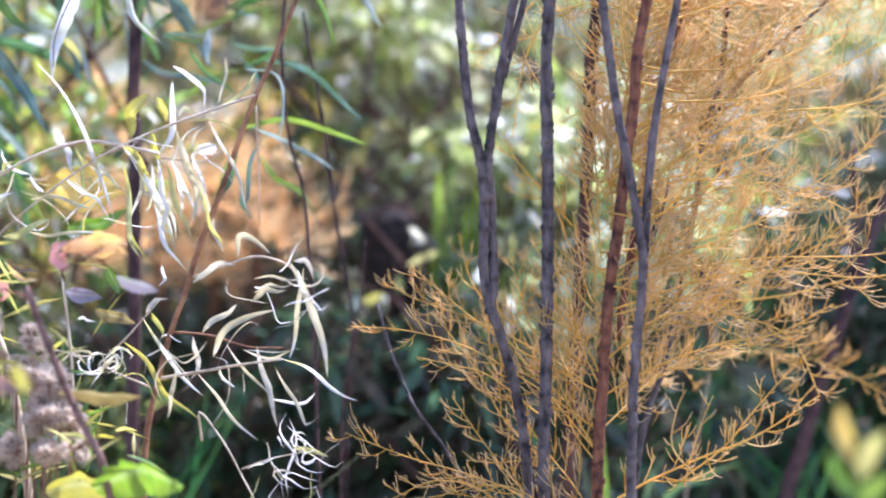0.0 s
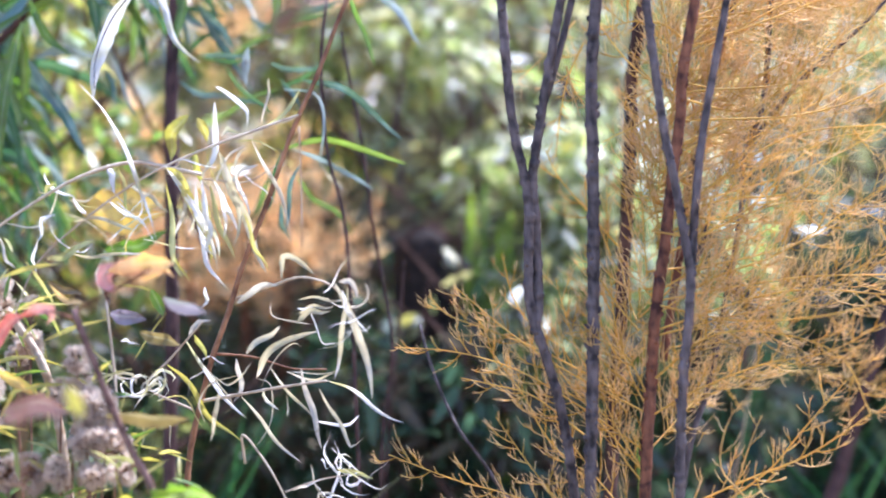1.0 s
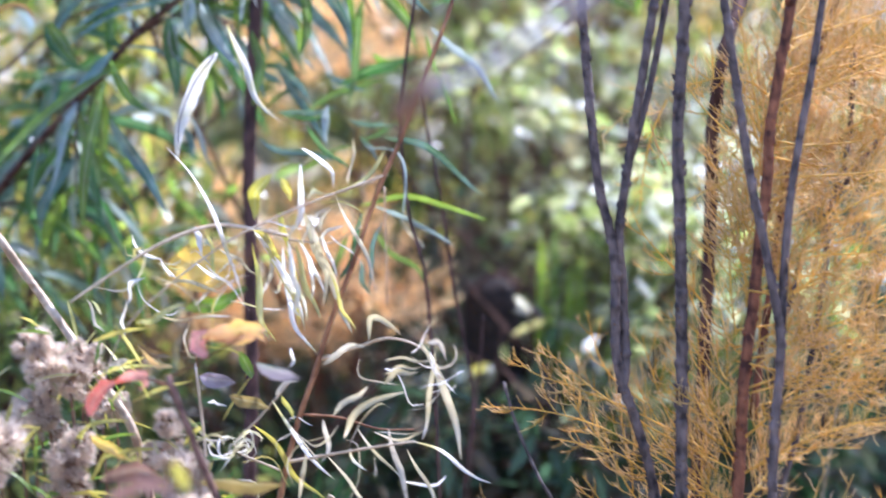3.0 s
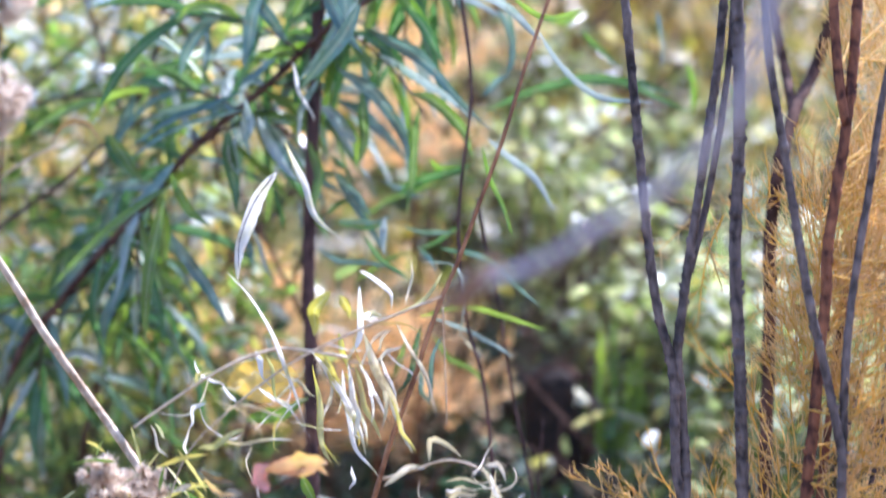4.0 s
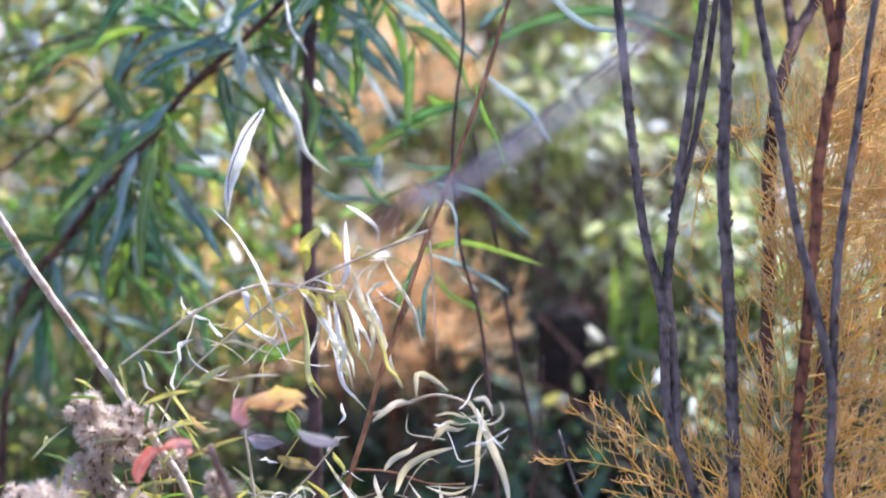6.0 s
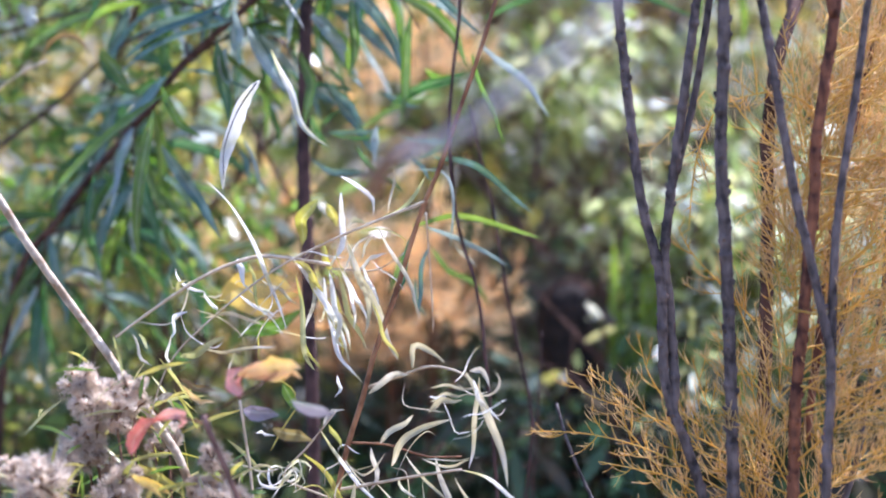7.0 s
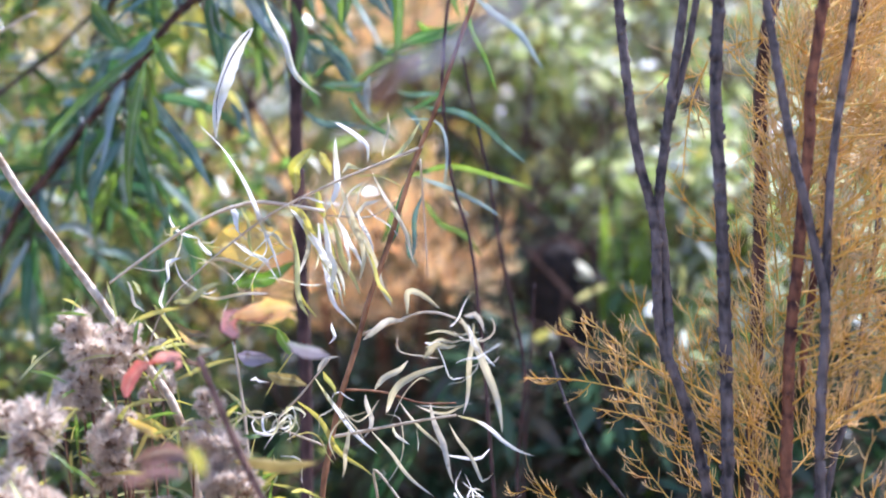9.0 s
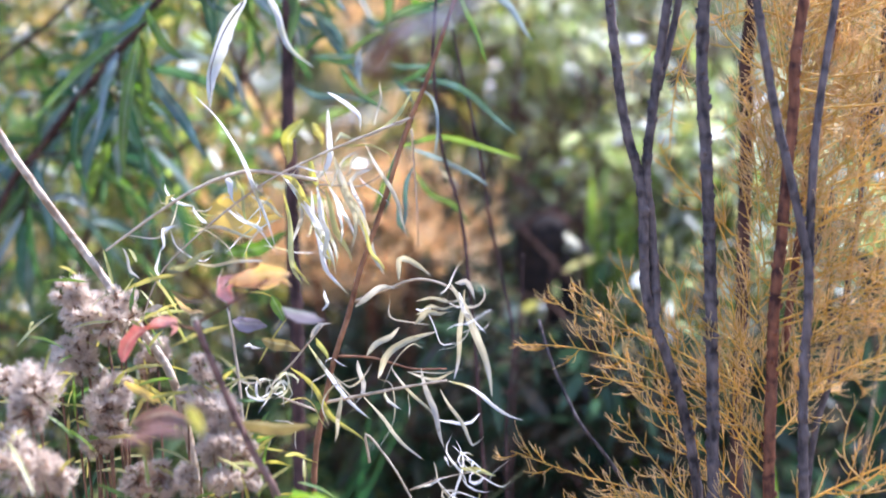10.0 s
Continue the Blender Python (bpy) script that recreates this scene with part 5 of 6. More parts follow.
    g([(0.0224, 1.1650, 0.9617), (0.0342, 1.1650, 0.9397), (0.0414, 1.1650, 0.9121), (0.0446, 1.1650, 0.8830)], 20, b, 10, 30)
    g([(0.0308, 1.1700, 0.9568), (0.0263, 1.1700, 0.9237), (0.0182, 1.1700, 0.8958)], 14, b, 10, 40)
    g([(0.0282, 1.1600, 0.9570), (0.0350, 1.1600, 0.9365), (0.0434, 1.1600, 0.9283)], 11, w, 10, 40)
    g([(0.0259, 1.1600, 0.9629), (0.0340, 1.1600, 0.9636), (0.0371, 1.1600, 0.9519)], 14, b, 0, 20)
    g([(-0.0061, 1.1800, 0.9396), (0.0062, 1.1800, 0.9450), (0.0201, 1.1800, 0.9443)], 10, b, 20, 60)
    g([(-0.0054, 1.1800, 0.9495), (0.0086, 1.1800, 0.9508), (0.0321, 1.1800, 0.9477)], 8, b, 20, 60)
    g([(0.0141, 1.1700, 0.8944), (0.0288, 1.1700, 0.8902), (0.0443, 1.1700, 0.8750), (0.0664, 1.1700, 0.8658)], 11, w, 25, 60)
    g([(-0.0046, 1.1800, 0.9018), (0.0004, 1.1800, 0.8756), (0.0088, 1.1800, 0.8464)], 16, b, 10, 40)
    g([(0.0075, 1.1800, 0.8873), (0.0181, 1.1800, 0.8669), (0.0287, 1.1800, 0.8457), (0.0379, 1.1800, 0.8534)], 10, b, 10, 60)
    g([(-0.0872, 1.1900, 0.9227), (-0.0731, 1.1900, 0.9018), (-0.0617, 1.1900, 0.8794), (-0.0463, 1.1900, 0.8666)], 12, w, 20, 40)
    g([(-0.1032, 1.2000, 0.9039), (-0.0846, 1.2000, 0.8875), (-0.0699, 1.2000, 0.8615), (-0.0536, 1.2000, 0.8469)], 15, y, 15, 40)
    g([(-0.0650, 1.1900, 0.8845), (-0.0677, 1.1900, 0.8642), (-0.0737, 1.1900, 0.8498)], 14, b, 10, 30)
    g([(-0.0515, 1.1900, 0.9082), (-0.0490, 1.1900, 0.8919), (-0.0553, 1.1900, 0.8776)], 14, b, 10, 30)
    g([(-0.0520, 1.2000, 0.8813), (-0.0360, 1.2000, 0.8643), (-0.0267, 1.2000, 0.8442), (-0.0111, 1.2000, 0.8330)], 11, b, 20, 60)
    g([(-0.0301, 1.2000, 0.9015), (-0.0160, 1.2000, 0.8806), (0.0007, 1.2000, 0.8628)], 9, b, 20, 60)
    g([(0.0021, 1.1900, 0.8635), (0.0212, 1.1900, 0.8600), (0.0336, 1.1900, 0.8663)], 9, w, 20, 60)
    g([(-0.0182, 1.2000, 0.8970), (-0.0023, 1.2000, 0.8914), (0.0182, 1.2000, 0.8946)], 8, b, 20, 60)
    g([(-0.0845, 1.1900, 0.9258), (-0.0769, 1.1900, 0.9336), (-0.0698, 1.1900, 0.9365)], 12, b, 10, 20)
    g([(-0.0804, 1.1900, 0.9257), (-0.0760, 1.1900, 0.9182), (-0.0738, 1.1900, 0.9092)], 14, y, 10, 20)
    g([(-0.0740, 1.2000, 0.9584), (-0.0733, 1.2000, 0.9503), (-0.0764, 1.2000, 0.9423)], 10, w, 10, 20)
    g([(-0.0334, 1.1900, 0.8872), (-0.0309, 1.1900, 0.8770), (-0.0239, 1.1900, 0.8723)], 9, w, 10, 40)
    # tight dry curls
    g([(-0.1337, 1.1800, 0.8843), (-0.1170, 1.1800, 0.8884), (-0.1041, 1.1800, 0.8960), (-0.0965, 1.1800, 0.8884), (-0.1060, 1.1800, 0.8819)], 9, w, 20, 200)
    g([(-0.1242, 1.1800, 0.8745), (-0.1149, 1.1800, 0.8884), (-0.1044, 1.1800, 0.8920), (-0.1033, 1.1800, 0.8798)], 8, w, 20, 160)
    g([(-0.1166, 1.1800, 0.8925), (-0.1016, 1.1800, 0.9019), (-0.0993, 1.1800, 0.8938), (-0.1132, 1.1800, 0.8834)], 7, w, 20, 160)
    g([(-0.1307, 1.1800, 0.9234), (-0.1224, 1.1800, 0.9242), (-0.1165, 1.1800, 0.9208)], 9, w, 10, 60)
    g([(0.0143, 1.1800, 0.8553), (0.0099, 1.1800, 0.8413), (0.0174, 1.1800, 0.8272), (0.0230, 1.1800, 0.8150)], 7, w, 10, 120)
    g([(0.0162, 1.1800, 0.8513), (0.0217, 1.1800, 0.8351), (0.0110, 1.1800, 0.8111), (0.0144, 1.1800, 0.7949)], 7, w, 10, 120)
    g([(0.0013, 1.1800, 0.8213), (0.0168, 1.1800, 0.8070), (0.0245, 1.1800, 0.7989), (0.0346, 1.1800, 0.8036)], 6, w, 10, 160)
    g([(0.0174, 1.1800, 0.8272), (0.0270, 1.1800, 0.8129), (0.0389, 1.1800, 0.8140)], 5, w, 10, 120)
    g([(-0.0149, 1.1800, 0.8155), (-0.0027, 1.1800, 0.8214), (0.0093, 1.1800, 0.8224)], 6, w, 10, 120)
    g([(0.0176, 1.1800, 0.8312), (0.0294, 1.1800, 0.8278), (0.0420, 1.1800, 0.8244)], 12, y, 10, 40)
    g([(0.0088, 1.1800, 0.8071), (0.0005, 1.1800, 0.7951), (0.0162, 1.1800, 0.7868)], 6, w, 10, 120)
    # long leaves of the same shoot, still green or silvery
    g([(-0.0210, 1.3500, 1.1064), (0.0048, 1.3400, 1.1001), (0.0305, 1.3400, 1.0852), (0.0579, 1.3400, 1.0562)], 20, M_TEAL_LEAF, 30, 20, 0.25)
    g([(-0.0405, 1.3500, 1.0531), (-0.0039, 1.3500, 1.0580), (0.0271, 1.3500, 1.0507), (0.0606, 1.3510, 1.0362)], 17, M_LIME_LEAF, 30, 20, 0.25)
    g([(-0.0298, 1.3400, 1.0528), (-0.0080, 1.3400, 1.0435), (0.0137, 1.3400, 1.0324), (0.0342, 1.3400, 1.0170)], 15, M_SILVER_LEAF, 30, 20, 0.25)
    g([(-0.0416, 1.4400, 1.0295), (-0.0254, 1.4450, 1.0066), (-0.0092, 1.4460, 0.9959), (0.0028, 1.4460, 0.9784)], 18, M_GREEN_LEAF, 20, 20, 0.25)
    g([(-0.0080, 1.3400, 1.0426), (0.0001, 1.3400, 1.0296), (0.0104, 1.3400, 1.0166)], 14, b, 20, 60)
    g([(-0.0291, 1.3000, 1.0980), (-0.0054, 1.3000, 1.0943), (0.0014, 1.3000, 1.0660), (-0.0028, 1.3000, 1.0361)], 8, M_SILVER_LEAF, 20, 60)
    g([(0.0188, 1.3300, 1.1831), (0.0259, 1.3300, 1.1521), (0.0404, 1.3300, 1.1119)], 14, M_LIME_LEAF, 20, 20)
    g([(0.0184, 1.3800, 1.1928), (0.0487, 1.3800, 1.1638), (0.0718, 1.3800, 1.1308)], 22, M_SILVER_LEAF, 20, 30)
    g([(0.0676, 1.3000, 1.2690), (0.0851, 1.3000, 1.2403), (0.1092, 1.3000, 1.2176), (0.1527, 1.3000, 1.2065)], 18, M_SILVER_LEAF, 20, 60)
    g([(0.0160, 1.3000, 1.3023), (0.0451, 1.3000, 1.2875), (0.0692, 1.3000, 1.2604)], 24, M_SILVER_LEAF, 30, 40)
    g([(0.0515, 1.2800, 1.2913), (0.0717, 1.2800, 1.2774), (0.1050, 1.2800, 1.2772)], 16, M_LIME_LEAF, 30, 30)
    g([(-0.0004, 1.3000, 1.3162), (0.0031, 1.3000, 1.3032), (0.0045, 1.3000, 1.2903)], 12, b, 10, 30)
    g([(-0.0325, 1.3000, 1.0487), (-0.0385, 1.3000, 1.0253), (-0.0538, 1.3000, 0.9957)], 18, M_GREEN_LEAF, 10, 30)
    g([(-0.0145, 1.2800, 1.0420), (-0.0249, 1.2800, 1.0171), (-0.0268, 1.2800, 0.9894)], 14, M_TEAL_LEAF, 10, 40)
    g([(-0.0835, 1.3600, 1.1197), (-0.0668, 1.3600, 1.0960), (-0.0450, 1.3600, 1.0788)], 16, M_GREEN_LEAF, 20, 30)
    g([(-0.1939, 1.3300, 1.0047), (-0.1675, 1.3300, 1.0149), (-0.1379, 1.3300, 1.0105)], 90, M_GOLD_LEAF, 10, 10, 0.2)
    g([(-0.1958, 1.3600, 0.9987), (-0.1675, 1.3600, 0.9962), (-0.1388, 1.3600, 1.0025)], 50, M_GOLD_LEAF, 10, 10, 0.2)
    g([(-0.1876, 1.3600, 0.9744), (-0.1621, 1.3600, 0.9785), (-0.1364, 1.3600, 0.9894)], 44, M_LIME_LEAF, 20, 10, 0.2)
    # dry leaves rolled into loops
    rnd = random.Random(33)
    for c, r, count in (((-0.1152, 1.1800, 0.8904), 0.013, 6), ((0.0215, 1.1800, 0.8327), 0.011, 4), ((0.0172, 1.1800, 0.8211), 0.010, 2), ((0.0058, 1.1700, 0.9463), 0.010, 1), ((-0.1520, 1.1600, 1.0203), 0.010, 1)):
        for k in range(count):
            o = Vector(c) + Vector((rnd.gauss(0, r * 0.6), rnd.gauss(0, 0.006), rnd.gauss(0, r * 0.5)))
            a0, turns, r0 = rnd.uniform(0, 6.3), rnd.uniform(2.5, 5.5) * rnd.choice((-1, 1)), r * rnd.uniform(0.25, 0.75)
            axis = Vector((rnd.uniform(-0.5, 0.5), rnd.uniform(0.3, 1), rnd.uniform(-0.5, 0.5))).normalized()
            s1 = axis.cross(Vector((0, 0, 1))).normalized()
            s2 = axis.cross(s1)
            ring = [o + (s1 * math.cos(a0 + turns * q / 6) * 1.3 + s2 * math.sin(a0 + turns * q / 6)) * r0 * (0.5 + q / 8) + axis * q * 0.0012 for q in range(7)]
            g(ring, rnd.uniform(5, 9), rnd.choice((w, w, b)), rnd.uniform(-60, 60), 30)
    # small wisps curling round the twigs
    rnd = random.Random(21)
    spots = (((-0.1574, 1.1600, 1.0285), 0.03), ((-0.1200, 1.1700, 1.0257), 0.03), ((-0.0780, 1.1800, 1.0265), 0.02), ((-0.1315, 1.1600, 0.9996), 0.03), ((-0.1126, 1.1800, 0.8923), 0.02), ((-0.0041, 1.1800, 0.9395), 0.03),
             ((0.0211, 1.1700, 0.9397), 0.025), ((-0.0167, 1.1900, 0.8946), 0.03), ((-0.0645, 1.1900, 0.9088), 0.02), ((0.0135, 1.1800, 0.8272), 0.022), ((0.0209, 1.1800, 0.8110), 0.02), ((-0.0372, 1.1900, 1.0631), 0.02))
    for k in range(54):
        c, r = spots[k % len(spots)]
        q = Vector(c) + Vector((rnd.gauss(0, r * 0.6), rnd.gauss(0, 0.015), rnd.gauss(0, r * 0.5)))
        way = Vector((rnd.uniform(-1, 1), rnd.uniform(-0.4, 0.4), rnd.uniform(-1, 0.5))).normalized()
        off = Vector((rnd.uniform(-1, 1), rnd.uniform(-1, 1), rnd.uniform(-1, 1)))
        ln = rnd.uniform(0.022, 0.05)
        g([q, q + way * ln * 0.35 + off * ln * 0.22, q + way * ln * 0.7 + off * ln * 0.2, q + (way * 0.95 - off * 0.12) * ln], rnd.uniform(3, 5.5), rnd.choice((w, w, b, b, y)), rnd.uniform(-60, 60), rnd.uniform(-60, 60))


dried_leaves()

# ---- thin dark stems behind ----
for pts, rad, sd in (
    ([(0.0076, 1.3400, 1.3027), (0.0114, 1.3400, 1.2277), (0.0012, 1.3400, 1.1666), (-0.0046, 1.3400, 1.1182), (-0.0018, 1.3400, 1.0481), (0.0084, 1.3400, 1.0036), (0.0123, 1.3400, 0.9417), (0.0141, 1.3400, 0.8079), foot((0.0141, 1.3400, 0.8079))], 0.0018, 41),
    ([(0.0072, 1.3800, 1.1447), (0.0125, 1.3800, 1.1085), (0.0211, 1.3800, 1.0541), (0.0274, 1.3800, 0.9905), (0.0340, 1.3800, 0.9448), (0.0404, 1.3800, 0.8898), (0.0286, 1.3800, 0.7984), foot((0.0286, 1.3800, 0.7984))], 0.0017, 42),
    ([(0.0487, 1.4200, 0.9567), (0.0449, 1.4200, 0.9189), (0.0383, 1.4200, 0.8667), (0.0270, 1.4200, 0.7609), foot((0.0270, 1.4200, 0.7609))], 0.0012, 43),
):
    th = thing("dark_stalk", pts[-1], "thin dark red-brown bare stalk, slightly blurred", "stalk", "bare stalks behind")
    stem(th, pts, rad * 0.7, rad, M_PLUM, "stem", seed=sd, sides=8)

bare = thing("bare_twig", foot((0.1366, 1.2500, 0.7887)), "slender grey bare twig leaning over", "twig")
stem(bare, [(0.0707, 1.2800, 0.9190), (0.0772, 1.2700, 0.8958), (0.0887, 1.2600, 0.8653), (0.1004, 1.2500, 0.8427), (0.1138, 1.2500, 0.8241), (0.1270, 1.2500, 0.8026), (0.1421, 1.2500, 0.7768), foot((0.1496, 1.2500, 0.7638))], 0.0011, 0.0030, M_DARK, "stem", seed=44, sides=8)

# ---- straw-coloured stalk ----
straw = thing("dry_stalk", foot((-0.1666, 1.1500, 0.8801)), "straw-coloured smooth dry stalk leaning over", "stalk")
stem(straw, [(-0.335, 1.2, 1.134), (-0.31, 1.195, 1.096), (-0.293, 1.19, 1.069), (-0.269, 1.185, 1.034), (-0.232, 1.175, 0.985), (-0.222, 1.17, 0.972), (-0.197, 1.16, 0.94), (-0.172, 1.15, 0.896), foot((-0.1499, 1.1500, 0.8356))],
     0.0029, 0.0036, M_STRAW, "stem", bumps=0.1, every=0.04, seed=45)

# ---- sapling with red and orange leaves ----
red = thing("autumn_sapling", foot((-0.1014, 1.1300, 0.8262)), "small sapling with red, orange and olive autumn leaves", "sapling")
stem(red, [(-0.1193, 1.0300, 0.9619), (-0.1121, 1.0300, 0.9405), (-0.1028, 1.0300, 0.9137), (-0.0933, 1.0300, 0.8886), (-0.0841, 1.0300, 0.8681), (-0.0750, 1.0300, 0.8472), foot((-0.0802, 1.0500, 0.8424))], 0.0021, 0.0034, M_SHOOT, "stem", seed=46, sides=10, bumps=0.3)
stem(red, [(-0.1286, 1.1400, 0.9567), (-0.1267, 1.1400, 0.9314), (-0.1248, 1.1400, 0.9000), (-0.1227, 1.1320, 0.8741)], 0.0009, 0.0013, M_PALE, "twig", seed=47, sides=6)
stem(red, [(-0.1221, 1.1200, 0.9564), (-0.1202, 1.1100, 0.9697), (-0.0749, 1.0400, 0.9830), (-0.1169, 1.0300, 0.9611)], 0.0006, 0.0007, M_RED, "twig", seed=48, sides=5)
stem(red, [(-0.1370, 1.040, 0.9600), (-0.1280, 1.040, 0.9570), (-0.1200, 1.040, 0.9540)], 0.0007, 0.0010, M_RED, "twig", seed=49, sides=5)


def autumn_leaves():
    px = 0.00037

    def g(pts, width, mat, roll=0, turn=20, label=""):
        leaf(red, pts, width * px, mat, roll, 0.4, turn * 1.6, 0.42, label=label, base_w=0.2, sway=0.002, wobble=1.7)

    g([(-0.1020, 1.050, 0.9830), (-0.0880, 1.050, 0.9860), (-0.0730, 1.050, 0.9870), (-0.0610, 1.050, 0.9850)], 42, M_APRICOT_LEAF, 35, 40, "apricot orange leaf")
    g([(-0.1000, 1.055, 0.9810), (-0.0850, 1.055, 0.9810), (-0.0680, 1.055, 0.9820), (-0.0620, 1.055, 0.9770)], 26, M_APRICOT_LEAF, 60, 60)
    g([(-0.0970, 1.045, 0.9870), (-0.1030, 1.045, 0.9840), (-0.1040, 1.045, 0.9770), (-0.0970, 1.045, 0.9690)], 30, M_PINK_LEAF, 20, 50, "pink curled leaf")
    g([(-0.0960, 1.050, 0.9840), (-0.1010, 1.050, 0.9790), (-0.1000, 1.050, 0.9730), (-0.1030, 1.050, 0.9680)], 22, M_PINK_LEAF, 50, 30)
    g([(-0.1780, 1.060, 0.9340), (-0.1750, 1.060, 0.9450), (-0.1660, 1.060, 0.9520), (-0.1570, 1.060, 0.9570)], 27, M_RED_LEAF, 0, 20, "scarlet leaf")
    g([(-0.1550, 1.050, 0.9580), (-0.1470, 1.050, 0.9610), (-0.1390, 1.050, 0.9600), (-0.1380, 1.050, 0.9540), (-0.1430, 1.050, 0.9500)], 20, M_PINK_LEAF, 10, 60, "curled coral-red leaf")
    g([(-0.1600, 1.055, 0.9550), (-0.1520, 1.055, 0.9590), (-0.1430, 1.055, 0.9600), (-0.1390, 1.055, 0.9560)], 16, M_RED_LEAF, 40, 30)
    g([(-0.1540, 1.100, 0.9710), (-0.1470, 1.100, 0.9640), (-0.1420, 1.100, 0.9590), (-0.1340, 1.100, 0.9580)], 11, M_APRICOT_LEAF, 10, 90)
    g([(-0.1850, 1.130, 0.9570), (-0.1780, 1.130, 0.9590), (-0.1700, 1.130, 0.9620)], 13, M_BEIGE_LEAF, 10, 30)
    g([(-0.1750, 1.050, 0.9230), (-0.1650, 1.050, 0.9160), (-0.1540, 1.050, 0.9080)], 15, M_GOLD_LEAF, 10, 20)
    g([(-0.0686, 1.0500, 0.9656), (-0.0540, 1.0500, 0.9595), (-0.0414, 1.0500, 0.9554)], 36, M_MAUVE_LEAF, 55, 10, "mauve-grey leaf")
    g([(-0.1235, 1.1300, 0.9482), (-0.1119, 1.1300, 0.9457), (-0.1003, 1.1300, 0.9432)], 30, M_MAUVE_LEAF, 20, 10)
    g([(-0.1015, 1.1200, 0.9363), (-0.0890, 1.1200, 0.9319), (-0.0758, 1.1200, 0.9275)], 26, M_OLIVE_LEAF, 30, 10)
    g([(-0.1052, 1.0400, 0.8952), (-0.0817, 1.0400, 0.8943), (-0.0540, 1.0400, 0.8911)], 44, M_OLIVE_LEAF, 60, 10, "olive brown leaf")
    g([(-0.0750, 0.8600, 0.9398), (-0.0704, 0.8600, 0.9308), (-0.0699, 0.8600, 0.9220)], 20, M_YELLOW_LEAF, 10, 10, "yellow-green leaf")
    g([(-0.1039, 0.8400, 0.9261), (-0.0872, 0.8400, 0.9320), (-0.0715, 0.8400, 0.9277)], 24, M_PLUM_LEAF, 40, 30)
    g([(-0.1549, 1.0000, 0.9052), (-0.1368, 1.0000, 0.9103), (-0.1146, 1.0000, 0.9036)], 34, M_PLUM_LEAF, 30, 30, "plum-brown leaf")
    g([(-0.1898, 1.1000, 0.9119), (-0.1804, 1.1000, 0.9077), (-0.1676, 1.1000, 0.8984)], 16, M_GOLD_LEAF, 20, 30)
    g([(-0.2144, 1.1600, 0.9090), (-0.1967, 1.1600, 0.8994), (-0.1813, 1.1600, 0.8867)], 18, M_YELLOW_LEAF, 10, 20)
    g([(-0.0825, 1.0300, 0.8367), (-0.0518, 1.0200, 0.8491), (-0.0204, 1.0000, 0.8451)], 90, M_LIME_LEAF, 50, 10, "broad yellow-green leaf")
    g([(-0.1211, 1.0600, 0.8275), (-0.0992, 1.0600, 0.8327), (-0.0760, 1.0600, 0.8280)], 60, M_YELLOW_LEAF, 35, 10)
    g([(-0.0974, 1.1400, 0.9629), (-0.0934, 1.1400, 0.9531), (-0.0909, 1.1400, 0.9445)], 20, M_LIME_LEAF, 0, 20)
    g([(-0.1650, 1.1300, 0.9714), (-0.1536, 1.1300, 0.9650), (-0.1414, 1.1300, 0.9606)], 14, M_OLIVE_LEAF, 10, 60)


autumn_leaves()

# ---- fluffy plant gone to seed ----
fluffy = thing("seeding_shrub", foot((-0.1934, 1.1200, 0.8316)), "low shrub covered with fluffy cream seed heads", "shrub")


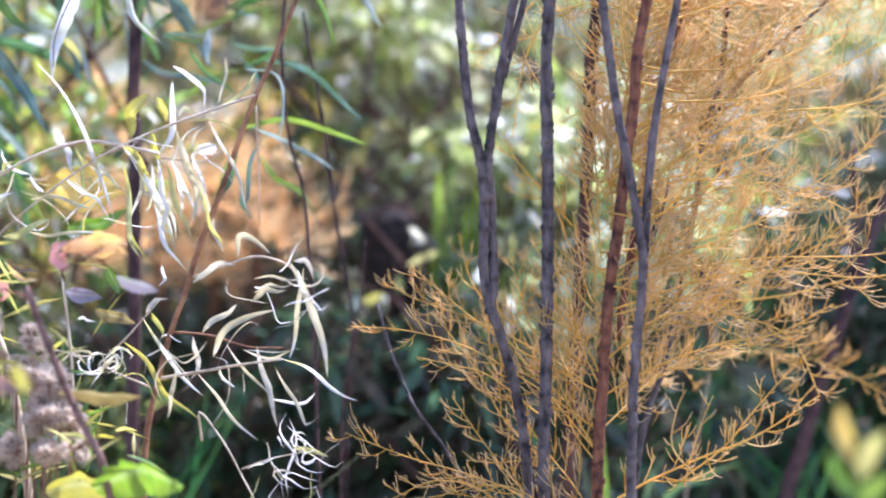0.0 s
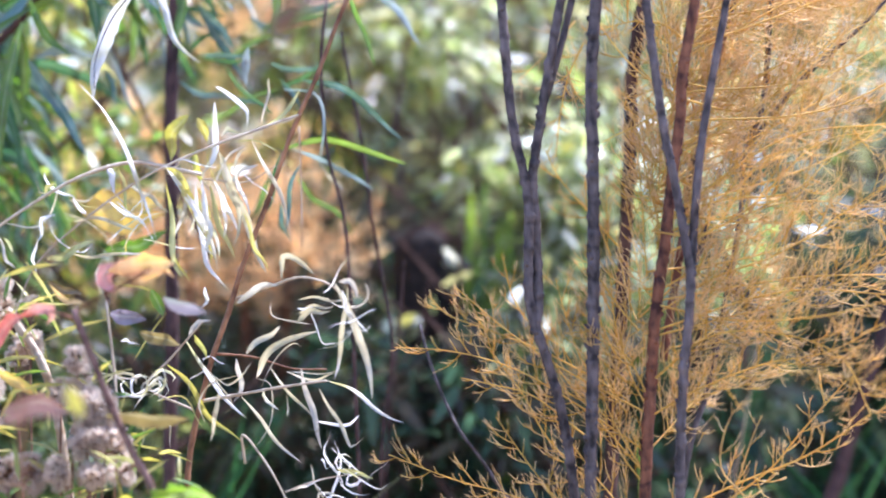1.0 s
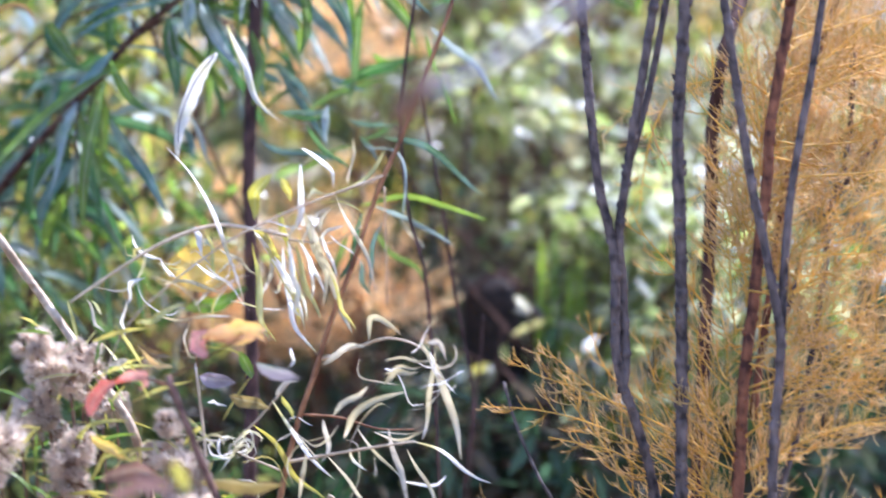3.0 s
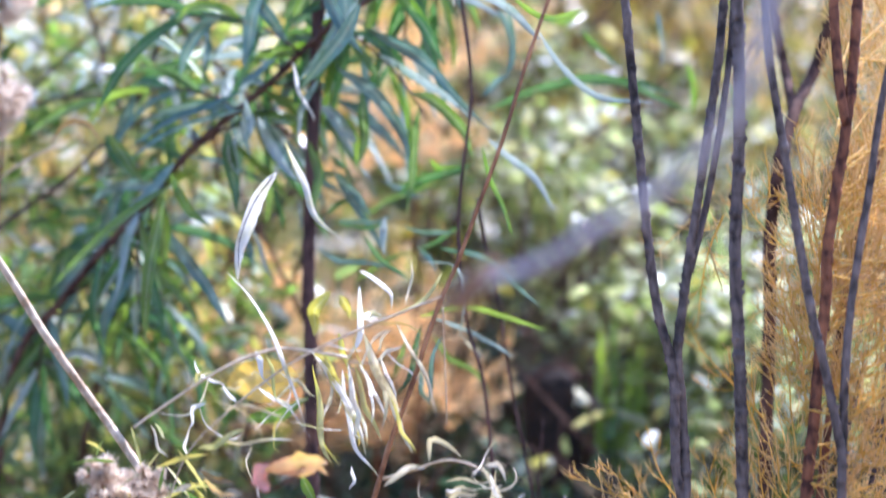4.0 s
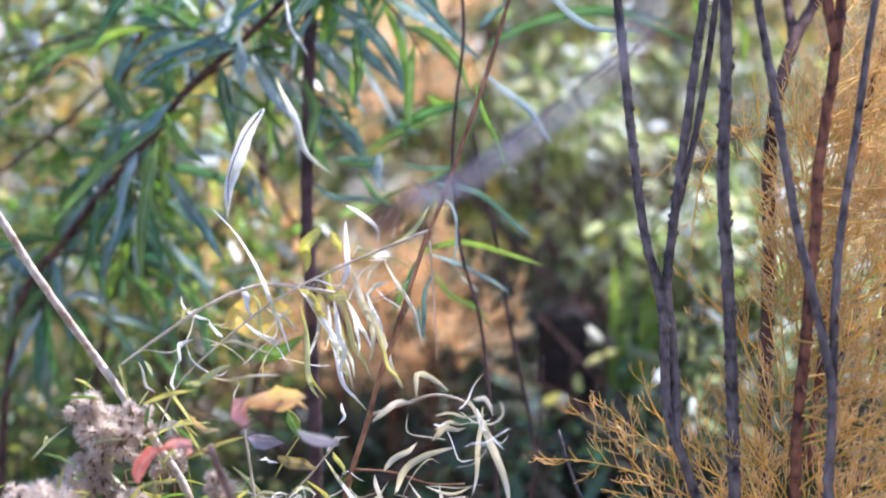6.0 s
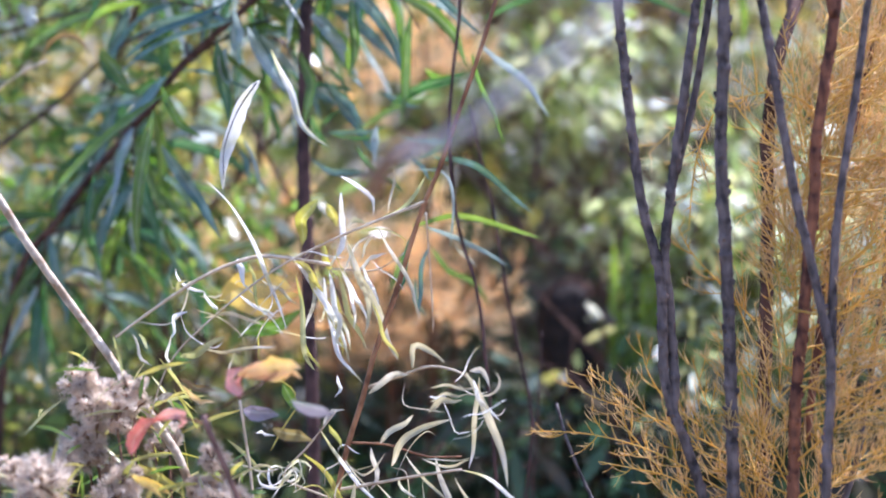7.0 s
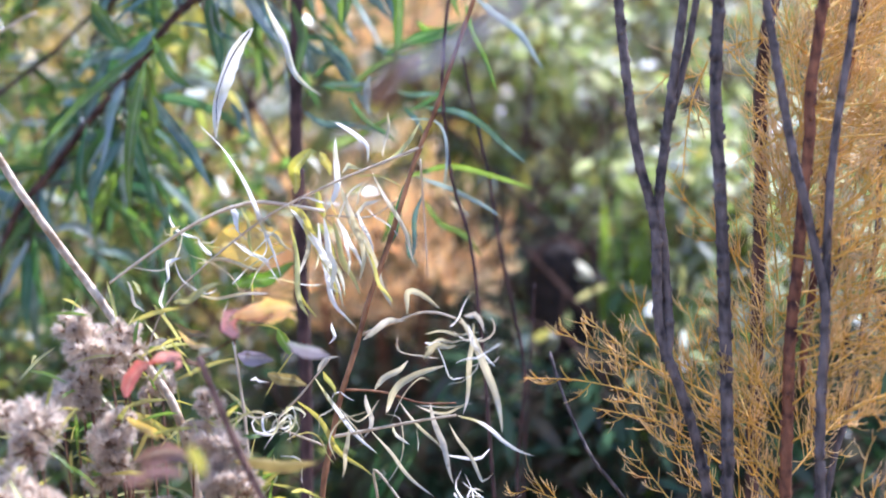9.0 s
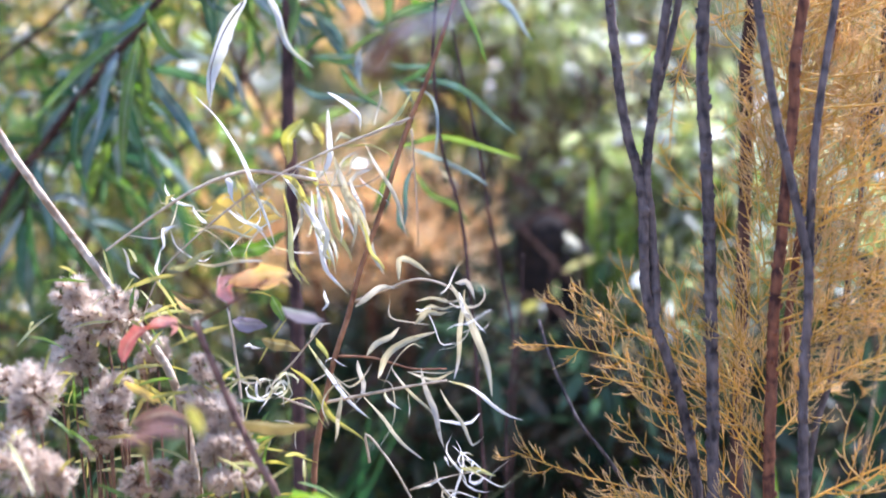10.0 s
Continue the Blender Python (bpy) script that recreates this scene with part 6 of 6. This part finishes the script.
def seed_heads():
    px = 0.00037
    spots = (
        ((-0.230, 1.12, 0.972), 28), ((-0.223, 1.12, 0.957), 35), ((-0.214, 1.13, 0.964), 28), ((-0.206, 1.14, 0.964), 26), ((-0.203, 1.14, 0.950), 22), ((-0.209, 1.12, 0.950), 26),
        ((-0.233, 1.11, 0.934), 30), ((-0.225, 1.12, 0.926), 27), ((-0.223, 1.13, 0.914), 17), ((-0.237, 1.10, 0.922), 26), ((-0.265, 1.08, 0.921), 25), ((-0.239, 1.06, 0.916), 34),
        ((-0.240, 1.05, 0.905), 27), ((-0.203, 1.11, 0.907), 28), ((-0.206, 1.10, 0.896), 30), ((-0.204, 1.10, 0.885), 25), ((-0.214, 1.10, 0.874), 25), ((-0.201, 1.20, 0.919), 24),
        ((-0.212, 1.20, 0.913), 17), ((-0.145, 1.12, 0.915), 25), ((-0.156, 1.12, 0.897), 25), ((-0.139, 1.11, 0.896), 29), ((-0.127, 1.10, 0.889), 28), ((-0.133, 1.10, 0.880), 24),
        ((-0.119, 1.09, 0.869), 27), ((-0.132, 1.09, 0.868), 27), ((-0.115, 1.10, 0.862), 21), ((-0.242, 1.03, 0.875), 43), ((-0.231, 1.04, 0.875), 30), ((-0.261, 1.06, 0.888), 24),
        ((-0.223, 1.05, 0.862), 25), ((-0.181, 1.08, 0.853), 25), ((-0.165, 1.08, 0.853), 25), ((-0.146, 1.08, 0.851), 23), ((-0.127, 1.08, 0.850), 26), ((-0.107, 1.08, 0.851), 21),
        ((-0.2356, 1.0100, 1.2784), 38), ((-0.2384, 1.0100, 1.2193), 36), ((-0.2461, 1.0100, 1.2112), 30),
    )
    rnd = random.Random(4)
    b = fluffy.location
    for k, (c, r) in enumerate(spots):
        q = Vector(c)
        root = Vector((b.x + rnd.uniform(-0.03, 0.03), b.y + rnd.uniform(-0.02, 0.02), -0.03))
        if q.z > 1.12:
            root.x = q.x - 0.25
        mid = root.lerp(q, 0.75) + Vector((rnd.uniform(-0.01, 0.01), 0, -0.02))
        stem(fluffy, [root, root.lerp(mid, 0.5), mid, q], 0.0012, 0.0008, M_BRACT, "stem", seed=60 + k, sides=6, step=0.02)
        seed_head(fluffy, c, r * px * 1.45, 300 + k)
    # narrow yellow-green leaves among the heads
    for k in range(170):
        c = Vector(rnd.choice(spots[:-3])[0]) + Vector((rnd.gauss(0, 0.022), rnd.uniform(-0.03, 0.08), rnd.gauss(-0.012, 0.022)))
        way = Vector((rnd.uniform(-1, 1), rnd.uniform(-0.5, 0.5), rnd.uniform(-0.3, 0.9))).normalized()
        ln = rnd.uniform(0.02, 0.048)
        leaf(fluffy, [c, c + way * ln * 0.5, c + way * ln + Vector((0, 0, -0.004))], rnd.uniform(0.0018, 0.0035), rnd.choice((M_LIME_LEAF, M_YELLOW_LEAF, M_YELLOW_LEAF)), rnd.uniform(-60, 60))


seed_heads()

# ---- near stalk, far out of focus ----
near = thing("arching_stalk", foot((-0.0795, 0.8000, 0.9704)), "pale grey arching dry stalk close by, blurred", "stalk")
stem(near, [(0.1909, 0.6000, 1.2424), (0.1862, 0.6000, 1.2210), (0.1804, 0.6000, 1.1941), (0.1691, 0.6100, 1.1657), (0.1473, 0.6300, 1.1448), (0.1219, 0.6500, 1.1304), (0.0990, 0.6700, 1.1178), (0.0748, 0.6900, 1.1109)], 0.0026, 0.0019, M_GREY, "stem", seed=50, sides=10)
stem(near, [(0.0771, 0.6900, 1.1119), (0.0679, 0.7000, 1.1046), (0.0321, 0.7200, 1.0731), (-0.0030, 0.7400, 1.0507), (-0.0385, 0.7600, 1.0215), (-0.0727, 0.8000, 0.9866), foot((-0.0790, 0.8000, 0.9763))], 0.0008, 0.0010, M_BROWN, "stem", seed=51, sides=8)
stem(near, [(0.0818, 0.6900, 1.1172), (0.0726, 0.6900, 1.1111), (0.0631, 0.6900, 1.1005)], 0.003, 0.006, M_BRACT, "dried_bud", seed=53, sides=8)

# ---- yellow-green sprig close by ----
sprig = thing("leaf_sprig", foot((0.3312, 0.7800, 0.8671)), "yellow-green sprig of small leaves close by, blurred", "plant")
stem(sprig, [(0.3288, 0.7800, 0.9110), (0.3300, 0.7800, 0.8929), (0.3312, 0.7800, 0.8671), foot((0.3312, 0.7800, 0.8671))], 0.0008, 0.0014, M_LIME_LEAF, "stem", seed=57, sides=6)
leaf(sprig, [(0.3295, 0.7800, 0.9007), (0.3237, 0.7800, 0.9136), (0.3225, 0.7800, 0.9277)], 0.009, M_GOLD_LEAF, 10)
leaf(sprig, [(0.3295, 0.7800, 0.8930), (0.3350, 0.7800, 0.9057), (0.3425, 0.7800, 0.9159)], 0.010, M_YELLOW_LEAF, 20)
leaf(sprig, [(0.3300, 0.7800, 0.8852), (0.3212, 0.7800, 0.8956), (0.3180, 0.7800, 0.9060)], 0.007, M_LIME_LEAF, 0)
leaf(sprig, [(0.3305, 0.7800, 0.8826), (0.3375, 0.7800, 0.8903), (0.3450, 0.7800, 0.8953)], 0.010, M_LIME_LEAF, 20)

# ---- pale grass stalk below the tamarisk ----
stalk = thing("grass_stalk", foot((0.3184, 1.5000, 0.7126)), "thin pale dry grass stalk", "grass")
stem(stalk, [(0.3498, 1.5000, 0.8756), (0.3393, 1.5000, 0.8153), (0.3273, 1.5000, 0.7545), (0.3183, 1.5000, 0.7085), foot((0.3129, 1.5000, 0.6726))], 0.0008, 0.0011, M_STRAW, "stem", seed=58, sides=6)

# ---- shrubs behind ----
BARK = M_BROWN_DARK
background_shrub("hazel_thicket", (-0.75, 2.3, 0), [((-0.62, 2.1, 1.35), (0.42, 0.3, 0.45)), ((-0.72, 2.1, 0.85), (0.42, 0.3, 0.4))], 4200, 0.05, 0.011, M_BG_YELLOW, 5, BARK, 101,
                 "thicket of yellow and green leaves, sunlit and out of focus")
background_shrub("silver_willow_thicket", (0.15, 2.6, 0), [((0.12, 2.5, 1.25), (0.42, 0.12, 0.4)), ((0.25, 2.45, 0.85), (0.36, 0.12, 0.3))], 1500, 0.05, 0.012, M_BG_SILVER, 3, BARK, 102,
                 "silvery green willow thicket, sunlit and out of focus")
background_shrub("green_thicket", (0.42, 2.1, 0), [((0.28, 2.0, 0.98), (0.16, 0.12, 0.16)), ((0.72, 2.35, 1.0), (0.22, 0.2, 0.25))], 2200, 0.045, 0.011, M_BG_SILVER, 5, BARK, 103,
                 "green leafy thicket, out of focus")
background_shrub("mixed_thicket", (0.1, 1.95, 0), [((0.04, 2.36, 1.42), (0.22, 0.08, 0.15)), ((0.34, 2.3, 1.42), (0.22, 0.07, 0.16)), ((0.10, 2.20, 1.39), (0.10, 0.06, 0.09))], 1150, 0.036, 0.009, M_BG_YELLOW, 3, BARK, 107,
                 "sunlit thicket of yellow and pale green leaves, blurred", radius=0.005)
background_shrub("yellow_thicket", (0.05, 3.0, 0), [((-0.3, 3.0, 1.35), (0.8, 0.15, 0.6)), ((0.6, 2.9, 1.3), (0.7, 0.15, 0.6)), ((0.1, 2.75, 1.45), (0.5, 0.12, 0.3))], 2800, 0.07, 0.018, M_BG_YELLOW, 4, BARK, 104,
                 "tall yellowing thicket in autumn, far out of focus")
# low undergrowth; its dimness comes from the darkened leaf colour
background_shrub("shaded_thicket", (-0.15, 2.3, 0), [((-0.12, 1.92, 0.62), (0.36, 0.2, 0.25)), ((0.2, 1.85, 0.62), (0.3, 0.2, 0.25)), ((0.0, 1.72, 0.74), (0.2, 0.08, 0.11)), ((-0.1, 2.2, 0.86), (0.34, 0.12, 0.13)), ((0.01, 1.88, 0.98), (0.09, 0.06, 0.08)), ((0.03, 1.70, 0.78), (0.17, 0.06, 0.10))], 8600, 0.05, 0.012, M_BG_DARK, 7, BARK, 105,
                 "undergrowth of green and brown leaves, coloured dark in place of shade")
# uses the darkened leaf colours, so its shade is painted in
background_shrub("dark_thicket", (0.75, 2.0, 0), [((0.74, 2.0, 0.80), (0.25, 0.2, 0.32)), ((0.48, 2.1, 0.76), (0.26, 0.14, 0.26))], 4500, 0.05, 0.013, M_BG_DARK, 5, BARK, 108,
                 "green thicket at the edge of the clearing, leaf colour darkened for shade")
background_shrub("far_thicket", (0.0, 5.0, 0), [((-1.2, 5.0, 1.2), (1.2, 0.6, 1.3)), ((0.6, 5.2, 1.2), (1.4, 0.6, 1.3)), ((2.2, 5.0, 1.2), (1.0, 0.6, 1.2))], 16000, 0.14, 0.048, M_BG_GREEN, 9, BARK, 106,
                 "dense far thicket of green leaves", radius=0.02)

background_shrub("sunlit_thicket", (-0.5, 1.66, 0), [((-0.42, 1.63, 1.28), (0.20, 0.11, 0.22)), ((-0.46, 1.63, 0.95), (0.20, 0.11, 0.22)), ((-0.29, 1.66, 1.14), (0.10, 0.08, 0.18))], 2700, 0.034, 0.009, M_BG_GREEN, 4, BARK, 109,
                 "bush of small sunlit green and yellow leaves, blurred", radius=0.006)

background_shrub("silver_bush", (0.2, 1.9, 0), [((0.22, 2.10, 1.10), (0.16, 0.08, 0.16)), ((0.11, 2.16, 1.14), (0.09, 0.07, 0.10))], 1000, 0.032, 0.009, M_BG_SILVER, 3, BARK, 112,
                 "silvery bush of pale narrow leaves in sunlight, blurred", radius=0.005)
background_shrub("pale_bush", (0.02, 2.1, 0), [((0.02, 2.06, 1.16), (0.12, 0.06, 0.10)), ((0.13, 1.88, 1.02), (0.06, 0.05, 0.06)), ((-0.08, 2.02, 1.12), (0.06, 0.05, 0.07)), ((0.06, 1.93, 1.17), (0.09, 0.05, 0.07)), ((0.0, 2.12, 1.33), (0.08, 0.05, 0.07))], 1450, 0.03, 0.010, M_BG_SILVER, 3, BARK, 114,
                 "bush of pale grey-green leaves catching the sun, blurred", radius=0.004)
background_shrub("ochre_thicket", (0.4, 2.55, 0), [((0.28, 2.55, 1.52), (0.30, 0.10, 0.18)), ((0.72, 2.75, 1.35), (0.22, 0.12, 0.3)), ((-0.06, 2.55, 1.42), (0.16, 0.1, 0.2))], 2600, 0.05, 0.009, M_ORANGE_DULL, 3, BARK, 110,
                 "tall thicket of ochre autumn foliage, far out of focus")

background_shrub("leafy_undergrowth", (-0.5, 1.72, 0), [((-0.48, 1.68, 0.78), (0.26, 0.12, 0.2)), ((-0.3, 1.7, 0.66), (0.2, 0.12, 0.2))], 2600, 0.045, 0.011, M_UNDER, 4, BARK, 111,
                 "leafy green undergrowth behind the seed heads, blurred")

background_shrub("silver_sagebrush", (0.17, 1.85, 0), [((0.18, 1.84, 0.97), (0.12, 0.07, 0.10)), ((0.12, 1.75, 0.85), (0.12, 0.06, 0.055)), ((0.30, 1.80, 0.94), (0.10, 0.08, 0.065)), ((0.24, 1.92, 1.02), (0.08, 0.05, 0.06))], 1900, 0.036, 0.010, M_BG_SILVER, 3, BARK, 113,
                 "low silvery bush of narrow leaves beside the stump, sunlit and blurred")

# orange tamarisk behind
tam2 = thing("tamarisk", (-0.16, 1.85, 0), "tamarisk bush behind with sunlit peach-orange needles, blurred", "shrub")


def back_tamarisk():
    rnd = random.Random(77)
    # tops of its stems: (x, y, z, needle length)
    tops = ((-0.30, 1.78, 1.10, 0.11), (-0.22, 1.80, 1.02, 0.11), (-0.15, 1.78, 0.99, 0.10), (-0.07, 1.76, 0.965, 0.085), (-0.26, 1.84, 0.93, 0.1),
            (-0.18, 1.9, 1.22, 0.12), (-0.08, 1.95, 1.32, 0.14), (-0.34, 1.9, 0.98, 0.1), (-0.12, 1.82, 1.0, 0.08), (-0.10, 1.84, 1.24, 0.08),
            (-0.155, 1.79, 0.94, 0.07), (-0.22, 1.80, 0.95, 0.08), (-0.10, 1.77, 0.93, 0.06))
    for k, (x, y, z, reach) in enumerate(tops):
        top = Vector((x, y, z))
        root = Vector((-0.16 + rnd.uniform(-0.04, 0.04), 1.85, -0.03))
        line = [root, root.lerp(top, 0.5) + Vector((rnd.uniform(-0.03, 0.03), 0, 0.03)), top]
        stem(tam2, line, 0.005, 0.0016, M_RED, "stem", seed=700 + k, sides=7, step=0.02)
        pts = smooth_line(line, 0.02)
        for j in range(6):
            c = pts[int(len(pts) * rnd.uniform(0.945, 0.995))]
            a = rnd.uniform(0, 2 * math.pi)
            d = Vector((math.cos(a), 0.6 * math.sin(a), rnd.uniform(-0.35, 0.6) if x < -0.12 else rnd.uniform(-0.02, 0.5))).normalized()
            ln = reach * rnd.uniform(0.6, 1.1)
            spray(tam2, [c, c + d * ln * 0.5, c + d * ln + Vector((0, 0, 0.01))], 7000 + 20 * k + j, M_PEACH, 1.4, 0.9, 2.0)


back_tamarisk()

# weathered stump, solid; near-black colour stands in for a dark hollow
stump = thing("stump", (0.045, 1.80, 0), "weathered stump with a rounded broken top, coloured near-black for a dark hollow", "stump")


def make_stump():
    s = Shape()
    rnd = random.Random(9)
    line = [Vector((0.04 + 0.006 * math.sin(i * 0.11), 1.8, -0.03 + 0.02 * i)) for i in range(49)]
    s.tube(line, 0.040, 0.031, 18, 0.06, 0.09, 9)
    n = 18
    top = len(s.v) - n
    s.f.pop()
    c = line[-1]
    ring = top
    for j in range(1, 7):
        start = len(s.v)
        a = j / 6 * math.pi / 2
        for k in range(n):
            v = s.v[top + k]
            q = max(0.06, math.cos(a))
            s.v.append(Vector((c.x + (v.x - c.x) * q, c.y + (v.y - c.y) * q, c.z + 0.034 * math.sin(a) + rnd.uniform(-0.002, 0.002))))
        for k in range(n):
            s.f.append((ring + k, ring + (k + 1) % n, start + (k + 1) % n, start + k))
        ring = start
    s.f.append(tuple(ring + k for k in range(n)))
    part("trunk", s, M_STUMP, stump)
    rim = Shape()
    arch = [Vector((0.043 - 0.029 * math.cos(a), 1.766 + 0.002 * math.sin(3 * a), 0.925 + 0.042 * math.sin(a))) for a in (0.5 + 0.12 * i for i in range(18))]
    rim.tube(arch, 0.002, 0.0032, 8, 0.3, 0.02, 5)
    part("broken_rim", rim, M_BROWN_DARK, stump, "paler brown broken edge")


make_stump()

# leaning dark trunk behind the tamarisk
lean = thing("leaning_trunk", foot((0.4107, 1.6000, 0.6444)), "dark red-brown leaning trunk, out of focus", "tree")
stem(lean, [(0.5519, 1.6600, 1.0489), (0.5158, 1.6300, 0.9534), (0.4752, 1.6000, 0.8604), (0.4539, 1.6000, 0.7963), (0.4351, 1.6000, 0.7316), (0.4216, 1.6000, 0.6871), foot((0.4107, 1.6000, 0.6444))], 0.004, 0.014, M_PLUM, "trunk", bumps=0.06, seed=52, step=0.02)
stem(lean, [(0.4939, 1.6400, 1.0289), (0.4950, 1.6300, 0.9538), (0.4752, 1.6000, 0.8604)], 0.002, 0.004, M_PLUM, "branch", bumps=0.06, seed=53, step=0.02)


def grass(name, cx, cy, rx, ry, count, height, seed, label):
    rnd = random.Random(seed)
    s = Shape()
    for _ in range(count):
        b = Vector((cx + rnd.uniform(-rx, rx), cy + rnd.uniform(-ry, ry), -0.03))
        h = height * rnd.uniform(0.6, 1.15)
        lx, ly = rnd.uniform(-0.35, 0.35) * h, rnd.uniform(-0.25, 0.25) * h
        line = [b, b + Vector((lx * 0.15, ly * 0.15, h * 0.4)), b + Vector((lx * 0.5, ly * 0.5, h * 0.75)), b + Vector((lx, ly, h * rnd.uniform(0.85, 1.0)))]
        s.blade(line, rnd.uniform(0.004, 0.009), Vector((rnd.uniform(-1, 1), rnd.uniform(-1, 1), 0.3)), 0.2, 0.9, 0.3)
    return tagged(part(name, s, M_GRASS, None), label, "grass", kind="stuff")


grass("tall_grass", 0.48, 1.9, 0.2, 0.2, 900, 0.85, 201, "tall dark green grass below the tamarisk")
tuft = thing("grass_tuft", foot((0.0824, 1.8000, 0.8270)), "tuft of a few broad bright green grass blades beside the stump", "grass")
leaf(tuft, [foot((0.0806, 1.8000, 0.8271)), (0.0820, 1.8000, 0.8513), (0.0869, 1.8000, 0.9355), (0.0917, 1.8000, 1.0190)], 0.011, M_BLADE, 10, 0.2, 10, 0.9, name="blade")
leaf(tuft, [foot((0.0878, 1.8100, 0.8253)), (0.0940, 1.8100, 0.8494), (0.1031, 1.8100, 0.9338), (0.0984, 1.8100, 0.9882)], 0.010, M_LIME_LEAF, 10, 0.2, 10, 0.9, name="blade")
leaf(tuft, [foot((0.0829, 1.7900, 0.8285)), (0.0813, 1.7900, 0.8527), (0.0874, 1.7900, 0.9065), (0.1046, 1.7900, 0.9474)], 0.010, M_BLADE, 20, 0.2, 10, 0.9, name="blade")
leaf(tuft, [foot((0.098, 1.8000, 0.8270)), (0.098, 1.8000, 0.8500), (0.102, 1.8000, 0.96), (0.106, 1.8000, 1.03)], 0.008, M_LIME_LEAF, 15, 0.2, 10, 0.9, name="blade")
leaf(tuft, [foot((0.107, 1.8000, 0.8270)), (0.107, 1.8000, 0.8500), (0.115, 1.8000, 0.92), (0.123, 1.8000, 0.99)], 0.008, M_BLADE, 15, 0.2, 10, 0.9, name="blade")
leaf(tuft, [foot((0.115, 1.8000, 0.8270)), (0.115, 1.8000, 0.8500), (0.125, 1.8000, 0.895), (0.135, 1.8000, 0.965)], 0.008, M_LIME_LEAF, 15, 0.2, 10, 0.9, name="blade")
leaf(tuft, [foot((0.121, 1.8000, 0.8270)), (0.121, 1.8000, 0.8500), (0.127, 1.8000, 0.93), (0.133, 1.8000, 1.0)], 0.008, M_BLADE, 15, 0.2, 10, 0.9, name="blade")
grass("tall_grass", -0.6, 1.7, 0.4, 0.25, 1200, 0.85, 203, "tall green grass under the willow")

tuft = thing("grass_tuft", foot((0.2500, 1.5000, 0.6733)), "tuft of broad green grass blades under the tamarisk, blurred", "grass")
leaf(tuft, [foot((0.2500, 1.5000, 0.6733)), (0.2484, 1.5000, 0.7043), (0.2461, 1.5000, 0.7556), (0.2409, 1.5000, 0.8066)], 0.010, M_LIME_LEAF, 10, 0.2, 10, 0.8, name="blade")
leaf(tuft, [foot((0.2601, 1.5000, 0.6732)), (0.2957, 1.5000, 0.7037), (0.3364, 1.5500, 0.7225), (0.3899, 1.6000, 0.7268)], 0.010, M_LIME_LEAF, 30, 0.2, 10, 0.7, name="blade")
leaf(tuft, [foot((0.2601, 1.5000, 0.6732)), (0.2906, 1.5000, 0.6986), (0.3160, 1.5000, 0.7239), (0.3519, 1.5500, 0.7197)], 0.008, M_GREEN_LEAF, 30, 0.2, 10, 0.7, name="blade")
leaf(tuft, [foot((0.2550, 1.5000, 0.6733)), (0.2842, 1.5500, 0.6914), (0.3099, 1.6000, 0.7333), (0.3422, 1.6000, 0.7655)], 0.007, M_GREEN_LEAF, 30, 0.2, 10, 0.7, name="blade")
